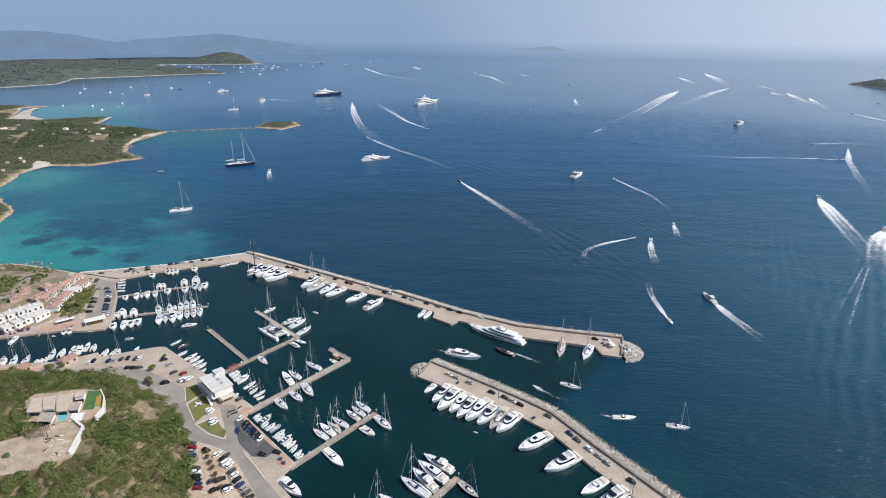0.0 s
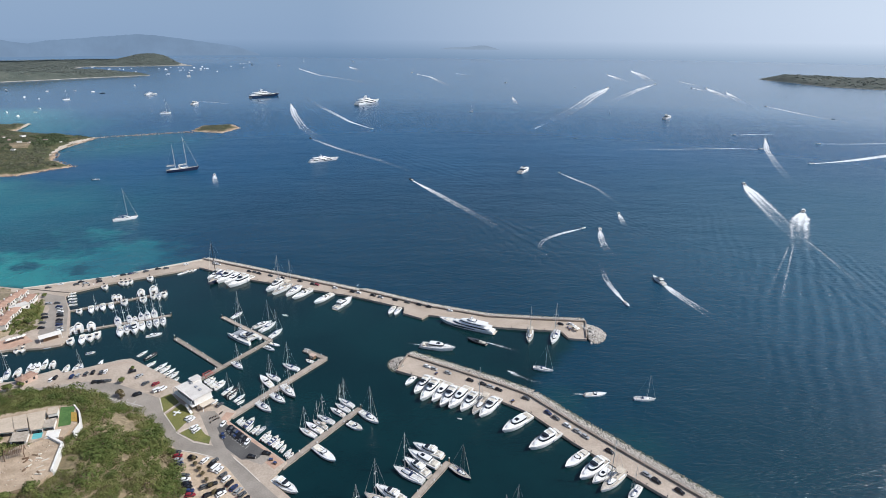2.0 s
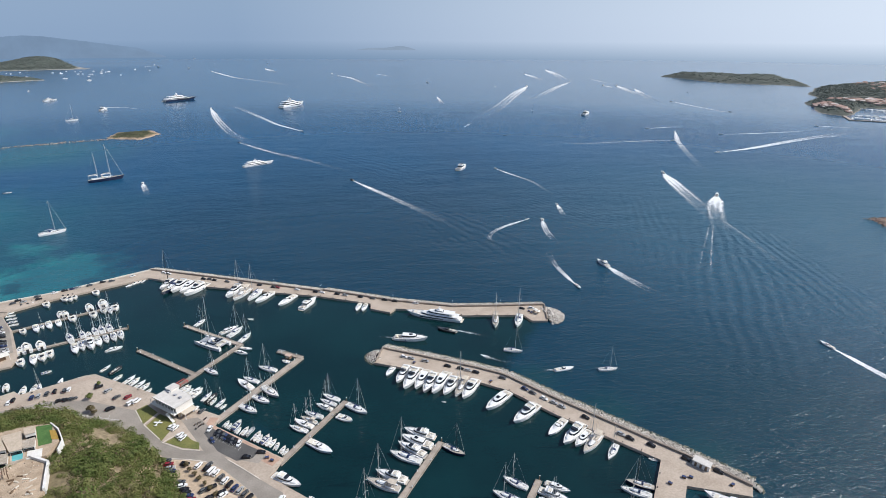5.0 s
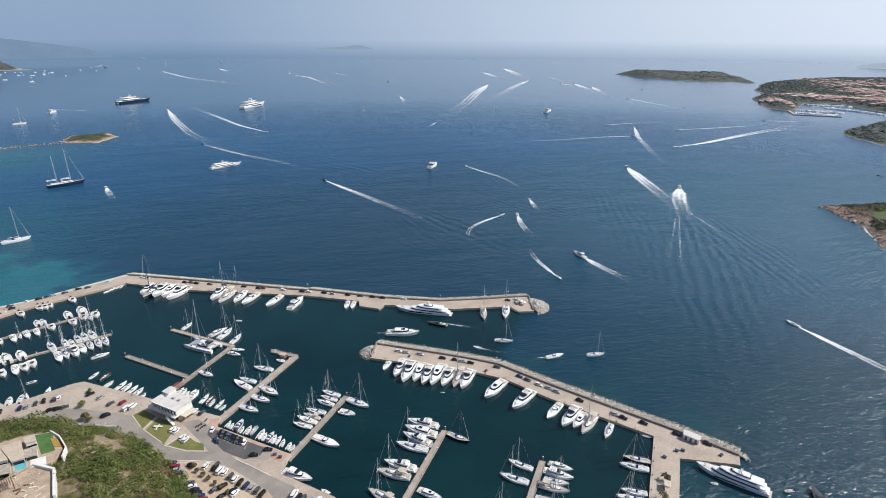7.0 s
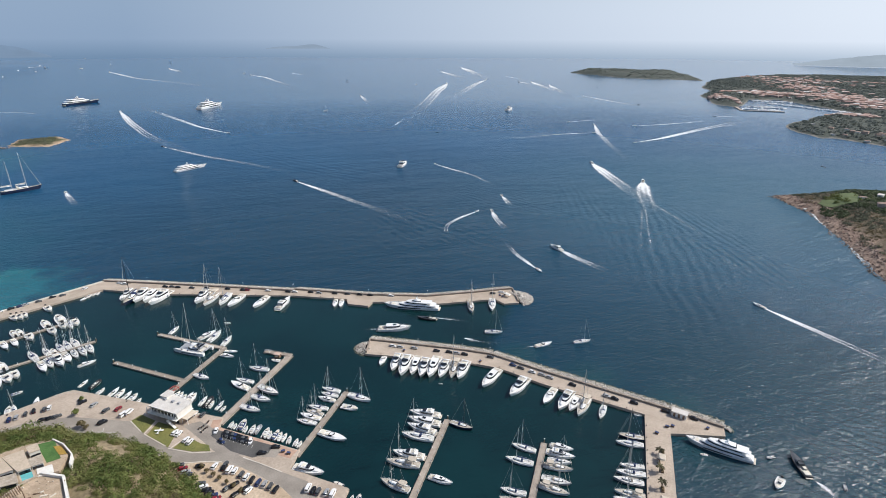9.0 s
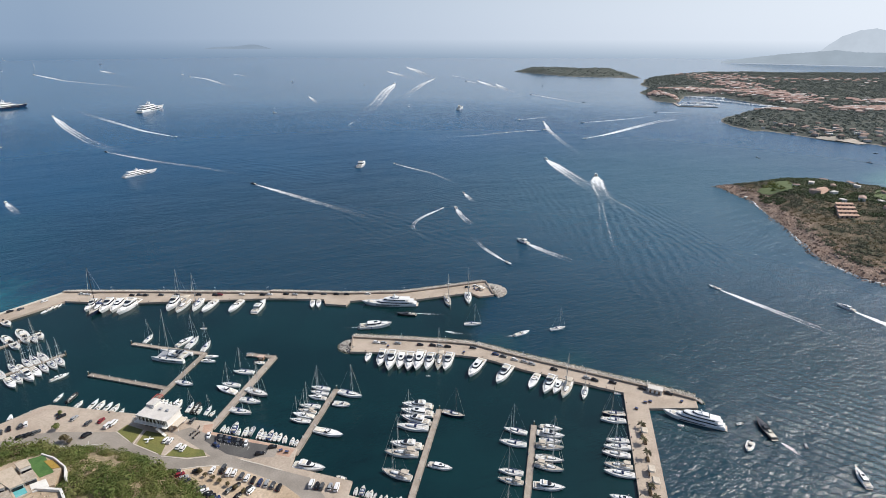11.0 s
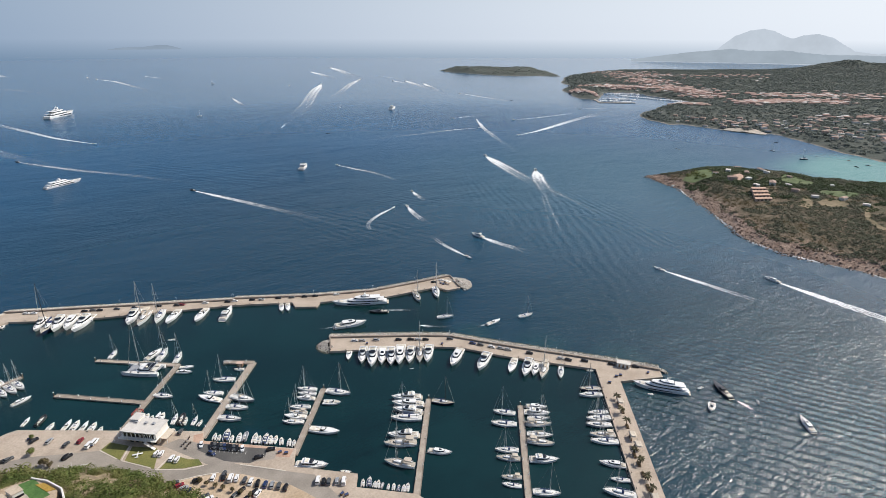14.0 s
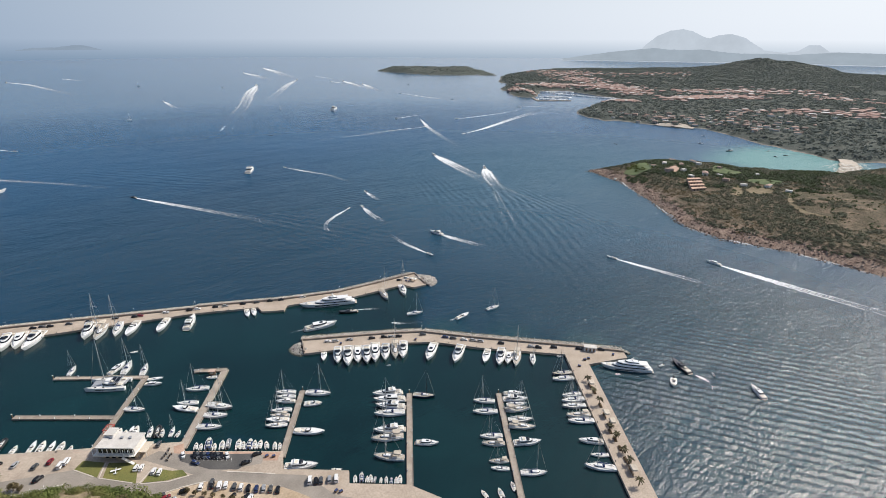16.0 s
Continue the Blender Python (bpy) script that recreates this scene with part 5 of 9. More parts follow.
def tree(x, y, z, h, r, seed, mat=None, label="small round green tree with a short trunk", group="car park trees"):
    root = empty("tree")
    rs = random.Random(seed)
    bm = bmesh.new()
    tube(bm, [(0, 0, 0), (0.05 * h, 0, h * 0.3), (0.02 * h, 0.04 * h, h * 0.6)], 0.16, 6, 0.6)
    for k in range(4):
        a = k * 1.6 + rs.random()
        tube(bm, [(0.03 * h, 0.02 * h, h * 0.35), (math.cos(a) * r * 0.3, math.sin(a) * r * 0.3, h * 0.55), (math.cos(a) * r * 0.6, math.sin(a) * r * 0.6, h * 0.7)], 0.08, 5, 0.4)
    part("trunk", fix(bm), M_BARK, root)
    cs = [(rs.uniform(-0.45, 0.45) * r, rs.uniform(-0.45, 0.45) * r, h * rs.uniform(0.5, 0.75)) for _ in range(6)]
    co, fc = leaf_cloud(cs, [r * rs.uniform(0.5, 0.75) for _ in cs], 60, 0.22, seed)
    me = bpy.data.meshes.new("crown")
    me.from_pydata(co.tolist(), [], fc.tolist())
    link_me("crown", me, mat or M_LEAF, root)
    root.matrix_basis = pose(x, y, z, 0, 0, rs.uniform(0, 360))
    return tagged(root, label, "tree", group)


for i, (p, h, r) in enumerate((((-118.7, 201.2), 4, 2.4), ((-112.0, 187.7), 4.5, 2.6), ((-127.7, 213.4), 4, 2.4), ((-133.4, 222.1), 3, 2.0), ((-135.4, 224.9), 3, 1.8), ((-116.0, 193.2), 3.4, 1.9), ((-105.9, 176.7), 4, 2.2), ((-141.2, 219.1), 3.4, 2.0), ((-129.0, 217.6), 3.2, 1.8))):
    tree(p[0], p[1], Z_QUAY - 0.2, h, r, 100 + i)
for i, p in enumerate(((-107.6, 197.5), (-105.4, 194.1), (-102.9, 190.4), (-100.8, 187.5), (-97.8, 183.3), (-95.5, 180.2), (-93.1, 176.5), (-143.5, 201.5))):
    tree(p[0], p[1], Z_QUAY - 0.02, 2.6, 1.3, 140 + i, M_LEAF_D, "thin dusty young tree in the dirt car park")


M_FROND = surf("palm_frond", (0.045, 0.042, 0.018), (0.085, 0.075, 0.034), 1.0, 0.7, 4, 0.3, 0.0, vary=0.2)


def palm(x, y, z, h, seed, label="date palm with a tuft of arching fronds", group="palms on the broad pier"):
    root = empty("palm_tree")
    rs = random.Random(seed)
    part("trunk", tube_bm([(0, 0, 0), (0.1, 0, h * 0.5), (0.15, 0.1, h)], 0.24, 7, 0.75), M_BARK, root)
    bm = bmesh.new()
    for k in range(18):
        a, l, d = k * 2.4 + rs.random(), rs.uniform(1.9, 2.6), rs.uniform(0.1, 1.0)
        prev = None
        for i in range(5):
            u = i / 4
            rr, zz = l * u, h + 0.9 * math.sin(u * 2.2) * (1 - d * 0.4) - d * 1.9 * u * u
            w = 0.34 * math.sin(math.pi * (0.12 + 0.86 * u))
            c = Vector((0.15 + math.cos(a) * rr, 0.1 + math.sin(a) * rr, zz))
            s = Vector((-math.sin(a), math.cos(a), 0)) * w
            row = [bm.verts.new(c - s - Vector((0, 0, w * 0.5))), bm.verts.new(c + Vector((0, 0, 0.03))), bm.verts.new(c + s - Vector((0, 0, w * 0.5)))]
            if prev:
                bridge(bm, prev, row, False)
            prev = row
    part("fronds", bm, M_FROND, root)
    root.matrix_basis = pose(x, y, z, 0, 0, rs.uniform(0, 360))
    return tagged(root, label, "palm tree", group)


for i, p in enumerate(((87.3, 122.2), (78.8, 113.5), (72.9, 106.0), (59.2, 91.9), (55.2, 86.5), (49.2, 78.7), (44.5, 73.3), (35.1, 64.2))):
    palm(p[0], p[1], Z_QUAY + 0.5, 2.4 + 1.2 * ((i * 7) % 5) / 4, 200 + i)
tree(*(-160.9, 250.9), Z_QUAY, 4.2, 2.6, 240, M_LEAF_D, "dusty bushy palm clump on the road island", "trees by the road")
tree(*(-159.0, 248.3), Z_QUAY, 2.6, 1.6, 241, M_LEAF_D, "low dusty bush on the road island", "trees by the road")
hx, hy = [], []
for a, b in ((UPPER[1], UPPER[2]), (UPPER[2], UPPER[3]), (UPPER[3], UPPER[4]), (UPPER[0], UPPER[1]), (UPPER[8], UPPER[0])):
    for k in np.arange(0, 1, 1.1 / math.hypot(b[0] - a[0], b[1] - a[1])):
        hx.append(a[0] + (b[0] - a[0]) * k)
        hy.append(a[1] + (b[1] - a[1]) * k)
foliage("hedge", np.stack([hx, hy, np.full(len(hx), 21.6)], -1), np.random.RandomState(57).uniform(0.8, 1.7, len(hx)), 60, 0.17, M_LEAF, "clipped green hedge round the villa garden", "hedge", 58)
x, y = inside([(-186.6, 192.6), (-192.9, 198.7), (-192.1, 206.7), (-187.5, 200.3), (-179.7, 195.0)], 160, 59)
foliage("garden_shrubs", np.stack([x, y, np.full(len(x), 21.9)], -1), np.random.RandomState(58).uniform(0.6, 1.5, len(x)), 60, 0.17, M_LEAF, "green garden shrubs beside the villa", "shrubs", 60)


def planter(x, y, heading):
    root = empty("planter")
    part("box", rbox(-1.6, 1.6, -0.7, 0.7, 0, 0.6, 0.05), M_WOODD, root, "dark timber planter box")
    co, fc = leaf_cloud([(k, 0, 0.6) for k in (-1, 0, 1)], [0.7, 0.8, 0.7], 30, 0.25, int(abs(x * 10)))
    me = bpy.data.meshes.new("shrub")
    me.from_pydata(co.tolist(), [], fc.tolist())
    link_me("shrub", me, M_LEAF_D, root)
    root.matrix_basis = pose(x, y, Z_QUAY + 0.2, 0, 0, heading)
    return tagged(root, "timber planter with dry shrubs on the pier", "planter", "planters on the broad pier")


def kiosk(x, y, heading):
    root = empty("awning_kiosk")
    part("awning", house_bm(-2.2, 2.2, 1.6, 2.5, 0.5, 1.0, 0.3, 0.3, 0.2), M_CANVS, root, "cream cloth awning")
    for sx in (-2.4, 2.4):
        for sy in (-1.6, 1.6):
            part("post", rbox(sx - 0.06, sx + 0.06, sy - 0.06, sy + 0.06, 0, 2.5, 0.01), M_ALU, root)
    part("counter", rbox(-2.0, 2.0, -1.2, -0.6, 0, 1.0, 0.04), M_WOODD, root)
    root.matrix_basis = pose(x, y, Z_QUAY + 0.2, 0, 0, heading)
    return tagged(root, "cream cloth awning on posts over a timber counter", "kiosk", "kiosks on the broad pier")


th = heading_of(*T_PIER_W)
for p in ((84.5, 118.1), (67.2, 98.7), (63.4, 93.0), (41.2, 69.9)):
    kiosk(p[0], p[1], th)
for p in ((89.2, 122.0), (80.7, 113.7), (72.6, 105.2), (57.9, 91.0), (54.6, 86.5), (50.6, 81.6), (45.7, 76.0), (43.7, 73.1)):
    planter(p[0], p[1], th)

hutp = empty("pier_kiosk")
part("walls", rbox(-1.7, 1.7, -1.2, 1.2, 0, 2.3, 0.04), M_WOODD, hutp, "dark timber walls")
part("roof", rbox(-2.0, 2.0, -1.5, 1.5, 2.3, 2.5, 0.04), M_PINK, hutp, "flat salmon roof")
part("hatch", rbox(-0.9, 0.9, -1.28, -1.2, 1.0, 1.9, 0.02), M_CANVS, hutp)
tagged(oriented(hutp, (-63.1, 278.3), 0.72, heading_of((-69.5, 288.4), (-55.2, 277.2))), "small timber kiosk with salmon roof on the pier", "kiosk")

# ---- woods and scrub of the further shores ----
TOWN_LINES = (((1429.6, 1278.6), (1358.8, 1120.2), 16, 14),
              ((1582.2, 1316.1), (1693.0, 1118.7), 26, 40),
              ((1927.1, 1359.1), (1647.7, 988.5), 30, 60),
              ((1341.1, 863.0), (1334.7, 759.8), 20, 22),
              ((1726.6, 1070.2), (1566.8, 842.2), 26, 60),
              ((2338.2, 1817.2), (2115.6, 1335.1), 20, 110),
              ((1466.2, 713.7), (1619.7, 531.2), 44, 40),
              ((1681.1, 775.1), (1807.9, 609.1), 16, 60),
              ((1266.3, 454.4), (1421.4, 186.3), 18, 60),
              ((1873.2, 596.0), (1752.6, 246.3), 16, 110),
              ((2117.5, 1571.3), (2287.9, 1043.7), 14, 170),
              ((1098.6, 622.1), (1123.9, 285.5), 16, 70))


def town_gap(x, y):
    """Where the town stands close together, with few trees."""
    gap = np.zeros(x.shape, bool)
    for a, b, n, spread in TOWN_LINES[:6]:
        dx, dy = b[0] - a[0], b[1] - a[1]
        t = np.clip(((x - a[0]) * dx + (y - a[1]) * dy) / (dx * dx + dy * dy), 0, 1)
        gap |= np.hypot(x - a[0] - t * dx, y - a[1] - t * dy) < spread * 0.7
    return gap & (value_noise(x, y, 25, 5) < 0.75)


for nm, n, rad, per, leaf, mat in (("headland", 22000, (1.4, 3.6), 12, 0.30, M_LEAF_H), ("west_cape", 13000, (1.6, 4.2), 12, 0.34, M_LEAF_H), ("islet_rocky", 260, (1.2, 2.6), 14, 0.36, M_LEAF_H), ("town_hills", 52000, (3.4, 8.0), 6, 0.42, M_LEAF_HAZY), ("islet_low", 500, (4, 8), 9, 0.42, M_LEAF_HAZY), ("far_cape", 15000, (4, 8), 6, 0.5, M_LEAF_HAZY)):
    outl, mt, st, kw = LANDS[nm]
    x, y = inside(outl, n * 2, 60 + n, 6 if nm in ("headland", "islet_rocky") else 12)
    near = np.hypot(x, y) < {'headland': 1200, 'far_cape': 5600}.get(nm, 3600)
    x, y = x[near][:n], y[near][:n]
    z, sd = land_height(x, y, outl, **kw)
    thick = fractal(x, y, kw.get("size", 60) * 0.8, 90 + n)
    if nm == 'town_hills':
        z = np.where(town_gap(x, y), -9, z)
    keep = (thick > (0.27 if nm == 'west_cape' else 0.22 if nm == 'headland' else 0.2)) & (z > 2.2)
    for plan in CLEARINGS.get(nm, ()):
        keep &= signed_distance(x, y, plan) < 0.5
    if nm == "headland":
        # bare rock towards the water, open soil inland and dry brown brush on the slope
        small = fractal(x, y, 22, 141)
        keep &= (z > 4.2 + 4.5 * (small - 0.5)) & (sd > 7 + 26 * (fractal(x, y, 34, 142) - 0.36))
        keep &= (signed_distance(x, y, HEAD_SOIL) < 12 * (small - 0.5)) | (small > 0.60)
        wood = (signed_distance(x, y, HEAD_WOOD) > 20 * (small - 0.5))
        keep &= (small > 0.3) | wood
        dry = keep & ((signed_distance(x, y, HEAD_DRY) > 30 * (small - 0.5)) | (fractal(x, y, 45, 143) > 0.60)) & (fractal(x, y, 9, 144) > 0.42) & ~wood
        r = np.random.RandomState(145).uniform(0.9, 2.2, len(x))
        foliage("scrub", np.stack([x, y, z + r * 0.1], -1)[dry], r[dry], 12, 0.3, M_LEAF_D, "dry brown brush on the headland slope", "scrub", 146, 0.42, 0.9)
        keep &= ~dry
    x, y, z = x[keep], y[keep], z[keep]
    r = np.random.RandomState(n).uniform(*rad, len(x))
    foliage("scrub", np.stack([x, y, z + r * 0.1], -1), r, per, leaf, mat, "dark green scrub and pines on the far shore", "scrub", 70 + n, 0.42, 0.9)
for i, (p, h, r) in enumerate((((-153.5, 166.1), 4.0, 3.2), ((-160.8, 160.7), 3.4, 2.6), ((-151.9, 155.8), 4.2, 3.4), ((-175.2, 172.5), 3.0, 2.2), ((-134.4, 203.3), 2.6, 1.7), ((-135.3, 194.0), 3.0, 2.2))):
    tree(p[0], p[1], float(hill_height(np.array([p[0]]), np.array([p[1]]))[0]) - 0.2, h, r, 340 + i, None, "round olive-green tree at the edge of the hillside", "hillside trees")
for i, (p, h, r) in enumerate((((-240.4, 258.1), 4.5, 2.8), ((-222.4, 260.6), 5, 3.0), ((-217.7, 265.2), 3.5, 2.0), ((-164.8, 263.3), 3.5, 2.2), ((-164.2, 275.7), 2.5, 1.6), ((-264.1, 360.2), 4, 2.2), ((-271.9, 379.9), 3.5, 2.0), ((-266.8, 380.0), 3.5, 2.0), ((-258.6, 335.3), 5, 3.2), ((-254.3, 338.0), 5, 3.0))):
    tree(p[0], p[1], Z_QUAY - 0.1, h, r, 300 + i, None, "leafy green tree beside the quay street", "quay trees")
# ---- boats ----
def build_motor_yacht(L, hull_mat, fly=True, deck=None):
    B = L * 0.295
    root = empty("motor_yacht")
    fs, fb = 0.085 * L, 0.125 * L
    part("hull", hull_bm(L, B, fs, fb, 0.04 * L, 0.88, 2.3), hull_mat, root, smooth=False)
    part("deck", deck_bm(L, B, fs, fb, 0.88, 2.3), M_DECKW, root)
    part("cockpit_sole", rbox(-0.46 * L, -0.24 * L, -B * 0.36, B * 0.36, fs - 0.1, fs + 0.02, 0.01), M_TEAK, root, "teak-planked cockpit floor")
    part("swim_platform", rbox(-0.56 * L, -0.495 * L, -B * 0.38, B * 0.38, 0.3, 0.45, 0.04), M_TEAK, root, "teak swim platform")
    z = sheer(0.45, fs, fb) - 0.05
    part("cabin", house_bm(-0.28 * L, 0.22 * L, B * 0.37, z, 0.085 * L, 0.62, 0.085 * L, 0.02 * L), M_GEL, root)
    part("cabin_window", house_bm(-0.28 * L, 0.22 * L, B * 0.37, z, 0.085 * L, 0.62, 0.085 * L, 0.02 * L, k0=0.42, k1=0.88, grow=0.02, cap=False), M_GLASS, root, "dark tinted cabin glazing")
    part("foredeck_trunk", house_bm(0.12 * L, 0.38 * L, B * 0.22, sheer(0.75, fs, fb) - 0.12, 0.035 * L, 0.5, 0.05 * L, 0.0), M_GEL, root)
    part("sun_pad", rbox(0.20 * L, 0.31 * L, -B * 0.14, B * 0.14, sheer(0.75, fs, fb) + 0.012 * L, sheer(0.75, fs, fb) + 0.028 * L, 0.04), M_CUSH, root, "cream sun cushion")
    zt = z + 0.085 * L
    if fly:
        part("flybridge", house_bm(-0.30 * L, 0.06 * L, B * 0.34, zt + 0.02, 0.035 * L, 0.7, 0.05 * L, 0.0, -0.05), M_GEL, root)
        part("windscreen", house_bm(-0.06 * L, 0.065 * L, B * 0.31, zt + 0.03 * L, 0.022 * L, 0.7, 0.04 * L, 0.0, k0=0.1), M_GLASS, root, "tinted flybridge screen")
        part("fly_seat", rbox(-0.22 * L, -0.10 * L, -B * 0.24, B * 0.24, zt + 0.03 * L, zt + 0.05 * L, 0.05), M_CUSH, root, "cream cushions")
        part("radar_arch", tube_bm([(-0.24 * L, B * 0.32, zt), (-0.20 * L, B * 0.28, zt + 0.075 * L), (-0.20 * L, -B * 0.28, zt + 0.075 * L), (-0.24 * L, -B * 0.32, zt)], 0.012 * L, 6), M_GEL, root)
    else:
        part("hatch", rbox(-0.06 * L, 0.05 * L, -B * 0.16, B * 0.16, zt + 0.04, zt + 0.12, 0.03), M_GLASS, root, "dark sunroof")
        part("stern_pad", rbox(-0.47 * L, -0.36 * L, -B * 0.3, B * 0.3, fs + 0.02, fs + 0.02 * L, 0.05), M_CUSH, root, "cream sun cushion")
    rail = [(-L / 2 + u * L, s * (half_beam(u, B, 0.88, 2.3) - 0.08), sheer(u, fs, fb) + 0.5) for s, us in ((1, (0.55, 0.7, 0.85, 0.97)), (-1, (0.97, 0.85, 0.7, 0.55))) for u in us]
    part("bow_rail", tube_bm(rail, 0.025, 4), M_ALU, root, "polished steel rail")
    part("fore_hatch", rbox(0.33 * L, 0.37 * L, -B * 0.07, B * 0.07, sheer(0.85, fs, fb) - 0.05, sheer(0.85, fs, fb) + 0.04, 0.02), M_GLASS, root, "dark deck hatch")
    for u in (0.35,):
        for s in (-1, 1):
            x, y, zf = -L / 2 + u * L, s * (half_beam(u, B, 0.88, 2.3) + 0.12), sheer(u, fs, fb)
            part("fender", tube_bm([(x, y, zf - 1.15), (x, y, zf - 1.0), (x, y, zf - 0.35), (x, y, zf - 0.2)], 0.14, 6), M_BLACK if u < 0.3 else M_CANVB, root)
    part("cockpit_table", rbox(-0.38 * L, -0.31 * L, -B * 0.12, B * 0.12, fs + 0.5, fs + 0.58, 0.02), M_TEAK, root)
    part("cockpit_sofa", rbox(-0.46 * L, -0.41 * L, -B * 0.30, B * 0.30, fs, fs + 0.45, 0.05), M_CUSH, root, "cream cockpit sofa")
    return root


def build_sport_boat(L, hull_mat, deck=None):
    B = L * 0.28
    root = empty("sport_cruiser")
    fs, fb = 0.075 * L, 0.115 * L
    part("hull", hull_bm(L, B, fs, fb, 0.04 * L, 0.85, 2.5), hull_mat, root)
    part("deck", deck_bm(L, B, fs, fb, 0.85, 2.5, 0.05), deck or M_GEL, root)
    part("cockpit_sole", rbox(-0.42 * L, -0.06 * L, -B * 0.34, B * 0.34, fs - 0.1, fs + 0.05, 0.02), M_TEAK, root, "teak-planked cockpit floor")
    part("stern_pad", rbox(-0.47 * L, -0.30 * L, -B * 0.33, B * 0.33, fs + 0.05, fs + 0.03 * L, 0.06), M_CUSH, root, "cream sun cushion")
    part("seat", rbox(-0.24 * L, -0.14 * L, -B * 0.30, B * 0.05, fs + 0.05, fs + 0.035 * L, 0.05), M_CUSH, root)
    z = sheer(0.6, fs, fb) - 0.1
    part("cabin", house_bm(-0.10 * L, 0.24 * L, B * 0.36, z, 0.05 * L, 0.5, 0.16 * L, 0.0), deck or M_GEL, root)
    part("windscreen", house_bm(-0.12 * L, 0.12 * L, B * 0.345, z + 0.02 * L, 0.05 * L, 0.55, 0.09 * L, 0.02 * L, cap=False), M_GLASS, root, "raked dark windscreen")
    part("swim_platform", rbox(-0.555 * L, -0.49 * L, -B * 0.36, B * 0.36, 0.28, 0.4, 0.03), M_TEAK, root)
    return root


def build_sail_yacht(L, hull_mat, spar, cover, deck_mat, bimini=False, masts=1):
    B = L * 0.295 if masts == 1 else L * 0.2
    root = empty("sailing_yacht")
    fs, fb = 0.085 * L, 0.115 * L
    part("hull", hull_bm(L, B, fs, fb, 0.05 * L, 0.72, 1.9, 0.07, lip=0.06, well=0.12), hull_mat, root)
    part("deck", deck_bm(L, B, fs, fb, 0.72, 1.9, 0.05), deck_mat, root)
    z = sheer(0.5, fs, fb) - 0.03
    part("coachroof", house_bm(-0.08 * L, 0.26 * L, B * 0.25, z, 0.036 * L, 0.5, 0.1 * L, 0.0, 0.2), M_GEL, root)
    part("coachroof_window", house_bm(-0.08 * L, 0.26 * L, B * 0.25, z, 0.036 * L, 0.5, 0.1 * L, 0.0, 0.2, k0=0.35, k1=0.75, grow=0.015, cap=False), M_GLASS, root, "dark cabin windows")
    part("cockpit", rbox(-0.42 * L, -0.1 * L, -B * 0.2, B * 0.2, fs - 0.05, fs + 0.04, 0.02), M_TEAK, root, "teak cockpit floor")
    for s in (-1, 1):
        part("cockpit_bench", rbox(-0.40 * L, -0.12 * L, s * B * 0.29 - B * 0.06, s * B * 0.29 + B * 0.06, fs, fs + 0.026 * L, 0.03), M_GEL, root)
    part("wheel", tube_bm([(-0.33 * L, math.cos(a * math.tau / 10) * 0.05 * L, fs + 0.07 * L + math.sin(a * math.tau / 10) * 0.05 * L) for a in range(11)], 0.03, 4), M_BLACK, root)
    part("spray_hood", house_bm(-0.13 * L, -0.04 * L, B * 0.24, z + 0.02 * L, 0.055 * L, 0.8, 0.05 * L, 0.0, 0.2), cover, root, "folding canvas spray hood")
    part("fore_hatch", rbox(0.29 * L, 0.33 * L, -B * 0.08, B * 0.08, sheer(0.8, fs, fb) - 0.05, sheer(0.8, fs, fb) + 0.05, 0.02), M_GLASS, root, "dark deck hatch")
    rails = [(-L / 2 + u * L, s * (half_beam(u, B, 0.72, 1.9) - 0.06), sheer(u, fs, fb) + 0.55) for s, us in ((1, (0.02, 0.3, 0.6, 0.85, 0.98)), (-1, (0.98, 0.85, 0.6, 0.3, 0.02))) for u in us]
    part("guard_rail", tube_bm(rails, 0.02, 3), M_ALU, root, "steel guard rail")
    if bimini:
        part("bimini", house_bm(-0.40 * L, -0.16 * L, B * 0.34, fs + 0.16 * L, 0.02 * L, 0.9, 0.02, 0.02, 0.1), cover, root, "canvas sun awning")
    spots = [(0.10 * L, 1.32 * L)] if masts == 1 else [(0.13 * L, 1.02 * L), (-0.22 * L, 0.82 * L)]
    for mx, mh in spots:
        r = 0.0105 * L
        part("mast", tube_bm([(mx, 0, z), (mx, 0, z + mh * 0.6), (mx - 0.008 * L, 0, z + mh)], r, 6, 0.7), spar, root)
        for k in (0.35, 0.66):
            part("spreader", tube_bm([(mx - 0.02 * L, -B * 0.36 * (1.1 - k * 0.6), z + mh * k), (mx, 0, z + mh * k + 0.02 * L), (mx - 0.02 * L, B * 0.36 * (1.1 - k * 0.6), z + mh * k)], r * 0.5, 4), spar, root)
        bl = 0.37 * L if masts == 1 else 0.26 * L
        part("boom", tube_bm([(mx - 0.02 * L, 0, z + 0.105 * L), (mx - bl, 0, z + 0.11 * L)], r * 0.8, 6), spar, root)
        part("furled_sail", tube_bm([(mx - 0.02 * L, 0, z + 0.135 * L), (mx - bl * 0.5, 0, z + 0.13 * L), (mx - bl * 0.98, 0, z + 0.125 * L)], 0.016 * L, 6, 0.55), cover, root, "furled sail under its cover")
        for s in (-1, 1):
            part("shroud", tube_bm([(mx - 0.02 * L, s * B * 0.46, z), (mx - 0.01 * L, s * B * 0.25, z + mh * 0.66), (mx, 0, z + mh * 0.96)], 0.0016 * L, 3), M_ALU, root)
    mx, mh = spots[0]
    part("furled_jib", tube_bm([(0.47 * L, 0, fb), (mx + 0.02 * L, 0, z + mh * 0.93)], 0.0052 * L, 5, 0.4), M_CUSH, root, "rolled headsail on the forestay")
    mx, mh = spots[-1]
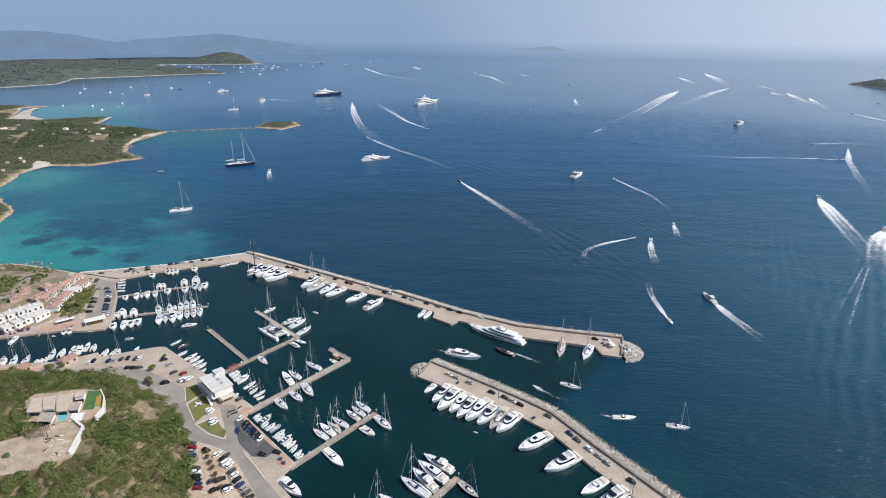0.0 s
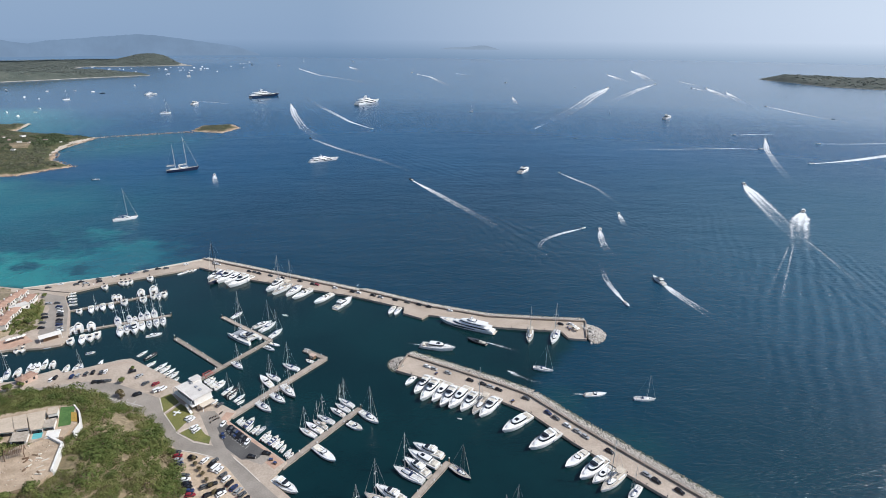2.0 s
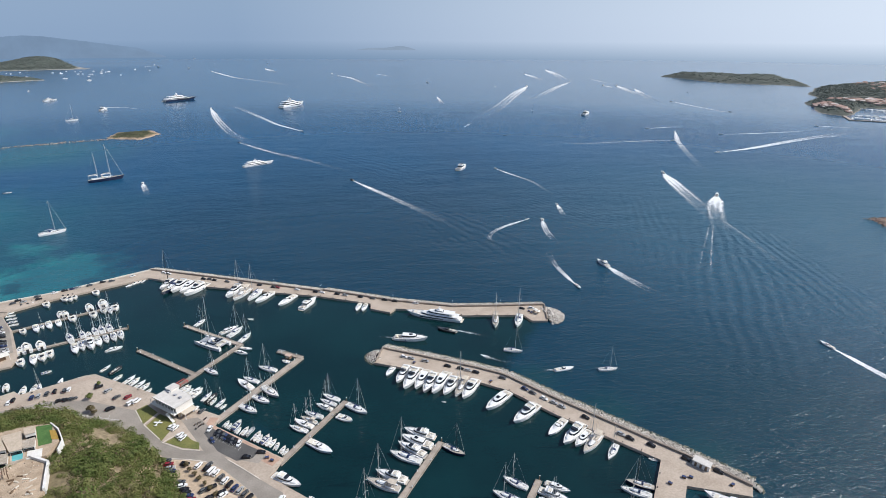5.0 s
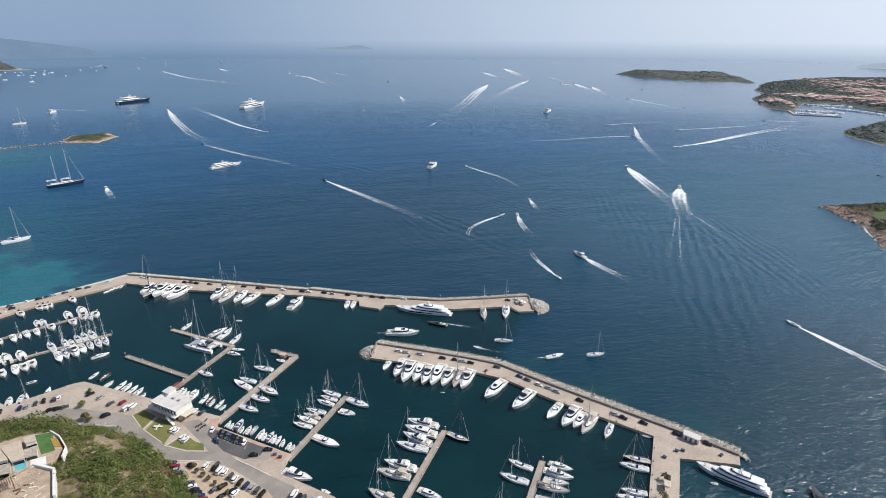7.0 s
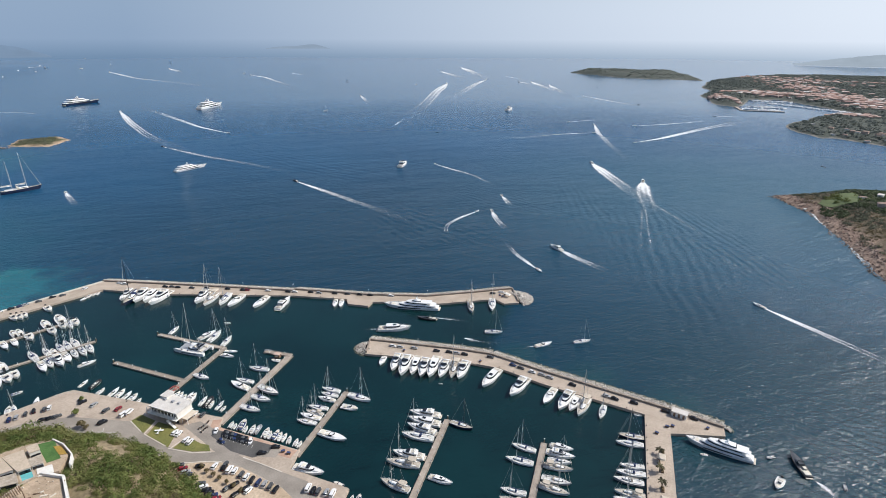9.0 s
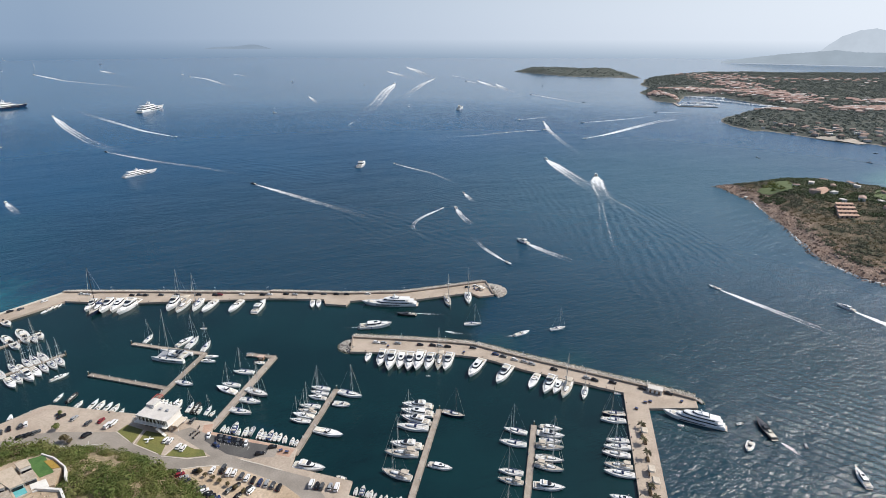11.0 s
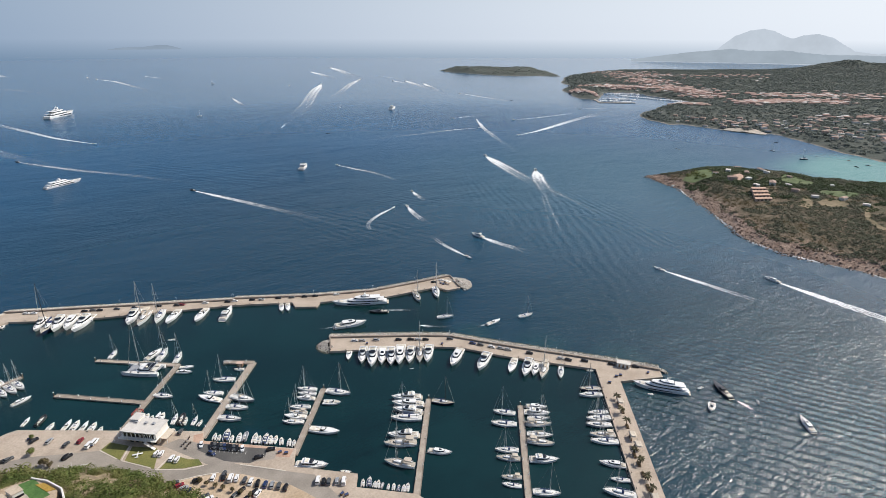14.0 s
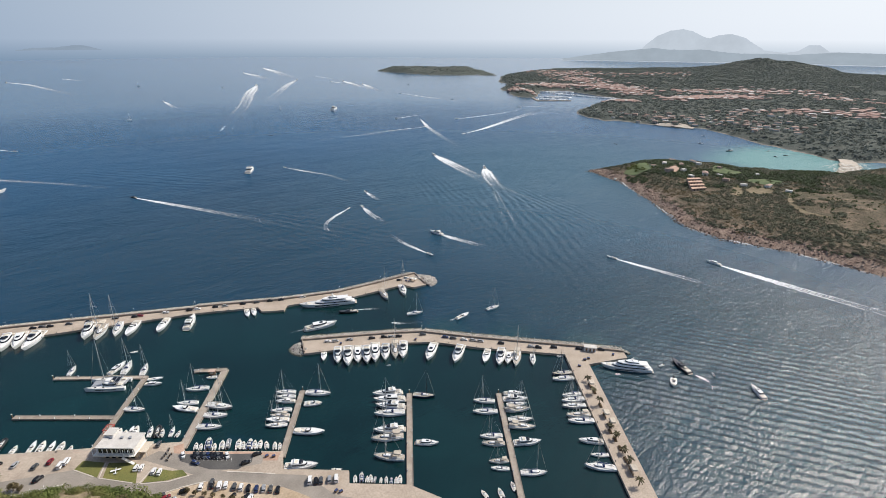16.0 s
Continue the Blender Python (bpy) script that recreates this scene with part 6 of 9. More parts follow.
    part("backstay", tube_bm([(-0.49 * L, 0, fs), (mx - 0.01 * L, 0, z + mh * 0.98)], 0.0017 * L, 3), M_ALU, root)
    return root


def build_motorboat(L, hull_mat, tone):
    B = L * 0.41
    root = empty("motorboat")
    fs, fb = 0.10 * L, 0.15 * L
    part("hull", hull_bm(L, B, fs, fb, 0.05 * L, 0.9, 2.4, lip=0.14), hull_mat, root)
    part("deck", deck_bm(L, B, fs, fb, 0.9, 2.4, 0.12), tone, root)
    part("console", house_bm(-0.08 * L, 0.10 * L, B * 0.2, fs, 0.1 * L, 0.8, 0.05 * L, 0.0), M_GEL, root)
    part("windscreen", house_bm(0.0, 0.11 * L, B * 0.21, fs + 0.07 * L, 0.06 * L, 0.8, 0.05 * L, 0.0, cap=False), M_GLASS, root)
    part("bow_cushion", house_bm(0.16 * L, 0.40 * L, B * 0.26, sheer(0.78, fs, fb) - 0.09, 0.03 * L, 0.45, 0.03, 0.0), M_CUSH, root, "cream bow cushion")
    part("seat", rbox(-0.32 * L, -0.20 * L, -B * 0.28, B * 0.28, fs - 0.1, fs + 0.05 * L, 0.05), M_CUSH, root)
    part("outboard", rbox(-0.56 * L, -0.48 * L, -0.05 * L, 0.05 * L, 0.02 * L, 0.2 * L, 0.03), M_BLACK, root, "black outboard engine")
    return root


def build_dinghy(L, tone):
    """An inflatable: two side tubes that meet at the bow, a hard floor, a console and an outboard."""
    B = L * 0.38
    root = empty("inflatable_boat")
    r = 0.06 * L
    line = [(-0.5 * L, B / 2 - r), (0.15 * L, B / 2 - r), (0.36 * L, B * 0.3), (0.48 * L, 0), (0.36 * L, -B * 0.3), (0.15 * L, -B / 2 + r), (-0.5 * L, -B / 2 + r)]
    part("side_tube", tube_bm([(x, y, 0.085 * L + 0.04 * L * max(x / L, 0)) for x, y in line], r, 8), tone, root, smooth=True)
    bm = bmesh.new()
    slab(bm, [(x, y) for x, y in line], -0.02 * L, 0.055 * L)
    part("floor", bm, M_DECKW, root)
    part("console", house_bm(-0.1 * L, 0.06 * L, B * 0.16, 0.055 * L, 0.13 * L, 0.8, 0.04 * L, 0.0), M_GEL, root)
    part("seat", rbox(-0.3 * L, -0.17 * L, -B * 0.2, B * 0.2, 0.055 * L, 0.14 * L, 0.03), M_CUSH, root)
    part("outboard", rbox(-0.57 * L, -0.49 * L, -0.045 * L, 0.045 * L, 0.0, 0.2 * L, 0.03), M_BLACK, root)
    return root


def build_superyacht(L, hull_mat, tall=False):
    B = L * (0.205 if tall else 0.185)
    root = empty("superyacht")
    fs, fb = (0.058 * L, 0.092 * L) if tall else (0.05 * L, 0.076 * L)
    part("hull", hull_bm(L, B, fs, fb, 0.03 * L, 0.80, 3.5, 0.07, n=24, well=0.5), hull_mat, root)
    part("hull_window", house_bm(-0.22 * L, 0.20 * L, B * 0.497, 0.028 * L, 0.014 * L, 0.93, 0.02 * L, 0.02 * L, 0.0, cap=False), M_GLASS, root, "dark strip of hull windows")
    part("deck", deck_bm(L, B, fs, fb, 0.80, 3.5, 0.3), M_DECKW, root)
    z = fs - 0.25
    decks = [(-0.38, 0.24, 0.43, 0.04), (-0.31, 0.12, 0.37, 0.033), (-0.2, 0.0, 0.25, 0.018)]
    if tall:
        decks = [(-0.38, 0.30, 0.44, 0.05), (-0.34, 0.20, 0.40, 0.045), (-0.25, 0.06, 0.30, 0.03)]
    for i, (a, b, w, h) in enumerate(decks):
        part("deckhouse", house_bm(a * L, b * L, B * w, z, h * L, 0.6, 0.06 * L, 0.03 * L), M_GEL, root)
        part("deckhouse_window", house_bm(a * L, b * L, B * w, z, h * L, 0.6, 0.06 * L, 0.03 * L, k0=0.4, k1=0.82, grow=0.03, cap=False), M_GLASS, root, "dark band of saloon windows")
        z += h * L
        if i < 2:
            part("deck_overhang", house_bm((a - 0.07) * L, (b - 0.03) * L, B * (w + 0.02), z + 0.05, 0.008 * L, 0.6, 0.02 * L, 0.0, 0.05), M_GEL, root)
            part("deck_floor", rbox((a - 0.06) * L, (a + 0.04) * L, -B * w * 0.85, B * w * 0.85, z + 0.06 + 0.008 * L, z + 0.1 + 0.008 * L, 0.02), M_TEAK, root)
            z += 0.012 * L
    part("mast_arch", tube_bm([(-0.13 * L, B * 0.22, z), (-0.10 * L, B * 0.16, z + 0.03 * L), (-0.10 * L, -B * 0.16, z + 0.03 * L), (-0.13 * L, -B * 0.22, z)], 0.008 * L, 6), M_GEL, root)
    for s in (-1, 1):
        bm = bmesh.new()
        bmesh.ops.create_uvsphere(bm, u_segments=10, v_segments=6, radius=0.012 * L, matrix=Matrix.Translation((-0.10 * L, s * B * 0.13, z + 0.038 * L)))
        part("radome", bm, M_GEL, root, smooth=True)
    part("antenna", tube_bm([(-0.11 * L, 0, z + 0.03 * L), (-0.12 * L, 0, z + 0.08 * L)], 0.004 * L, 5, 0.4), M_GEL, root)
    part("swim_platform", rbox(-0.535 * L, -0.495 * L, -B * 0.4, B * 0.4, 0.4, 0.6, 0.04), M_TEAK, root)
    part("aft_deck", house_bm(-0.5 * L, -0.37 * L, B * 0.38, fs - 0.3, 0.02 * L, 0.85, 0.0, 0.03 * L), M_GEL, root)
    part("aft_floor", rbox(-0.47 * L, -0.39 * L, -B * 0.3, B * 0.3, fs + 0.02 * L - 0.32, fs + 0.02 * L - 0.26, 0.02), M_TEAK, root, "teak aft deck")
    for s in (-1, 1):
        part("deck_locker", rbox(0.36 * L, 0.39 * L, s * B * 0.1 - 0.4, s * B * 0.1 + 0.4, sheer(0.87, fs, fb) - 0.4, sheer(0.87, fs, fb) + 0.1, 0.05), M_GREY, root)
        part("side_window", rbox(-0.05 * L, 0.22 * L, s * B * 0.505 - 0.04, s * B * 0.505 + 0.04, 0.026 * L, 0.044 * L, 0.02), M_GLASS, root, "dark hull window")
    part("sun_pad", rbox(0.30 * L, 0.35 * L, -B * 0.2, B * 0.2, sheer(0.77, fs, fb) - 0.3, sheer(0.77, fs, fb) + 0.1, 0.06), M_CUSH, root)
    return root


def build_catamaran(L):
    B = L * 0.5
    root = empty("sailing_catamaran")
    for s in (-1, 1):
        bm = hull_bm(L, L * 0.12, 0.09 * L, 0.11 * L, 0.04 * L, 0.75, 1.8, 0.03, well=0.08)
        bmesh.ops.translate(bm, verts=bm.verts, vec=(0, s * B * 0.38, 0))
        part("hull", bm, M_GEL, root)
        bm = deck_bm(L, L * 0.12, 0.09 * L, 0.11 * L, 0.75, 1.8, 0.04)
        bmesh.ops.translate(bm, verts=bm.verts, vec=(0, s * B * 0.38, 0))
        part("hull_deck", bm, M_DECKW, root)
    part("bridge_deck", rbox(-0.42 * L, 0.12 * L, -B * 0.34, B * 0.34, 0.05 * L, 0.1 * L, 0.08), M_DECKW, root)
    part("trampoline", rbox(0.12 * L, 0.36 * L, -B * 0.30, B * 0.30, 0.085 * L, 0.09 * L, 0.005), M_GREY, root, "grey net between the bows")
    part("saloon", house_bm(-0.26 * L, 0.14 * L, B * 0.36, 0.1 * L, 0.07 * L, 0.7, 0.09 * L, 0.02 * L), M_GEL, root)
    part("saloon_window", house_bm(-0.26 * L, 0.14 * L, B * 0.36, 0.1 * L, 0.07 * L, 0.7, 0.09 * L, 0.02 * L, k0=0.35, k1=0.85, grow=0.03, cap=False), M_GLASS, root, "dark wrap-round saloon windows")
    part("hard_top", rbox(-0.36 * L, -0.10 * L, -B * 0.28, B * 0.28, 0.19 * L, 0.2 * L, 0.05), M_GREY, root)
    for sx in (-0.33, -0.22):
        part("solar_panel", rbox(sx * L, (sx + 0.09) * L, -B * 0.24, B * 0.24, 0.2 * L, 0.205 * L, 0.01), M_GLASS, root, "dark solar panel")
    for s in (-1, 1):
        part("cockpit_bench", rbox(-0.40 * L, -0.28 * L, s * B * 0.24 - B * 0.07, s * B * 0.24 + B * 0.07, 0.1 * L, 0.13 * L, 0.04), M_CUSH, root)
        part("hull_stripe", rbox(-0.3 * L, 0.2 * L, s * (B * 0.38 + L * 0.0605) - 0.02, s * (B * 0.38 + L * 0.0605) + 0.02, 0.05 * L, 0.065 * L, 0.01), M_GLASS, root, "dark hull windows")
        for sx in (0.0, 0.2):
            part("deck_hatch", rbox(sx * L, (sx + 0.04) * L, s * B * 0.38 - 0.02 * L, s * B * 0.38 + 0.02 * L, 0.1 * L, 0.108 * L, 0.01), M_GLASS, root, "dark deck hatch")
    part("dinghy", tube_bm([(-0.47 * L, -B * 0.2, 0.12 * L), (-0.47 * L, B * 0.15, 0.12 * L), (-0.45 * L, B * 0.2, 0.125 * L)], 0.025 * L, 8), M_GREY, root, "grey inflatable tender on its davits")
    part("helm_seat", rbox(-0.2 * L, -0.15 * L, B * 0.14, B * 0.26, 0.2 * L, 0.23 * L, 0.04), M_CUSH, root)
    part("mast", tube_bm([(0.06 * L, 0, 0.16 * L), (0.05 * L, 0, 1.5 * L)], 0.011 * L, 6, 0.7), M_ALU, root)
    part("boom", tube_bm([(0.04 * L, 0, 0.27 * L), (-0.36 * L, 0, 0.28 * L)], 0.012 * L, 6), M_ALU, root)
    part("furled_sail", tube_bm([(0.03 * L, 0, 0.295 * L), (-0.35 * L, 0, 0.30 * L)], 0.02 * L, 6, 0.6), M_CANVS, root)
    part("furled_jib", tube_bm([(0.40 * L, 0, 0.1 * L), (0.08 * L, 0, 1.35 * L)], 0.005 * L, 5, 0.4), M_CUSH, root)
    for s in (-1, 1):
        part("shroud", tube_bm([(-0.02 * L, s * B * 0.42, 0.1 * L), (0.05 * L, 0, 1.3 * L)], 0.0017 * L, 3), M_ALU, root)
    return root


BOAT_KINDS = {
    # code: builder, its own length, label, category
    "M": (lambda: build_motor_yacht(18, M_GEL), 18, "white flybridge motor yacht moored stern-to", "motor yacht"),
    "N": (lambda: build_motor_yacht(16, M_GEL, False), 16, "white hardtop motor yacht moored stern-to", "motor yacht"),
    "G": (lambda: build_motor_yacht(17, M_GREY), 17, "grey-hulled flybridge motor yacht moored stern-to", "motor yacht"),
    "O": (lambda: build_sport_boat(12, M_GEL), 12, "white open sport cruiser with cream cushions", "motorboat"),
    "P": (lambda: build_sport_boat(12, M_BLACK, M_CHAR), 12, "black open sport boat with a charcoal deck", "motorboat"),
    "S": (lambda: build_sail_yacht(13, M_GEL, M_ALU, M_CANVB, M_DECKW), 13, "white sailing yacht with furled sails and blue covers", "sailing yacht"),
    "T": (lambda: build_sail_yacht(14, M_GEL, M_ALU, M_CANVS, M_TEAK, True), 14, "white sailing yacht with teak deck and sand canvas", "sailing yacht"),
    "U": (lambda: build_sail_yacht(15, M_NAVY, M_DARKSPAR, M_CANVB, M_TEAK), 15, "dark-hulled sailing yacht with teak deck", "sailing yacht"),
    "V": (lambda: build_sail_yacht(13, M_GREY, M_ALU, M_CANVS, M_DECKW), 13, "grey-hulled sailing yacht with sand canvas", "sailing yacht"),
    "K": (lambda: build_sail_yacht(34, M_NAVY, M_ALU, M_CUSH, M_TEAK, False, 2), 34, "large two-masted dark-hulled ketch at anchor", "sailing yacht"),
    "R": (lambda: build_motorboat(7, M_GEL, M_DECKW), 7, "small white open motorboat with outboard engine", "motorboat"),
    "Q": (lambda: build_motorboat(7, M_GEL, M_CANVB), 7, "small white motorboat with a blue deck cover", "motorboat"),
    "I": (lambda: build_dinghy(6, M_GREY), 6, "grey inflatable boat with outboard engine", "inflatable boat"),
    "J": (lambda: build_dinghy(9, M_BLACK), 9, "black inflatable boat with outboard engine", "inflatable boat"),
    "Y": (lambda: build_superyacht(40, M_GEL), 40, "long white superyacht with stacked decks", "superyacht"),
    "W": (lambda: build_superyacht(40, M_GEL, True), 40, "tall white superyacht lying alongside the broad pier", "superyacht"),
    "Z": (lambda: build_superyacht(40, M_NAVY), 40, "dark blue superyacht with white upper decks", "superyacht"),
    "C": (lambda: build_catamaran(16), 16, "white sailing catamaran moored alongside the pier", "catamaran"),
}
BOATS = {}


def boat(code, place, group, length=None):
    x, y, heading, L = place
    make, own, label, cat = BOAT_KINDS[code]
    s = (length or L) / own
    m = pose(x, y, 0, 0, 0, heading) @ Matrix.Scale(s, 4)
    if code not in BOATS:
        ob = make()
        tagged(ob, label, cat)
        ob.matrix_basis = Matrix.Identity(4)
        BOATS[code] = ob
        ob["group"] = group
        ob.matrix_basis = m
        return ob
    src = BOATS[code]
    keep = src.matrix_basis.copy()
    src.matrix_basis = Matrix.Identity(4)
    ob = copy_thing(src, Matrix.Identity(4))
    src.matrix_basis = keep
    ob.matrix_basis = m
    ob["group"] = group
    return ob


def fleet(group, rows):
    for row in rows:
        boat(row[0], row[1], group)


fleet("yachts along the outer breakwater", [
    ("M", (-154.2, 409.7, -115, 19.1)), ("U", (-149.9, 402.8, -114, 24.3)), ("M", (-144.2, 403.4, -114, 22.7)), ("N", (-137.7, 400.6, -113, 22.7)), ("M", (-131.3, 394.2, -127, 23.9)),
    ("M", (-102.7, 383.3, -118, 22.6)), ("T", (-96.9, 377.2, -121, 21.4)), ("S", (-87.6, 373.2, -117, 19.4)), ("O", (-80.3, 367.5, -127, 20.7)), ("O", (-64.1, 358.0, -128, 19.6)),
    ("M", (-48.7, 349.4, 53, 19.4)), ("O", (-14.6, 335.0, -111, 12.6)), ("O", (-10.5, 333.2, -111, 12.6)),
    ("T", (73.3, 289.7, -110, 16.6)), ("S", (89.0, 286.8, -119, 18.7)), ("O", (-182.7, 416.7, -129, 7.8)), ("R", (-179.9, 420.1, -101, 6.8)), ("R", (-177.4, 421.6, -101, 5.9)), ("R", (-174.9, 422.6, -101, 5.9))])
boat("Y", (34.3, 308.0, 148.5, 40.0), "superyachts")
boat("W", (116.2, 114.1, 126, 29.5), "superyachts")
fleet("yachts along the inner breakwater", [
    ("O", (-5.7, 250.1, -125, 12.5)), ("M", (0.4, 244.0, -125, 19.0)), ("M", (4.2, 238.6, -125, 22.3)), ("N", (9.7, 236.1, -126, 19.9)), ("G", (13.5, 231.9, -125, 20.8)),
    ("N", (18.8, 230.3, -128, 22.3)), ("M", (23.8, 226.4, -130, 19.3)), ("T", (29.1, 223.4, -129, 17.9)), ("M", (33.3, 220.7, -132, 20.0)), ("N", (44.4, 207.0, -146, 20.8)),
    ("M", (54.7, 193.5, -149, 21.0)), ("O", (65.8, 180.0, -146, 16.4)), ("M", (71.2, 173.2, -146, 20.1)), ("N", (74.1, 169.2, -147, 15.3)), ("T", (76.9, 165.2, -146, 17.8)), ("S", (83.4, 157.8, -140, 12.2)),
    ("I", (16.8, 214.7, 156, 2.5))])
fleet("sailing yachts at the broad pier", [
    ("S", (70.9, 121.9, 146, 11.1)), ("S", (67.4, 118.8, 145, 13.0)), ("V", (63.3, 115.6, 139, 13.2)), ("T", (58.7, 109.8, 139, 12.9)), ("S", (55.6, 106.2, 137, 13.7)),
    ("N", (46.2, 94.6, 130, 12.0)), ("S", (41.0, 86.7, 134, 8.7)), ("S", (34.2, 82.3, 128, 14.3)), ("U", (84.1, 137.4, 143, 12.3)), ("S", (80.1, 133.8, 143, 13.0)), ("R", (99.1, 149.2, 149, 4.2))])
fleet("yachts at the eastern pier", [
    ("S", (32.1, 151.8, 132, 11.9)), ("S", (25.7, 145.3, 137, 13.3)), ("S", (13.9, 130.8, 139, 11.4)), ("T", (10.7, 126.6, 135, 11.4)), ("T", (3.7, 117.2, 139, 9.4)), ("S", (0.6, 113.8, 132, 8.7)),
    ("N", (49.0, 144.7, -44, 11.1)), ("M", (45.5, 140.9, -43, 13.6)), ("S", (42.6, 137.6, -37, 11.0)), ("T", (39.7, 134.5, -39, 13.3)), ("V", (34.3, 128.3, -43, 13.1)), ("T", (30.7, 124.4, -50, 13.4)),
    ("M", (23.3, 115.5, -39, 13.8)), ("S", (9.6, 101.3, -44, 12.2)), ("R", (-15.5, 108.8, 77, 4.7)), ("R", (-10.0, 104.4, 61, 5.5)), ("R", (-3.2, 102.8, 61, 5.3))])
fleet("yachts at the middle pier", [
    ("M", (-1.5, 193.4, 144, 16.0)), ("N", (-4.1, 188.2, 139, 17.0)), ("G", (-7.4, 183.6, 132, 15.8)), ("S", (-11.2, 179.1, 142, 16.3)), ("M", (-19.6, 169.4, 142, 15.3)), ("T", (-23.8, 165.3, 144, 16.1)), ("T", (-31.4, 154.6, 130, 14.6)),
    ("U", (12.0, 177.7, -50, 12.5)), ("N", (-11.8, 149.0, -47, 11.4))])
fleet("yachts at the western pier", [
    ("S", (-41.1, 233.2, 138, 11.1)), ("S", (-42.9, 229.4, 138, 10.4)), ("N", (-45.2, 226.1, 138, 10.2)), ("S", (-50.8, 220.7, 143, 11.2)), ("T", (-53.3, 217.4, 138, 10.1)), ("O", (-55.9, 215.2, 137, 11.9)), ("V", (-58.5, 211.7, 141, 11.2)),
    ("S", (-28.6, 219.7, -49, 14.4)), ("R", (-35.5, 213.8, -42, 9.8)), ("O", (-48.7, 195.7, -47, 15.8)), ("M", (-63.7, 177.9, -40, 15.3)), ("R", (-53.5, 165.1, 129, 4.9))])
fleet("small boats along the south quay", [
    ("R", (-50.4, 154.8, 55, 4.3)), ("Q", (-47.8, 153.6, 53, 5.6)), ("R", (-46.7, 151.0, 46, 3.6)), ("R", (-45.4, 150.1, 51, 4.6)), ("I", (-44.5, 148.3, 41, 3.6)), ("R", (-42.6, 146.2, 48, 3.2)),
    ("R", (-40.8, 144.7, 52, 3.9)), ("Q", (-39.4, 142.9, 47, 3.5)), ("R", (-37.8, 141.4, 47, 3.9)), ("R", (-36.2, 140.7, 49, 4.8))])
fleet("small boats beside the car park", [
    ("R", (-93.3, 225.0, 60, 4.9)), ("R", (-91.8, 223.0, 59, 4.4)), ("Q", (-88.2, 222.4, 61, 8.2)), ("R", (-87.1, 218.4, 59, 4.8)), ("R", (-84.0, 216.9, 59, 6.4)), ("I", (-81.5, 215.6, 57, 6.8)), ("R", (-78.1, 211.6, 59, 7.2)),
    ("R", (-76.9, 209.6, 55, 5.5)), ("Q", (-74.1, 208.3, 53, 7.2)), ("R", (-72.6, 206.3, 55, 6.0)), ("R", (-70.6, 204.7, 52, 5.9)), ("R", (-68.6, 202.0, 67, 5.3)), ("R", (-65.9, 198.9, 60, 5.2)), ("R", (-64.4, 196.8, 62, 4.8))])
fleet("yachts at the bent pier", [
    ("S", (-75.1, 270.1, 146, 12.4)), ("S", (-83.8, 261.0, 141, 11.1)), ("O", (-86.7, 257.4, 127, 14.0)), ("R", (-64.6, 275.5, 146, 6.4)), ("I", (-67.4, 288.5, 148, 5.2)),
    ("V", (-72.5, 246.1, -54, 15.3)), ("S", (-77.1, 240.4, -45, 12.8)), ("S", (-83.2, 233.7, -45, 13.0))])
boat("C", (-109.8, 308.3, 141, 21.9), "catamarans")
fleet("boats at the forked pier", [
    ("S", (-121.0, 338.9, 55, 10.0)), ("N", (-100.9, 323.4, 33, 13.1)), ("S", (-96.7, 319.7, 54, 14.4)), ("S", (-90.0, 310.6, 58, 12.4)), ("O", (-88.4, 296.8, -31, 8.5)), ("N", (-90.9, 292.2, -39, 9.5)), ("S", (-105.8, 274.8, -47, 11.5)), ("R", (-88.4, 336.0, 158, 4.6))])
fleet("small boats beside the harbour office", [
    ("R", (-118.8, 262.5, 49, 6.1)), ("R", (-117.1, 260.8, 55, 6.6)), ("R", (-115.3, 258.2, 57, 5.7)), ("O", (-112.6, 257.7, 54, 8.3)), ("R", (-111.1, 255.9, 55, 8.3)), ("S", (-105.6, 250.9, 58, 8.3)), ("J", (-102.9, 248.7, 61, 8.4)),
    ("R", (-101.9, 245.9, 58, 6.1)), ("S", (-97.8, 243.4, 53, 7.4)), ("R", (-96.3, 239.9, 44, 4.7)), ("O", (-166.4, 294.7, 57, 7.1)), ("J", (-160.1, 290.9, 59, 8.2)), ("R", (-156.8, 282.3, 52, 6.3)), ("O", (-150.1, 278.7, 55, 8.7)), ("R", (-146.7, 275.7, 56, 7.8)), ("O", (-143.5, 272.2, 53, 8.5)), ("R", (-140.2, 268.8, 53, 7.8)), ("R", (-137.4, 264.3, 56, 5.5))])
fleet("boats at the north floating pier", [
    ("R", (-216.7, 375.6, 116, 10.0)), ("R", (-213.7, 375.7, 116, 10.0)), ("R", (-200.6, 382.2, 114, 12.4)), ("R", (-192.9, 385.6, 113, 14.8)), ("R", (-231.3, 355.0, -61, 9.3)), ("O", (-224.4, 357.0, -64, 13.3)), ("S", (-221.9, 359.4, -65, 8.2)), ("O", (-218.0, 360.0, -64, 13.4)),
    ("O", (-212.9, 361.5, -65, 12.4)), ("R", (-205.9, 366.0, -66, 11.5)), ("R", (-194.2, 369.2, -68, 11.6)), ("R", (-189.3, 374.8, -69, 10.7)), ("S", (-184.9, 373.4, -69, 11.7)), ("R", (-182.3, 376.5, -70, 11.8)),
    ("R", (-249.0, 382.0, 11, 6.0)), ("R", (-246.2, 376.9, 11, 6.0)), ("Q", (-243.8, 371.9, 11, 5.9)), ("R", (-241.1, 367.1, 11, 5.8)), ("R", (-251.6, 386.7, 23, 5.8))])
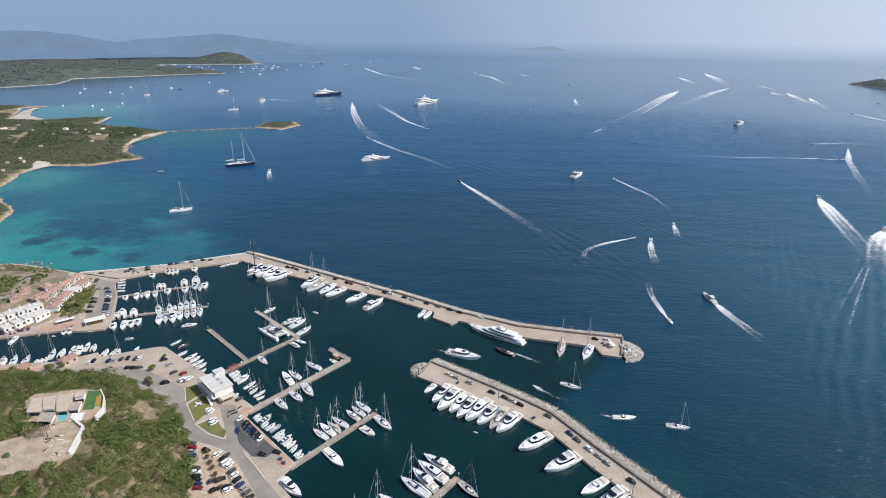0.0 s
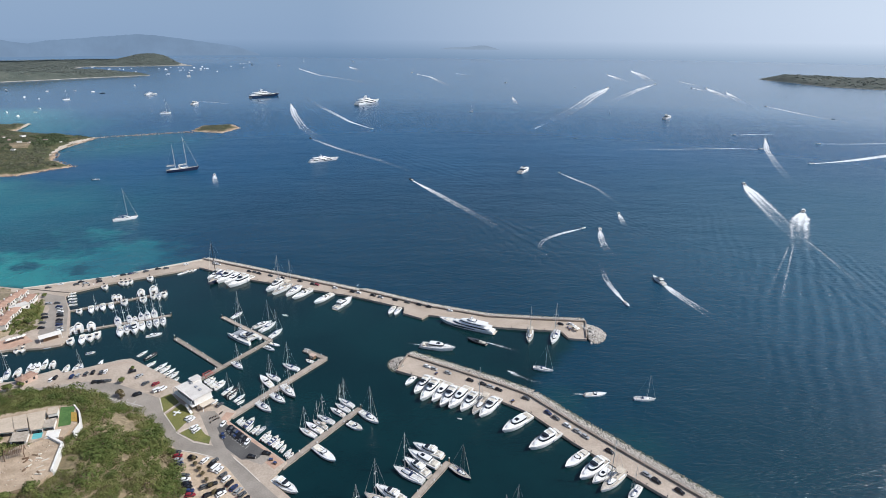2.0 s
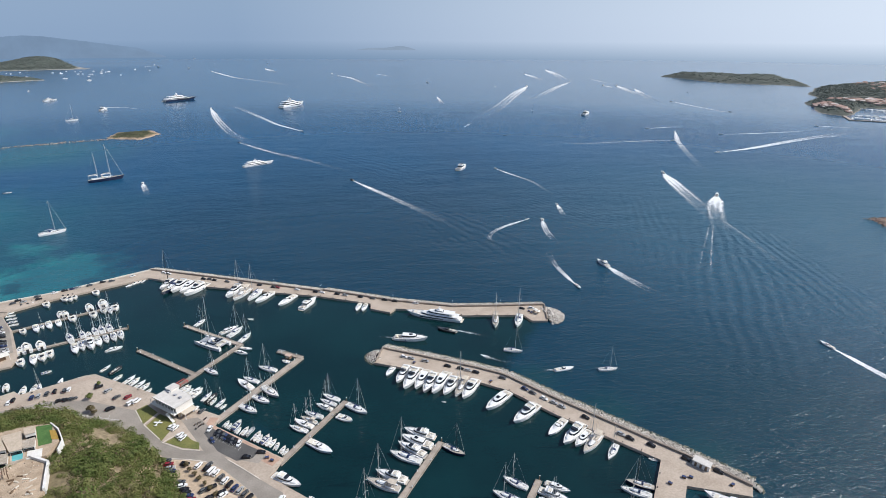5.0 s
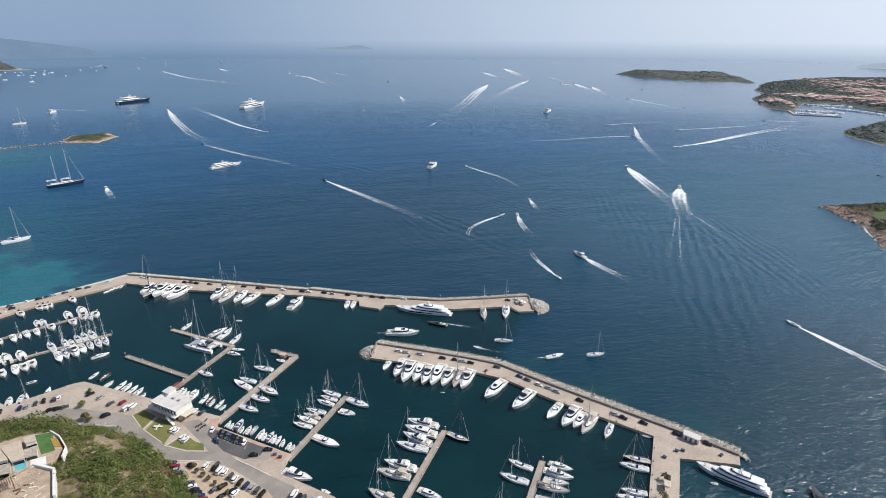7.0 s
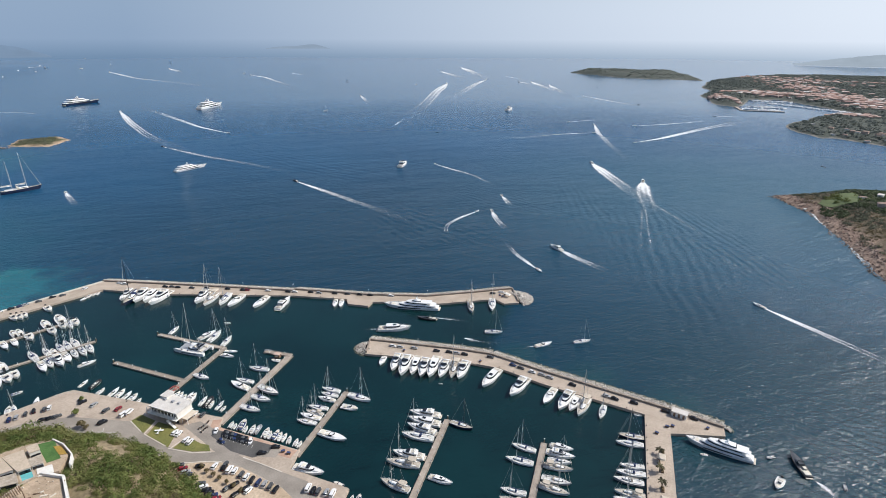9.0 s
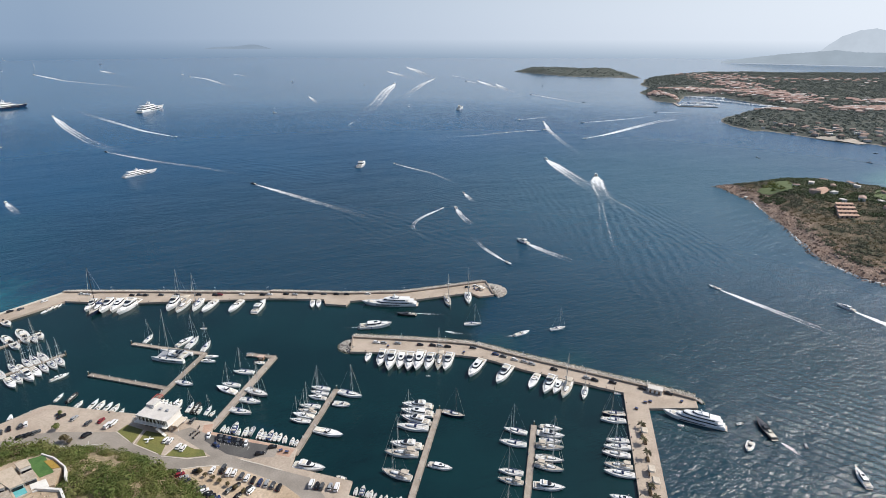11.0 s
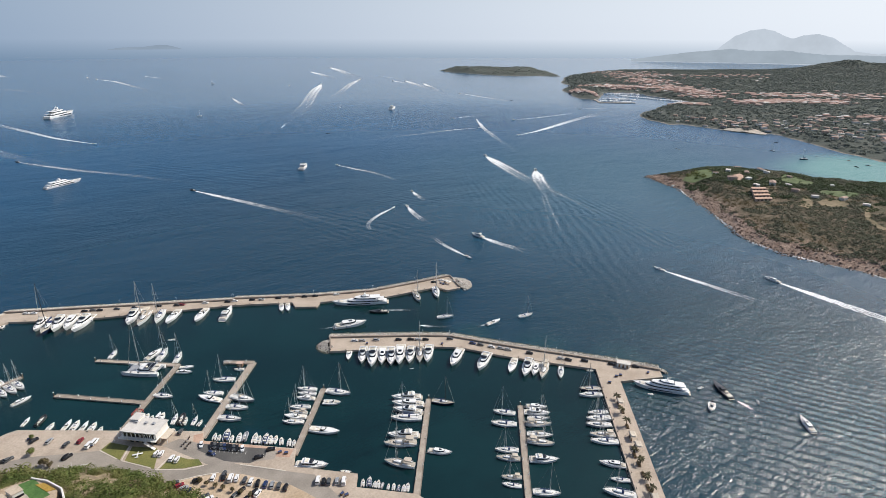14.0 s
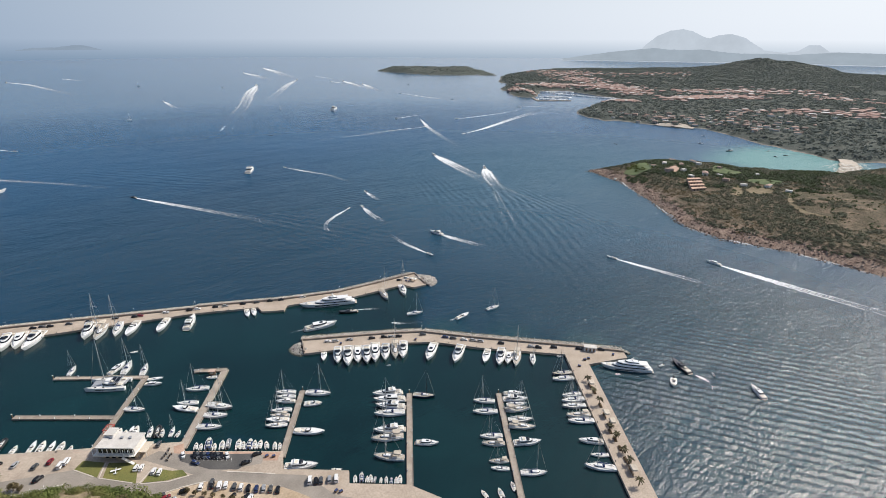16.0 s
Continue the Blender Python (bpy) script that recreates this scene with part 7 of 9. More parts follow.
fleet("boats at the south floating pier", [
    ("R", (-222.7, 328.4, 117, 9.9)), ("R", (-220.3, 331.0, 118, 13.7)), ("R", (-213.3, 332.7, 118, 12.1)), ("S", (-198.9, 338.1, 118, 14.2)), ("S", (-192.4, 340.8, 115, 12.2)), ("R", (-188.7, 340.4, 115, 7.5)), ("S", (-185.9, 343.5, 116, 12.5)), ("S", (-182.3, 344.9, 114, 13.3)), ("S", (-178.5, 346.7, 115, 13.5)),
    ("R", (-216.5, 313.0, -60, 11.1)), ("O", (-210.5, 314.7, -68, 13.7)), ("R", (-206.5, 316.6, -65, 11.7)), ("R", (-203.4, 319.3, -66, 10.9)), ("O", (-190.8, 322.4, -68, 15.1)), ("S", (-187.8, 325.2, -67, 14.5)), ("M", (-183.2, 325.7, -66, 17.3)), ("O", (-179.7, 328.6, -65, 15.0)), ("S", (-175.8, 330.7, -68, 12.2)),
    ("S", (-171.7, 332.0, -68, 13.2)), ("S", (-168.1, 333.7, -69, 13.2)), ("N", (-167.5, 316.6, 20, 9.6))])
fleet("small boats along the breakwater root", [
    ("R", (-231.5, 394.3, -61, 11.1)), ("R", (-222.2, 401.2, -62, 11.3)), ("R", (-219.0, 401.3, -63, 11.3)), ("R", (-216.6, 403.0, -63, 10.1)), ("R", (-203.4, 407.4, -65, 11.4)), ("R", (-248.4, 397.2, -59, 8.9)), ("R", (-244.9, 398.4, -60, 9.0)), ("I", (-241.9, 399.6, -60, 9.0))])
fleet("small craft along the canal quays", [
    ("R", (-237.4, 270.9, 116, 6.5)), ("R", (-235.8, 272.4, 114, 5.9)), ("R", (-234.0, 273.7, 114, 5.9)), ("Q", (-259.4, 274.1, 113, 6.5)), ("R", (-244.7, 271.4, 114, 7.7)), ("M", (-222.3, 284.2, 106, 10.6)), ("R", (-247.8, 301.1, -179, 2.8)), ("J", (-257.2, 301.6, -80, 4.3)), ("R", (-228.6, 307.9, -164, 5.9)), ("R", (-223.0, 310.9, -160, 4.5)), ("R", (107.3, 114.5, 146, 3.4)), ("I", (134.3, 100.6, 167, 4.3))])
fleet("boats in the canal", [
    ("O", (-268.6, 294.5, -76, 11.2)), ("R", (-243.7, 305.8, -74, 8.2)), ("R", (-241.0, 307.0, -71, 9.2)), ("R", (-256.4, 270.6, 106, 8.6)), ("S", (-251.3, 272.2, 114, 12.3)), ("S", (-244.9, 273.5, 105, 10.5)), ("S", (-233.9, 279.9, 109, 11.2)), ("R", (-228.8, 280.9, 105, 9.1)),
    ("O", (-224.5, 284.1, 109, 10.7)), ("O", (-220.5, 284.9, 108, 10.7)), ("O", (-218.4, 288.5, 105, 10.1)), ("R", (-213.7, 287.5, 109, 8.2)), ("R", (-203.3, 281.7, 99, 8.3)), ("R", (-197.9, 281.5, 98, 8.9)), ("S", (-195.8, 282.1, 104, 9.1)), ("O", (-186.6, 284.5, 90, 9.6)),
    ("R", (-180.8, 284.3, 89, 5.1)), ("R", (-177.9, 285.3, 98, 5.8)), ("Q", (-198.0, 298.6, 16, 5.5))])
fleet("boats under way at the harbour mouth", [
    ("P", (38.1, 287.8, 143, 13.7)), ("N", (13.2, 282.5, -20, 21.7)), ("S", (71.6, 252.7, -27, 11.9)), ("O", (93.2, 226.4, -1, 12.2)), ("S", (117.9, 219.7, -10, 11.5)),
    ("P", (141.8, 92.1, 62, 15.9)), ("R", (122.7, 87.9, -157, 8.9)), ("N", (147.7, 51.5, 49, 12.2)), ("I", (147.4, 75.2, 41, 3.6))])
fleet("yachts at anchor in the bay", [
    ("Z", (-382.3, 1851.4, 44, 107.9)), ("Y", (-50, 1630, 56, 112)), ("Y", (-106.2, 845.2, 31, 49.8)), ("K", (-300.2, 793.3, 25, 43.3)), ("S", (-287.1, 568.4, 28, 23.7)),
    ("M", (187.4, 747.6, 52, 32.3)), ("M", (677.7, 1267.3, 40, 40.8)), ("P", (355.0, 1006.3, 157, 8.1)), ("M", (-536.5, 1644.1, 72, 33.0)), ("Y", (-758.4, 1925.5, 64, 49.3)), ("S", (-544.8, 1435.6, 31, 26.6)), ("S", (-945.0, 1779.1, 59, 22.6)), ("I", (-398.5, 749.3, 26, 8.6))])

# ---- cars ----
CAR_PAINT = {
    "white": surf("car_white", (0.72, 0.72, 0.72), (0.78, 0.78, 0.78), 0.5, 0.25, 3, 0.03, 0.0),
    "black": surf("car_black", (0.012, 0.012, 0.014), (0.02, 0.02, 0.022), 0.5, 0.2, 3, 0.1, 0.0),
    "grey": surf("car_grey", (0.10, 0.105, 0.11), (0.13, 0.135, 0.14), 0.5, 0.25, 3, 0.06, 0.0, metal=0.3),
    "silver": surf("car_silver", (0.42, 0.43, 0.44), (0.48, 0.49, 0.50), 0.5, 0.28, 3, 0.05, 0.0, metal=0.4),
    "red": surf("car_red", (0.20, 0.02, 0.03), (0.26, 0.03, 0.04), 0.5, 0.25, 3, 0.06, 0.0),
    "blue": surf("car_blue", (0.02, 0.035, 0.10), (0.03, 0.05, 0.13), 0.5, 0.25, 3, 0.06, 0.0),
}
M_LAMP_R = surf("tail_lamp", (0.30, 0.01, 0.01), (0.36, 0.02, 0.02), 1.0, 0.3, 3, 0.05, 0.0)
M_LAMP_W = surf("head_lamp", (0.70, 0.70, 0.68), (0.76, 0.76, 0.74), 1.0, 0.15, 3, 0.05, 0.0)


def build_car(paint, van=False):
    root = empty("van" if van else "car")
    L, W = (5.1, 1.95) if van else (4.35, 1.78)
    bm = house_bm(-L / 2, L / 2, W / 2, 0.28, 0.62, 0.93, 0.12, 0.08, 0.06)
    part("body", bm, CAR_PAINT[paint], root)
    h = 1.15 if van else 0.62
    a, b = (-L / 2 + 0.05, L / 2 - 0.75) if van else (-L / 2 + 0.25, L / 2 - 1.05)
    part("cabin", house_bm(a, b, W / 2 * 0.93, 0.86, h, 0.95, 0.75 if not van else 0.6, 0.45 if not van else 0.08, 0.2), CAR_PAINT[paint], root)
    part("window", house_bm(a, b, W / 2 * 0.93, 0.86, h, 0.95, 0.75 if not van else 0.6, 0.45 if not van else 0.08, 0.2, k0=0.2 if not van else 0.5, k1=0.85, grow=0.015, cap=False), M_GLASS, root, "dark car glass")
    for sx in (-1, 1):
        for sy in (-1, 1):
            part("wheel", tube_bm([(sx * L * 0.31, sy * (W / 2 - 0.2), 0.32), (sx * L * 0.31, sy * (W / 2 + 0.01), 0.32)], 0.32, 10), M_BLACK, root)
    for sy in (-1, 1):
        part("headlight", rbox(L / 2 - 0.16, L / 2 - 0.02, sy * W * 0.33 - 0.2, sy * W * 0.33 + 0.2, 0.62, 0.76, 0.02), M_LAMP_W, root)
        part("tail_light", rbox(-L / 2 + 0.0, -L / 2 + 0.1, sy * W * 0.36 - 0.14, sy * W * 0.36 + 0.14, 0.66, 0.82, 0.02), M_LAMP_R, root)
    return root


CARS = {}
CAR_WORD = {"white": "white", "black": "black", "grey": "dark grey", "silver": "silver", "red": "dark red", "blue": "dark blue"}


def car(paint, p, heading, z, group, van=False):
    key = (paint, van)
    if key not in CARS:
        CARS[key] = tagged(build_car(paint, van), CAR_WORD[paint] + (" delivery van" if van else " hatchback car") + " parked on the quay side", "van" if van else "car")
        ob = CARS[key]
        ob.matrix_basis = pose(p[0], p[1], z, 0, 0, heading)
    else:
        ob = copy_thing(CARS[key], pose(p[0], p[1], z, 0, 0, heading))
    ob["group"] = group
    return ob


PAINTS = ["black", "grey", "white", "black", "blue", "silver", "grey", "black", "grey", "white", "grey", "silver"]


def car_row(spots, way, z, group, first=0, paints=None):
    for i, p in enumerate(spots):
        car((paints or PAINTS)[(i + first) % len(paints or PAINTS)], p, way + (i * 53 % 7 - 3), z, group)


def between(a, b, n):
    a, b = Vector(a), Vector(b)
    return [tuple(a.lerp(b, i / (n - 1))) for i in range(n)]


ZR = Z_QUAY + 0.03
row_way = heading_of((-92.8, 184.5), (-90.6, 187.9))
car_row([(-98.3, 193.8), (-91.7, 186.2), (-89.8, 183.9), (-87.7, 181.2), (-85.4, 178.4), (-83.1, 176.4), (-81.0, 174.1), (-79.0, 171.5), (-97.7, 195.4)], row_way, ZR, "cars in the dirt car park", 0)
car("black", (-108.2, 198.9), heading_of((-110.3, 199.8), (-106.1, 198.7)), ZR, "cars in the dirt car park")
for p, v in (((-96.1, 191.3), True), ((-94.1, 189.7), False), ((-102.2, 196.3), False)):
    car("white", p, row_way, ZR, "cars in the dirt car park", v)
side_way = heading_of((-117.0, 200.7), (-113.1, 201.0))
car_row([(-116.6, 203.2), (-115.2, 200.5), (-114.1, 197.8), (-113.3, 195.3), (-108.2, 187.7), (-107.2, 185.3), (-106.0, 182.9), (-105.0, 180.9), (-103.6, 178.6), (-102.4, 176.3)], side_way, ZR, "cars in the dirt car park", 3, ["black", "blue", "red", "grey", "red", "silver", "blue", "grey", "white", "black"])
mid_way = heading_of((-91.7, 176.4), (-89.0, 178.3))
car_row([(-94.7, 181.4), (-97.9, 180.5), (-90.6, 177.2), (-89.7, 175.6), (-95.1, 175.5)], mid_way, ZR, "cars in the dirt car park", 0, ["black", "grey", "black", "white", "black"])
lot_way = heading_of((-97.4, 216.3), (-98.0, 214.3))
car_row(between((-96.6, 217.4), (-87.7, 208.4), 9), lot_way, Z_QUAY + 0.042, "cars in the dark car lot", 0, ["black", "grey", "black", "grey", "blue", "black", "black", "grey", "black"])
car("white", (-85.8, 206.7), lot_way, Z_QUAY + 0.042, "cars in the dark car lot")
car("white", (-100.5, 221.2), lot_way, Z_QUAY, "cars in the dark car lot")
car("blue", (-98.3, 212.3), lot_way + 40, Z_QUAY + 0.042, "cars in the dark car lot")
car("black", (-81.6, 196.5), lot_way + 90, Z_QUAY, "cars in the dark car lot")
car("black", (-75.3, 198.0), lot_way + 90, Z_QUAY, "cars in the dark car lot")
g_way = heading_of((-120.1, 226.2), (-117.4, 229.9))
for p in ((-118.9, 227.8), (-117.1, 226.3), (-113.9, 220.1), (-112.2, 217.8)):
    car("white", p, g_way, Z_QUAY, "white cars by the lawn")
q_way = heading_of((-153.4, 258.6), (-150.1, 262.5))
for p, c, v in (((-151.7, 260.5), "grey", 0), ((-157.9, 268.2), "silver", 0), ((-146.0, 259.4), "red", 0), ((-142.9, 253.4), "white", 1), ((-140.6, 254.2), "white", 1), ((-152.7, 250.9), "black", 0), ((-109.8, 239.6), "white", 0), ((-106.2, 236.9), "grey", 0)):
    car(c, p, q_way, Z_QUAY + 0.022, "vehicles on the office quay", bool(v))
e_way = heading_of((-67.2, 165.1), (-65.0, 168.3))
for p, c, v in (((-66.1, 166.7), "white", 1), ((-64.5, 164.5), "black", 0), ((-62.7, 163.1), "grey", 0), ((-59.7, 161.1), "silver", 0), ((-57.2, 159.5), "white", 1)):
    car(c, p, e_way, Z_QUAY + 0.022, "vehicles on the east quay", bool(v))
car_row([(-205.1, 269.5), (-203.8, 271.3), (-195.3, 271.5), (-192.4, 272.1), (-188.8, 273.4), (-185.5, 274.7), (-180.8, 274.1), (-178.8, 274.8)], heading_of((-205.0, 267.8), (-205.5, 272.5)), Z_QUAY, "cars along the canal quay", 2)
car_row([(-179.8, 264.8), (-176.5, 264.8), (-173.6, 264.9), (-163.7, 273.3), (-151.8, 250.5)], heading_of((-180.7, 264.2), (-178.5, 265.4)), ZR, "cars along the canal quay", 0, ["black", "black", "grey", "black", "black"])
car_row([(-252.1, 368.2), (-243.1, 354.1), (-239.9, 347.9), (-234.0, 335.0), (-231.5, 330.1), (-251.6, 351.2), (-243.2, 331.5), (-272.7, 396.0), (-267.0, 401.7)], heading_of((-254.6, 368.2), (-250.1, 369.2)), Z_QUAY, "cars on the north quay", 1)
car_row([(-247.9, 362.3), (-245.9, 358.6), (-241.6, 351.0), (-237.2, 341.6), (-235.6, 338.4), (-229.6, 326.6), (-246.3, 338.6), (-258.0, 368.1), (-248.9, 346.2)], heading_of((-254.6, 368.2), (-250.1, 369.2)), ZR, "cars on the north quay", 4)
ZM = Z_QUAY + 0.2
m1 = heading_of((-232.9, 414.3), (-173.3, 444.0))
car_row([(-253.1, 404.4), (-242.0, 408.2), (-232.5, 412.6), (-226.6, 415.1), (-221.8, 417.0), (-218.8, 418.3), (-211.4, 420.6), (-203.6, 425.0), (-197.4, 425.6), (-184.1, 432.3), (-254.5, 399.8), (-248.3, 401.1), (-239.5, 403.6)], m1, ZM, "cars along the breakwater", 0)
m2 = heading_of((-105.4, 405.5), (-38.8, 366.8))
car_row([(-161.0, 432.9), (-156.9, 430.0), (-128.2, 412.0), (-123.4, 410.0), (-119.4, 407.1), (-84.7, 388.8), (-74.2, 382.1), (-71.0, 380.8), (-56.6, 373.5), (-43.2, 365.5), (-38.5, 363.5), (-109.5, 401.8), (-99.2, 396.2), (-27.7, 357.8), (-22.1, 354.2)], m2, ZM, "cars along the breakwater", 0, ["white", "white", "black", "grey", "black", "black", "black", "red", "white", "black", "white", "grey", "black", "black", "silver"])
m3 = heading_of((-11.4, 348.6), (26.0, 328.2))
car_row([(-11.4, 348.6), (-3.0, 343.9), (5.2, 339.3), (12.0, 335.3), (26.0, 328.2), (97.5, 301.4), (104.3, 300.6)], m3, ZM, "cars along the breakwater", 0, ["black", "grey", "black", "black", "white", "black", "white"])
m4 = heading_of((4.2, 260.8), (37.2, 237.3))
car_row([(4.2, 260.8), (8.0, 257.8), (15.6, 253.0), (27.1, 244.5), (33.6, 240.2), (37.2, 237.3), (41.1, 234.2), (54.1, 225.2)], m4, ZM, "cars along the inner breakwater", 0, ["white", "silver", "silver", "black", "black", "silver", "black", "grey"])
m5 = heading_of((62.3, 212.4), (95.7, 162.8))
car_row([(62.3, 212.4), (65.0, 208.0), (68.9, 201.9), (72.4, 197.3), (75.0, 193.2), (82.6, 182.3), (93.2, 166.6), (95.7, 162.8), (102.8, 156.1), (112.9, 144.1), (121.7, 133.9)], m5, ZM, "cars along the inner breakwater", 0, ["blue", "grey", "white", "silver", "silver", "black", "silver", "black", "black", "black", "black"])


# ---- pier furniture ----
def build_pedestal():
    root = empty("service_pedestal")
    part("post", rbox(-0.18, 0.18, -0.18, 0.18, 0, 1.05, 0.05), M_GEL, root)
    part("cap", rbox(-0.22, 0.22, -0.22, 0.22, 1.05, 1.2, 0.05), M_GREY, root)
    return tagged(root, "white water and power pedestal on the pier", "pedestal", "pier pedestals")


ped = None
for nm, (a, b, w) in PIERS.items():
    a, b = Vector(a), Vector(b)
    n = int((b - a).length / 9)
    d = (b - a).normalized()
    s = Vector((-d.y, d.x)) * (w / 2 - 0.35)
    for i in range(n):
        p = a + d * (4 + 9 * i) + s * (1 if i % 2 else -1)
        m = pose(p.x, p.y, 0.7, 0, 0, math.degrees(math.atan2(d.y, d.x)))
        if ped is None:
            ped = build_pedestal()
            ped.matrix_basis = m
        else:
            copy_thing(ped, m)


def build_pile():
    root = empty("mooring_pile")
    part("shaft", tube_bm([(0, 0, -2), (0, 0, 2.6)], 0.28, 10), M_WOODD, root)
    part("cap", tube_bm([(0, 0, 2.6), (0, 0, 2.75)], 0.32, 10), M_GEL, root)
    return tagged(root, "dark mooring pile with a white cap", "mooring pile", "mooring piles")


pile = None
for nm in ("pier_k_upper", "pier_k_lower", "pier_c", "pier_d", "pier_e", "pier_north", "pier_south"):
    a, b, w = PIERS[nm]
    a, b = Vector(a), Vector(b)
    p = a - (b - a).normalized() * 0.5
    m = pose(p.x, p.y, 0)
    if pile is None:
        pile = build_pile()
        pile.matrix_basis = m
    else:
        copy_thing(pile, m)


def build_bollard():
    root = empty("bollard")
    part("stem", tube_bm([(0, 0, 0), (0, 0, 0.45)], 0.16, 8), M_BLACK, root)
    part("head", tube_bm([(0, 0, 0.45), (0, 0, 0.6)], 0.26, 8), M_BLACK, root)
    return tagged(root, "black iron mooring bollard at the quay edge", "bollard", "quay bollards")


boll = None
for line, z in ((MOLE_IN[2:6], ZM), (MOLE_IN[9:12], ZM), (INNER_IN, ZM), (T_PIER_W, ZM), (T_PIER_E, ZM), (SOUTH_BANK[6:8], Z_QUAY)):
    for p, s, d in along(line, 9.0)[1:]:
        side = 0.6
        m = pose(p.x + s.x * side, p.y + s.y * side, z)
        if boll is None:
            boll = build_bollard()
            boll.matrix_basis = m
        else:
            copy_thing(boll, m)

# ---- holiday village north of the canal ----
def build_house(w, d, h, roof_mat, wall_mat, flat=False, detail=True, name="house"):
    root = empty(name)
    part("wall", rbox(-w / 2, w / 2, -d / 2, d / 2, -1.0, h, 0.05), wall_mat, root)
    if flat:
        part("roof", rbox(-w / 2 - 0.3, w / 2 + 0.3, -d / 2 - 0.3, d / 2 + 0.3, h, h + 0.3, 0.05), roof_mat, root)
    else:
        bm = bmesh.new()
        e, r = 0.45, d * 0.2
        lo = [bm.verts.new(v) for v in ((-w / 2 - e, -d / 2 - e, h), (w / 2 + e, -d / 2 - e, h), (w / 2 + e, d / 2 + e, h), (-w / 2 - e, d / 2 + e, h))]
        hi = [bm.verts.new(v) for v in ((-w / 2 + d * 0.3, 0, h + r), (w / 2 - d * 0.3, 0, h + r))]
        bm.faces.new(lo[::-1])
        bm.faces.new((lo[0], lo[1], hi[1], hi[0]))
        bm.faces.new((lo[1], lo[2], hi[1]))
        bm.faces.new((lo[2], lo[3], hi[0], hi[1]))
        bm.faces.new((lo[3], lo[0], hi[0]))
        part("roof", bm, roof_mat, root, "hipped tiled roof")
    if detail:
        k = max(int(w / 3), 1)
        for i in range(k):
            x = -w / 2 + (i + 0.5) * w / k
            for s in (-1, 1):
                fr = part("window", rbox(x - 0.6, x + 0.6, s * d / 2 - 0.06, s * d / 2 + 0.06, 0.9, 2.3, 0.02), M_WOODD, root)
                part("pane", rbox(x - 0.5, x + 0.5, s * (d / 2 + 0.07) - 0.015, s * (d / 2 + 0.07) + 0.015, 1.0, 2.2, 0.005), M_GLASS, fr)
        part("door", rbox(w / 2 - 0.06, w / 2 + 0.08, -0.5, 0.5, 0.0, 2.1, 0.02), M_WOODD, root)
        part("chimney", rbox(-w * 0.2, -w * 0.2 + 0.7, d * 0.12, d * 0.12 + 0.7, h, h + d * 0.2 + 0.9, 0.03), wall_mat, root)
    return root


HOUSES = {}


def house(key, p, z, way, scale=1.0, group="village houses"):
    make, label = HOUSE_KINDS[key]
    m = pose(p[0], p[1], z, 0, 0, way) @ Matrix.Scale(scale, 4)
    if key not in HOUSES:
        HOUSES[key] = tagged(make(), label, "house")
        ob = HOUSES[key]
        ob.matrix_basis = m
    else:
        src = HOUSES[key]
        kept = src.matrix_basis.copy()
        src.matrix_basis = Matrix.Identity(4)
        ob = copy_thing(src, Matrix.Identity(4))
        src.matrix_basis = kept
        ob.matrix_basis = m
    ob["group"] = group
    return ob


M_TERRA_F = surf("roof_tiles_far", (0.33, 0.235, 0.19), (0.44, 0.32, 0.265), 0.1, 0.9, 1.0, 0.2, 0.0, vary=0.25)
HOUSE_KINDS = {
    "white": (lambda: build_house(9, 6.5, 3.2, M_TERRA, M_WALLW), "white terraced house with terracotta roof"),
    "flat": (lambda: build_house(10, 6, 3.4, M_ROOFG, M_WALLW, True), "white flat-roofed terraced house"),
    "pink": (lambda: build_house(8, 6, 3.0, M_TERRA, M_PINK), "salmon house with terracotta roof"),
    "town_a": (lambda: build_house(16, 10, 6, M_TERRA_F, M_PINK, detail=False), "salmon town house with tiled roof"),
    "town_b": (lambda: build_house(20, 10, 5, M_TERRA_F, M_WALLW, detail=False), "pale town house with tiled roof"),
    "town_c": (lambda: build_house(14, 9, 5, M_ROOFG, M_WALLW, True, False), "white flat-roofed villa among trees"),
}
vw = heading_of((-279.7, 329.1), (-291.3, 393.3))
# the village stands on a low rise
RISE = [(-339.7, 388.8), (-313.4, 396.1), (-288.5, 392.3), (-269.8, 379.9), (-250.4, 338.0), (-258.8, 323.9), (-266.2, 309.9), (-283.6, 303.8), (-420, 300), (-430, 350)]
rgx, rgy = np.meshgrid(np.arange(-450, -230, 4.0), np.arange(285, 440, 4.0))
rsd = signed_distance(rgx, rgy, RISE)
rgz = 0.9 + np.where(rsd > 0, 5.5 * (1 - np.exp(-np.maximum(rsd, 0) / 14)), rsd * 0.3)
rid = np.arange(rgx.size).reshape(rgx.shape)
rq = np.stack([rid[:-1, :-1], rid[:-1, 1:], rid[1:, 1:], rid[1:, :-1]], -1).reshape(-1, 4)
rq = rq[(rgz.ravel()[rq] > 0.6).any(1)]
M_VILLAGE = surf("village_soil", (0.17, 0.145, 0.085), (0.36, 0.285, 0.20), 0.06, 0.95, 0.6, 0.3, 0.4, 0.2)
me = bpy.data.meshes.new("ground_village")
me.from_pydata(np.stack([rgx.ravel(), rgy.ravel(), rgz.ravel()], -1).tolist(), [], rq.tolist())
tagged(link_me("ground_village", me, M_VILLAGE, smooth=True), "sloping village ground of dry soil", "ground", kind="structure")


def rise_z(p):
    s = float(signed_distance(np.array([p[0]]), np.array([p[1]]), RISE)[0])
    return 0.9 + (5.5 * (1 - math.exp(-max(s, 0) / 14)) if s > 0 else 0)


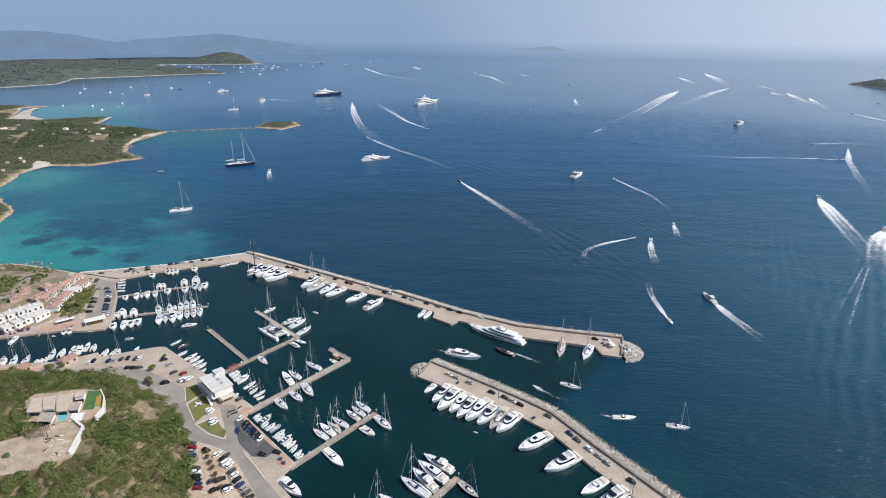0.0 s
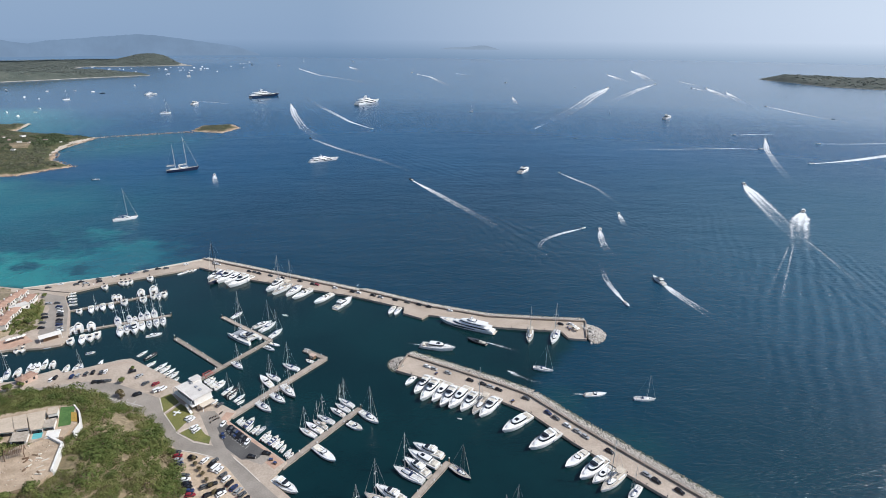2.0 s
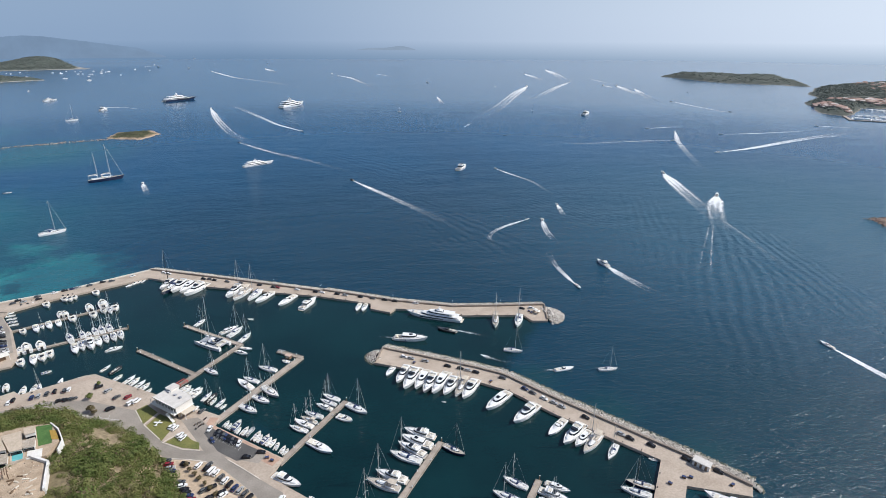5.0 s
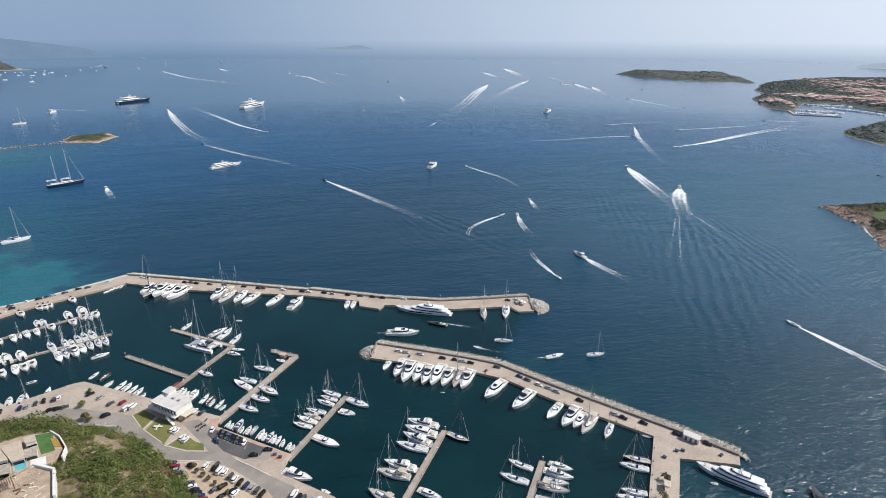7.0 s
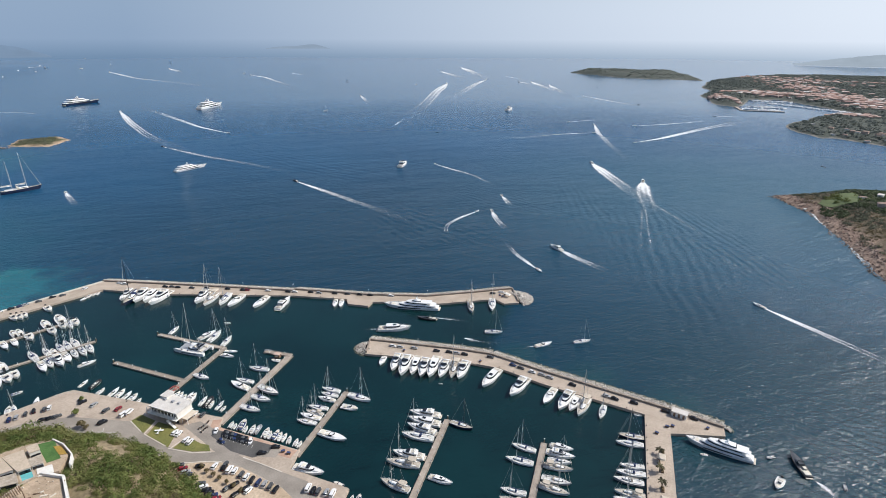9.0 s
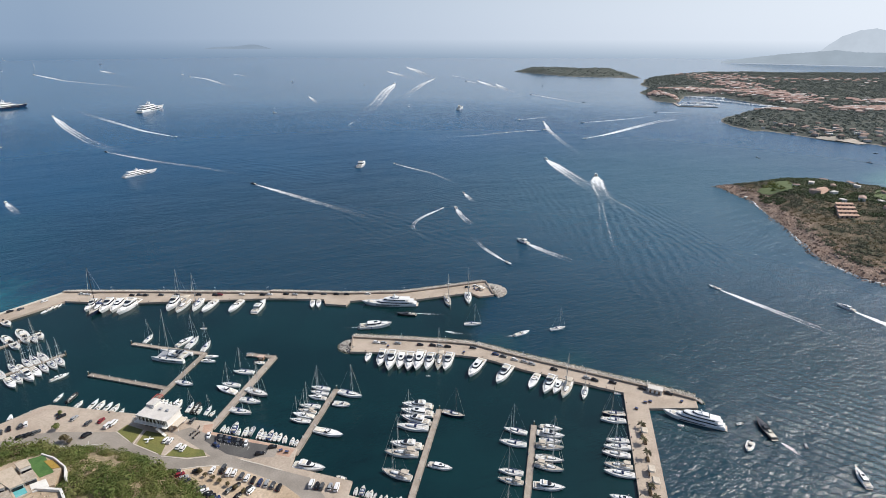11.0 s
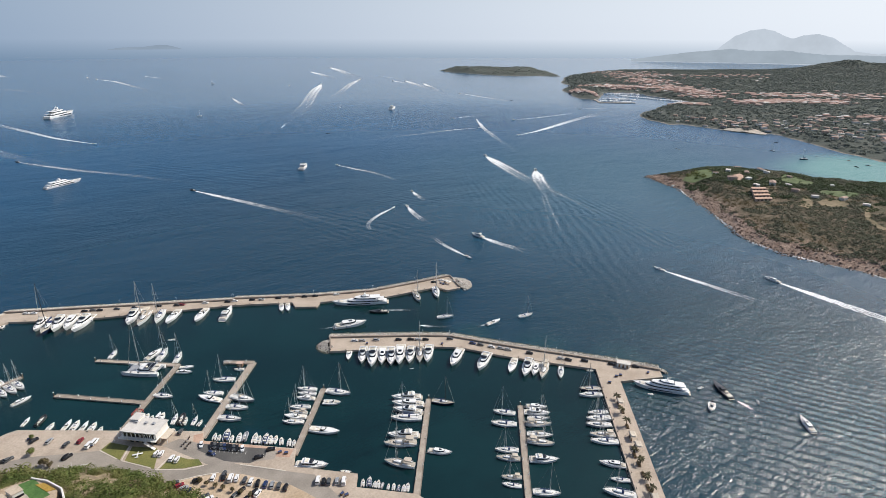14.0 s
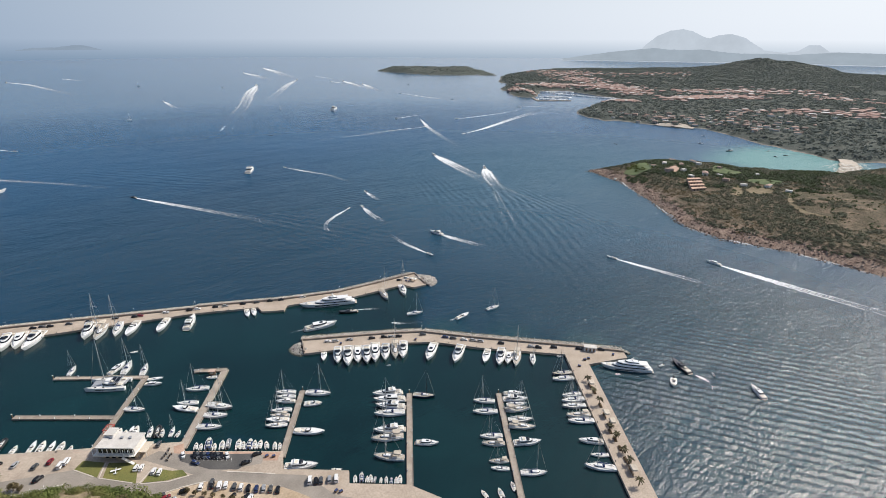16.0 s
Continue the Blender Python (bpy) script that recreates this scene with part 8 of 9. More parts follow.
for i, (k, p, dw) in enumerate((("white", (-282.1, 379.8), 0), ("white", (-281.1, 371.5), 4), ("white", (-280.6, 363.5), -4), ("pink", (-280.5, 355.8), 0), ("white", (-280.0, 348.4), 6), ("pink", (-279.9, 341.2), 0), ("pink", (-283.3, 339.4), 60), ("pink", (-289.3, 358.5), 50),
                                ("white", (-271.9, 371.7), 0), ("white", (-270.7, 363.8), 0), ("flat", (-269.5, 356.1), 0), ("white", (-268.6, 347.7), 0), ("white", (-268.3, 340.6), 0), ("white", (-266.2, 332.0), 0),
                                ("flat", (-288.6, 315.7), 8), ("flat", (-284.9, 319.6), 8), ("flat", (-281.0, 323.7), 8), ("flat", (-277.3, 327.0), 8), ("flat", (-278.8, 307.5), 8), ("flat", (-274.9, 312.1), 8), ("flat", (-271.5, 316.8), 8), ("flat", (-268.5, 320.0), 20), ("pink", (-299.8, 350.9), 30), ("pink", (-298.4, 340.1), 20))):
    house(k, p, rise_z(p), vw + dw + (-48 if k == "flat" else 0))
for p in ((-217.9, 270.5), (-238.0, 260.9)):
    house("pink", p, Z_QUAY - 0.1, vw - 40, 1.0)
pav = empty("quay_pavilion")
part("roof", rbox(-6, 6, -3, 3, 3.0, 3.25, 0.05), M_AWN, pav, "flat white canopy")
part("bar", rbox(-4, 4, -1.2, 1.2, 0, 2.2, 0.05), M_WOODD, pav)
for sx in (-5.7, 5.7):
    for sy in (-2.7, 2.7):
        part("post", rbox(sx - 0.1, sx + 0.1, sy - 0.1, sy + 0.1, 0, 3.0, 0.02), M_GEL, pav)
tagged(oriented(pav, (-229.7, 316.7), Z_QUAY, heading_of((-232.0, 314.4), (-226.5, 318.3))), "open quay pavilion under a flat white canopy", "pavilion")
x, y = inside([(-286.4, 367.4), (-266.7, 374.9), (-245.0, 335.6), (-251.7, 321.7), (-264.7, 328.6)], 520, 81)
rs = np.random.RandomState(82)
r = rs.uniform(0.9, 2.0, len(x))
foliage("garden_shrubs", np.stack([x, y, [rise_z(p) for p in zip(x, y)]], -1), r, 40, 0.25, M_LEAF, "lush green garden shrubs between the houses", "shrubs", 83)
x, y = inside([(-356.7, 399.5), (-313.5, 402.9), (-311.3, 373.8), (-297.2, 337.0), (-308.8, 336.8), (-430, 330)], 900, 84)
r = rs.uniform(0.8, 2.2, len(x))
keepv = fractal(x, y, 18, 12) > 0.45
foliage("scrub", np.stack([x, y, [rise_z(p) for p in zip(x, y)]], -1)[keepv], r[keepv], 36, 0.25, M_LEAF, "green scrub on the village slope", "scrub", 85)
x, y = inside([(-284.6, 305.2), (-275.6, 312.7), (-264.4, 308.5), (-270.8, 301.2), (-280.4, 299.6)], 60, 86)
foliage("bougainvillea", np.stack([x, y, np.full(len(x), 1.6)], -1), rs.uniform(0.8, 1.4, len(x)), 40, 0.25, island_mat("bougainvillea", [(0, (0.08, 0.02, 0.09)), (0.5, (0.16, 0.04, 0.17)), (1, (0.06, 0.08, 0.03))]), "purple bougainvillea beside the canal", "shrubs", 87)


def draped(name, line, w, mat, label, cat):
    """A strip of paving laid over the village rise."""
    pts = [Vector(q) for q in line]
    mid = [pts[0]]
    for a, b in zip(pts, pts[1:]):
        k = max(int((b - a).length / 2), 1)
        mid += [a.lerp(b, (i + 1) / k) for i in range(k)]
    mid = [(mid[max(i - 2, 0)] + mid[max(i - 1, 0)] + p + mid[min(i + 1, len(mid) - 1)] + mid[min(i + 2, len(mid) - 1)]) / 5 for i, p in enumerate(mid)]
    bm = bmesh.new()
    rows = []
    for i, p in enumerate(mid):
        d = (mid[min(i + 1, len(mid) - 1)] - mid[max(i - 1, 0)]).normalized()
        s = Vector((-d.y, d.x)) * w / 2
        rows.append([bm.verts.new((*(p + s * k), rise_z(p + s * k) + dz)) for k, dz in ((-1, -0.6), (-1, 0.35), (0, 0.4), (1, 0.35), (1, -0.6))])
    for a, b in zip(rows, rows[1:]):
        for k in range(4):
            bm.faces.new((a[k + 1], a[k], b[k], b[k + 1]))
    return tagged(link_bm(name, bm, mat), label, cat, kind="structure")


draped("road_village", [(-366.8, 390.8), (-349.4, 391.2), (-337.1, 391.5), (-322.9, 384.2), (-315.6, 372.9), (-310.5, 361.0), (-306.7, 347.1), (-316.6, 338.0)], 5.5, M_ASPH, "worn grey village road", "road")
draped("pavement_village", [(-288.9, 370.3), (-285.4, 357.6), (-288.4, 350.0), (-283.3, 335.9)], 5.0, M_PAVE_R, "terracotta paving between the village houses", "paving")
draped("pavement_village_lower", [(-273.8, 358.8), (-270.8, 346.8), (-273.2, 339.6), (-268.7, 326.1)], 3.5, M_PAVE_R, "terracotta paving between the village houses", "paving")
ground_patch("ground_shore", [(-430, 440), (-400.0, 432.0), (-369.0, 412.0), (-350.0, 412.6), (-321.0, 404.2), (-300.0, 397.5), (-292.0, 384.0), (-330.0, 378.0), (-430.0, 380.0)], M_VILLAGE, "dry soil along the north shore", Z_QUAY + 0.05)
x, y = inside([(-430, 395), (-425, 440), (-400.7, 428), (-368, 411), (-350, 411.5), (-318.0, 403.5), (-298.0, 396.0), (-315.3, 397), (-343.8, 399)], 1000, 92)
r = rs.uniform(0.7, 1.9, len(x))
foliage("scrub", np.stack([x, y, [max(rise_z(p), Z_QUAY) for p in zip(x, y)]], -1), r, 40, 0.2, M_LEAF, "green coastal scrub along the north shore", "scrub", 93)
x, y = inside([(-278.8, 354.3), (-276.3, 365.9), (-270.3, 372.2), (-263.0, 374.4), (-260.5, 354.9), (-246.5, 332.3), (-254.6, 325.6)], 200, 94)
r = rs.uniform(0.9, 2.4, len(x))
foliage("garden_shrubs", np.stack([x, y, [rise_z(p) + 0.5 for p in zip(x, y)]], -1), r, 50, 0.2, M_LEAF, "lush dark green trees below the village", "shrubs", 95)
ground_patch("ground_allotment", [(-263.0, 358.4), (-263.5, 366.0), (-259.3, 366.1), (-251.2, 345.8), (-255.2, 345.8)], M_LAWN, "small green lawn beside the quay street", Z_QUAY + 0.06, "lawn")
x, y = inside([(-360.0, 382.2), (-330.7, 384.0), (-320.5, 374.8), (-313.3, 351.5), (-330.6, 345.6)], 420, 88)
r = rs.uniform(0.9, 2.2, len(x))
foliage("scrub", np.stack([x, y, [rise_z(p) for p in zip(x, y)]], -1), r, 40, 0.2, M_LEAF, "green scrub inside the bend of the village road", "scrub", 89)
x, y = inside([(-319.0, 381.1), (-318.2, 388.7), (-310.8, 392.2), (-306.4, 379.3), (-300.9, 359.3)], 150, 90)
r = rs.uniform(0.7, 1.6, len(x))
foliage("garden_shrubs", np.stack([x, y, [rise_z(p) for p in zip(x, y)]], -1), r, 40, 0.2, M_LEAF, "green garden shrubs above the village", "shrubs", 91)

# ---- town across the bay ----
outl, mt, st, kw = LANDS["town_hills"]
rs = np.random.RandomState(91)
cand = []
for (a, b, n, spread) in TOWN_LINES:
    a, b = Vector(a), Vector(b)
    for i in range(int(n * 6.5)):
        p = a.lerp(b, rs.rand()) + Vector((rs.normal(), rs.normal())) * spread * 0.6
        cand.append((p.x, p.y))
cx, cy = np.array([c[0] for c in cand]), np.array([c[1] for c in cand])
cz, csd = land_height(cx, cy, outl, **kw)
order = np.argsort(np.hypot(cx, cy))
wall_v, wall_f, roof_v, roof_f = [], [], [], []
built = 0
for i in order:
    if csd[i] <= 8 or cz[i] <= 1:
        continue
    a, k = math.radians(120) + rs.normal() * 0.5, rs.uniform(0.6, 1.05)
    near = 0.68 if built < 130 else 1.0
    built += 1
    if built <= 130:
        house(("town_a", "town_b", "town_a", "town_b", "town_c")[built % 5], (cx[i], cy[i]), cz[i], math.degrees(a), k * near, "town houses across the bay")
        continue
    w, d, h = 8.5 * k, 4.6 * k, rs.uniform(2.4, 4.4) * k
    put = lambda x, y, z: (cx[i] + x * math.cos(a) - y * math.sin(a), cy[i] + x * math.sin(a) + y * math.cos(a), cz[i] + z)
    o = len(wall_v)
    wall_v += [put(sx * w, sy * d, z) for z in (-2, h) for sx, sy in ((-1, -1), (1, -1), (1, 1), (-1, 1))]
    wall_f += [(o + q, o + (q + 1) % 4, o + 4 + (q + 1) % 4, o + 4 + q) for q in range(4)]
    o = len(roof_v)
    roof_v += [put(sx * (w + 0.4), sy * (d + 0.4), h) for sx, sy in ((-1, -1), (1, -1), (1, 1), (-1, 1))] + [put(-w * 0.6, 0, h + d * 0.4), put(w * 0.6, 0, h + d * 0.4)]
    roof_f += [(o, o + 1, o + 5, o + 4), (o + 1, o + 2, o + 5), (o + 2, o + 3, o + 4, o + 5), (o + 3, o, o + 4), (o + 3, o + 2, o + 1, o)]
for nm, v, f, mt2, lb in (("town_walls", wall_v, wall_f, M_PINK, "salmon and cream house walls of the far town"), ("town_roofs", roof_v, roof_f, island_mat("roof_tiles_town", [(0.0, (0.36, 0.235, 0.195)), (0.5, (0.46, 0.315, 0.265)), (0.8, (0.52, 0.41, 0.36)), (0.9, (0.62, 0.57, 0.53)), (1.0, (0.70, 0.68, 0.65))], 0.9, 0.5), "terracotta roofs of the far town")):
    me = bpy.data.meshes.new(nm)
    me.from_pydata(v, [], f)
    tagged(link_me(nm, me, mt2), lb, "houses", kind="stuff")
# moored craft of the town harbour, too small to tell apart
def crowd(name, pa, pb, n, spread, size, label, seed):
    rs = np.random.RandomState(seed)
    pa, pb = Vector(pa), Vector(pb)
    vs, fs = [], []
    for i in range(n):
        p = pa.lerp(pb, rs.rand()) + Vector((rs.normal() * spread, rs.normal() * spread * 1.5))
        l, w, a = rs.uniform(*size), rs.uniform(0.2, 0.28) * size[1], rs.uniform(0, 6.28)
        o = len(vs)
        for dx, dy, z in ((-l, -w, -0.3), (l * 0.4, -w, -0.3), (l, 0, -0.3), (l * 0.4, w, -0.3), (-l, w, -0.3), (-l * 0.8, -w * 0.7, 2.2), (l * 0.3, -w * 0.7, 2.2), (l * 0.8, 0, 2.0), (l * 0.3, w * 0.7, 2.2), (-l * 0.8, w * 0.7, 2.2)):
            vs.append((p.x + dx * math.cos(a) - dy * math.sin(a), p.y + dx * math.sin(a) + dy * math.cos(a), z))
        fs += [tuple(o + k for k in (5, 6, 7, 8, 9))] + [(o + k, o + (k + 1) % 5, o + 5 + (k + 1) % 5, o + 5 + k) for k in range(5)]
    me = bpy.data.meshes.new(name)
    me.from_pydata(vs, [], fs)
    tagged(link_me(name, me, M_GEL), label, "boats", kind="stuff")


crowd("moored_craft", (1493.3, 1176.9), (1561.2, 1099.6), 60, 6, (5, 10), "row of white craft in the town harbour", 71)
crowd("moored_craft", (1471.9, 1103.5), (1472.9, 881.3), 150, 6, (5, 10), "row of white craft in the town harbour", 171)
crowd("moored_craft", (1345.8, 1079.1), (1402.2, 1000.3), 70, 6, (5, 10), "row of white craft in the town harbour", 271)
crowd("moored_craft", (1293.4, 1044.4), (1338.1, 973.6), 50, 6, (5, 10), "row of white craft in the town harbour", 371)
bm = bmesh.new()
for a, b in (((1303.8, 1081.8), (1251.9, 1021.5)), ((1249.1, 1022.7), (1327.2, 952.9))):
    slab(bm, strip(a, b, 7), -2, 1.6)
tagged(link_bm("mole_town", bm, M_CONC), "low concrete breakwater of the town harbour", "breakwater", kind="structure")
crowd("moored_craft", (-1208.4, 1885.5), (-830.7, 1846.0), 5, 60, (3.5, 6), "scattered white craft at anchor off the far cape", 72)
crowd("moored_craft", (-1577.3, 3484.8), (-920.2, 3478.8), 34, 200, (4, 11), "scattered white craft far off beyond the cape", 73)
crowd("moored_craft", (-1073.8, 1453.0), (-904.3, 1518.7), 5, 40, (3, 6), "scattered white craft in the far bay", 74)

# villas on the headland and the west cape
outl, mt, st, kw = LANDS["headland"]
for i, (p, s) in enumerate((((604.1, 320.7), 1.1), ((656.5, 301.4), 1.0), ((642.2, 287.9), 0.9), ((563.2, 295.3), 1.2), ((578.9, 282.8), 1.0), ((583.5, 255.7), 1.2), ((560.8, 264.2), 0.9), ((566.9, 223.5), 0.9), ((556.7, 199.0), 0.9), ((572.0, 176.2), 0.9), ((621.3, 204.1), 0.7),
                            ((633.6, 256.3), 0.7), ((557.5, 150.6), 0.9), ((581.5, 326.0), 0.7), ((526.9, 352.0), 0.5), ((612, 300), 0.9), ((590, 240), 0.8), ((650, 330), 0.8))):
    z, _ = land_height(np.array([p[0]]), np.array([p[1]]), outl, **kw)
    house(("town_c", "town_b", "town_c", "town_a")[i % 4], p, float(z[0]) + 0.5, 20 + i * 37, 0.55 * s, "villas on the headland")
# stepped hotel on the slope of the headland
hotel = empty("terraced_hotel")
ha, hb = Vector(HOTEL[0]), Vector(HOTEL[1])
hc, hd = Vector(HOTEL[3]), Vector(HOTEL[2])
hz = float(land_height(np.array([527.0]), np.array([244.0]), outl, **kw)[0][0])
for k in range(4):
    u0, u1 = k * 0.25 + 0.02, k * 0.25 + 0.21
    top = hz + 6.4 - k * 1.5
    plan = [tuple(ha.lerp(hc, u0)), tuple(hb.lerp(hd, u0)), tuple(hb.lerp(hd, u1)), tuple(ha.lerp(hc, u1))]
    bm = bmesh.new()
    slab(bm, plan, hz - 4, top)
    part("storey", bm, M_PINK, hotel)
    mid = (Vector(plan[0]) + Vector(plan[2])) / 2
    bm = bmesh.new()
    slab(bm, [tuple(mid + (Vector(q) - mid) * 1.06) for q in plan], top, top + 0.35)
    part("roof", bm, M_PAVE_R, hotel, "flat terracotta terrace roof")
    a, b = Vector(plan[3]), Vector(plan[2])
    d = (b - a).normalized()
    for j in range(4):
        q = a.lerp(b, 0.15 + 0.235 * j) + Vector((d.y, -d.x)) * 0.05
        bm = bmesh.new()
        slab(bm, strip(q - d * 0.9, q + d * 0.9, 0.2), top - 2.4, top - 0.5)
        part("window", bm, M_GLASS, hotel)
tagged(hotel, "stepped salmon hotel with flat brown roofs among scrub", "hotel")
outl, mt, st, kw = LANDS["west_cape"]
for i, (p, k) in enumerate((((-837.5, 1078.5), 0.8), ((-810.6, 1006.2), 0.9), ((-788.2, 1001.2), 0.6), ((-686.5, 959.5), 0.5), ((-700.3, 1012.9), 1.1), ((-664.3, 984.2), 0.7), ((-654.1, 1048.4), 0.9), ((-650.5, 1003.3), 0.6), ((-621.4, 980.7), 0.8), ((-603.4, 975.9), 0.6), ((-589, 908), 0.7),
                            ((-646.9, 867.9), 0.6), ((-746.0, 991.4), 0.5), ((-598.5, 1012.7), 0.6), ((-575.0, 1014.7), 0.5), ((-605.3, 768.9), 0.8), ((-615.2, 779.7), 0.5), ((-606.4, 732.6), 0.6), ((-620.0, 760.5), 0.5), ((-804.7, 1110.2), 0.5), ((-721.4, 903.3), 0.5), ((-676, 1030), 0.5), ((-725, 1070), 0.5))):
    z, sd = land_height(np.array([p[0]]), np.array([p[1]]), outl, **kw)
    if sd[0] > 6:
        house(("town_c", "town_b", "town_c", "town_a")[i % 4], p, float(z[0]) + 0.3, (i * 71) % 180, 0.62 * k, "villas on the west cape")

outl, mt, st, kw = LANDS["headland"]


def drape(name, plan, mat, label, cat, lift=0.5, step=6.0, land="headland", inset=0.0):
    """A surface laid over the land inside a plan outline."""
    xs, ys = [p[0] for p in plan], [p[1] for p in plan]
    gx, gy = np.meshgrid(np.arange(min(xs), max(xs), step), np.arange(min(ys), max(ys), step))
    z, _ = land_height(gx, gy, LANDS[land][0], **LANDS[land][3])
    z = np.maximum(z, 0.3) + lift
    ok = (signed_distance(gx, gy, plan) + (fractal(gx, gy, 14, 33) - 0.5) * 7).ravel() > inset
    ii = np.arange(gx.size).reshape(gx.shape)
    q = np.stack([ii[:-1, :-1], ii[:-1, 1:], ii[1:, 1:], ii[1:, :-1]], -1).reshape(-1, 4)
    q = q[ok[q].all(1)]
    me = bpy.data.meshes.new(name)
    me.from_pydata(np.stack([gx.ravel(), gy.ravel(), z.ravel()], -1).tolist(), [], q.tolist())
    return tagged(link_me(name, me, mat, smooth=True), label, cat, kind="structure")


M_BEACH = surf("beach_sand", (0.42, 0.37, 0.31), (0.54, 0.475, 0.40), 0.02, 0.95, 0.3, 0.12, 0.1)
M_FAIRWAY = surf("bright_lawn", (0.085, 0.12, 0.05), (0.13, 0.16, 0.072), 0.06, 0.95, 0.3, 0.2, 0.1)
outl, mt, st, kw = LANDS["headland"]
x, y = inside([(571.3, 368.8), (621.2, 366.5), (663.4, 342.1), (680.4, 227.1), (715.5, 133.2), (721.5, 80.6), (640, 40), (590, 110), (548, 190), (515, 262), (512, 322)], 11000, 101)
z, sd = land_height(x, y, outl, **kw)
ok = (sd > 3) & (fractal(x, y, 40, 102) > 0.42)
for plan in CLEARINGS["headland"]:
    ok &= signed_distance(x, y, plan) < 0.5
r = np.random.RandomState(103).uniform(1.2, 3.4, len(x))
foliage("garden_trees", np.stack([x, y, z + 0.3], -1)[ok], r[ok], 12, 0.33, M_LEAF_G, "green watered gardens and pines of the headland", "trees", 104)
for plan in HEAD_LAWNS:
    drape("ground_fairway", plan, M_FAIRWAY, "bright mown lawn on the headland", "lawn", 0.6, 2.0)
x, y = inside(HEAD_LAWNS[0], 260, 121, 1.0)
clump = fractal(x, y, 16, 122) > 0.56
x, y = x[clump], y[clump]
z, sd = land_height(x, y, outl, **kw)
foliage("garden_trees", np.stack([x, y, z + 0.8], -1), np.random.RandomState(123).uniform(1.4, 3.0, len(x)), 16, 0.32, M_LEAF, "green tree clumps on the headland lawn", "trees", 124)
for plan in HEAD_RED_YARDS:
    drape("ground_courtyard", plan, M_PAVE_R, "terracotta courtyard between the headland villas", "yard", 0.6, 2.0)
for plan in HEAD_YARDS[:3]:
    drape("ground_yard", plan, M_HILL, "bare sandy yard on the headland", "yard", 0.5, 1.5)
for plan in CAPE_YARDS:
    drape("ground_yard", plan, M_HILL, "bare sandy field on the west cape", "field", 0.6, 3.0, "west_cape")
for k, plan in enumerate(CAPE_FIELDS):
    x, y = inside(plan, 1500, 111 + k, 1.0)
    z, sd = land_height(x, y, LANDS["west_cape"][0], **LANDS["west_cape"][3])
    ok = (sd > 8) & (fractal(x, y, 26, 113) > 0.4)
    r = np.random.RandomState(114).uniform(1.6, 3.8, len(x))
    foliage("garden_trees", np.stack([x, y, z + 0.3], -1)[ok], r[ok], 12, 0.33, M_LEAF_G, "watered green gardens and pines of the west cape", "trees", 115)
x, y = inside([(-840, 1060), (-800, 970), (-740, 900), (-680, 840), (-600, 900), (-575, 970), (-590, 1060), (-680, 1060), (-760, 1100)], 3200, 151, 2.0)
z, sd = land_height(x, y, LANDS["west_cape"][0], **LANDS["west_cape"][3])
ok = (sd > 12) & (fractal(x, y, 40, 152) > 0.5)
for plan in CAPE_YARDS:
    ok &= signed_distance(x, y, plan) < 0.5
r = np.random.RandomState(153).uniform(1.5, 3.6, len(x))
foliage("garden_trees", np.stack([x, y, z + 0.6], -1)[ok], r[ok], 14, 0.32, M_LEAF_G, "dark green pines between the villas of the west cape", "trees", 154)
for plan in CAPE_BEACHES:
    drape("ground_beach", plan, M_BEACH, "pale sandy beach of the west cape", "beach", 0.7, 2.0, "west_cape", 4.5)
drape("ground_beach", [(741.7, 150.6), (828.5, 153.3), (900.9, 172.0), (935.0, 163.5), (856.2, 126.8), (771.1, 131.4)], M_BEACH, "pale sandy beach at the head of the bay", "beach", 1.6, 2.5)
for k, plan in enumerate(HEAD_YARDS[:3] + (HEAD_SOIL, HEAD_LAWNS[1], HEAD_LAWNS[2])):
    x, y = inside(plan, 420 if k == 3 else 150, 131 + k, 0.5)
    ok = fractal(x, y, 12, 132) > 0.5
    x, y = x[ok], y[ok]
    z, sd = land_height(x, y, outl, **kw)
    foliage("scrub", np.stack([x, y, z + 0.5], -1), np.random.RandomState(133 + k).uniform(0.8, 2.2, len(x)), 14, 0.3, M_LEAF_G, "green bushes dotted over open ground on the headland", "bushes", 134 + k)
drape("ground_beach", [(1056, 540), (1072, 500), (1064, 462), (1048, 462), (1038, 505), (1036, 545)], M_BEACH, "small pale beach under the town slope", "beach", 0.8, 3.0, "town_hills")
drape("ground_track", HEAD_YARDS[3], M_HILL, "bare sandy track on the headland", "track", 0.6, 1.2)
rs = np.random.RandomState(97)
us, uf = [], []
ba, bb = Vector((803.9, 146.8)), Vector((862.1, 142.0))
for i in range(90):
    p = ba.lerp(bb, rs.rand()) + Vector((rs.normal(), rs.normal())) * 12
    z = max(float(land_height(np.array([p.x]), np.array([p.y]), outl, **kw)[0][0]), 0.3) + 1.6
    o = len(us)
    us.append((p.x, p.y, z + 2.6))
    us += [(p.x + 1.6 * math.cos(k * math.tau / 8), p.y + 1.6 * math.sin(k * math.tau / 8), z + 2.0) for k in range(8)]
    uf += [(o, o + 1 + k, o + 1 + (k + 1) % 8) for k in range(8)]
    us += [(p.x - 0.05, p.y, z), (p.x + 0.05, p.y, z), (p.x, p.y + 0.05, z + 2.5)]
    uf.append((o + 9, o + 10, o + 11))
me = bpy.data.meshes.new("beach_umbrellas")
me.from_pydata(us, [], uf)
tagged(link_me("beach_umbrellas", me, M_AWN), "crowd of pale beach umbrellas on the sand", "umbrellas", kind="stuff")

# ---- hazy distance: far ridges beyond the bay ----
EYE0 = (-75.0, -12.0, 182.0)


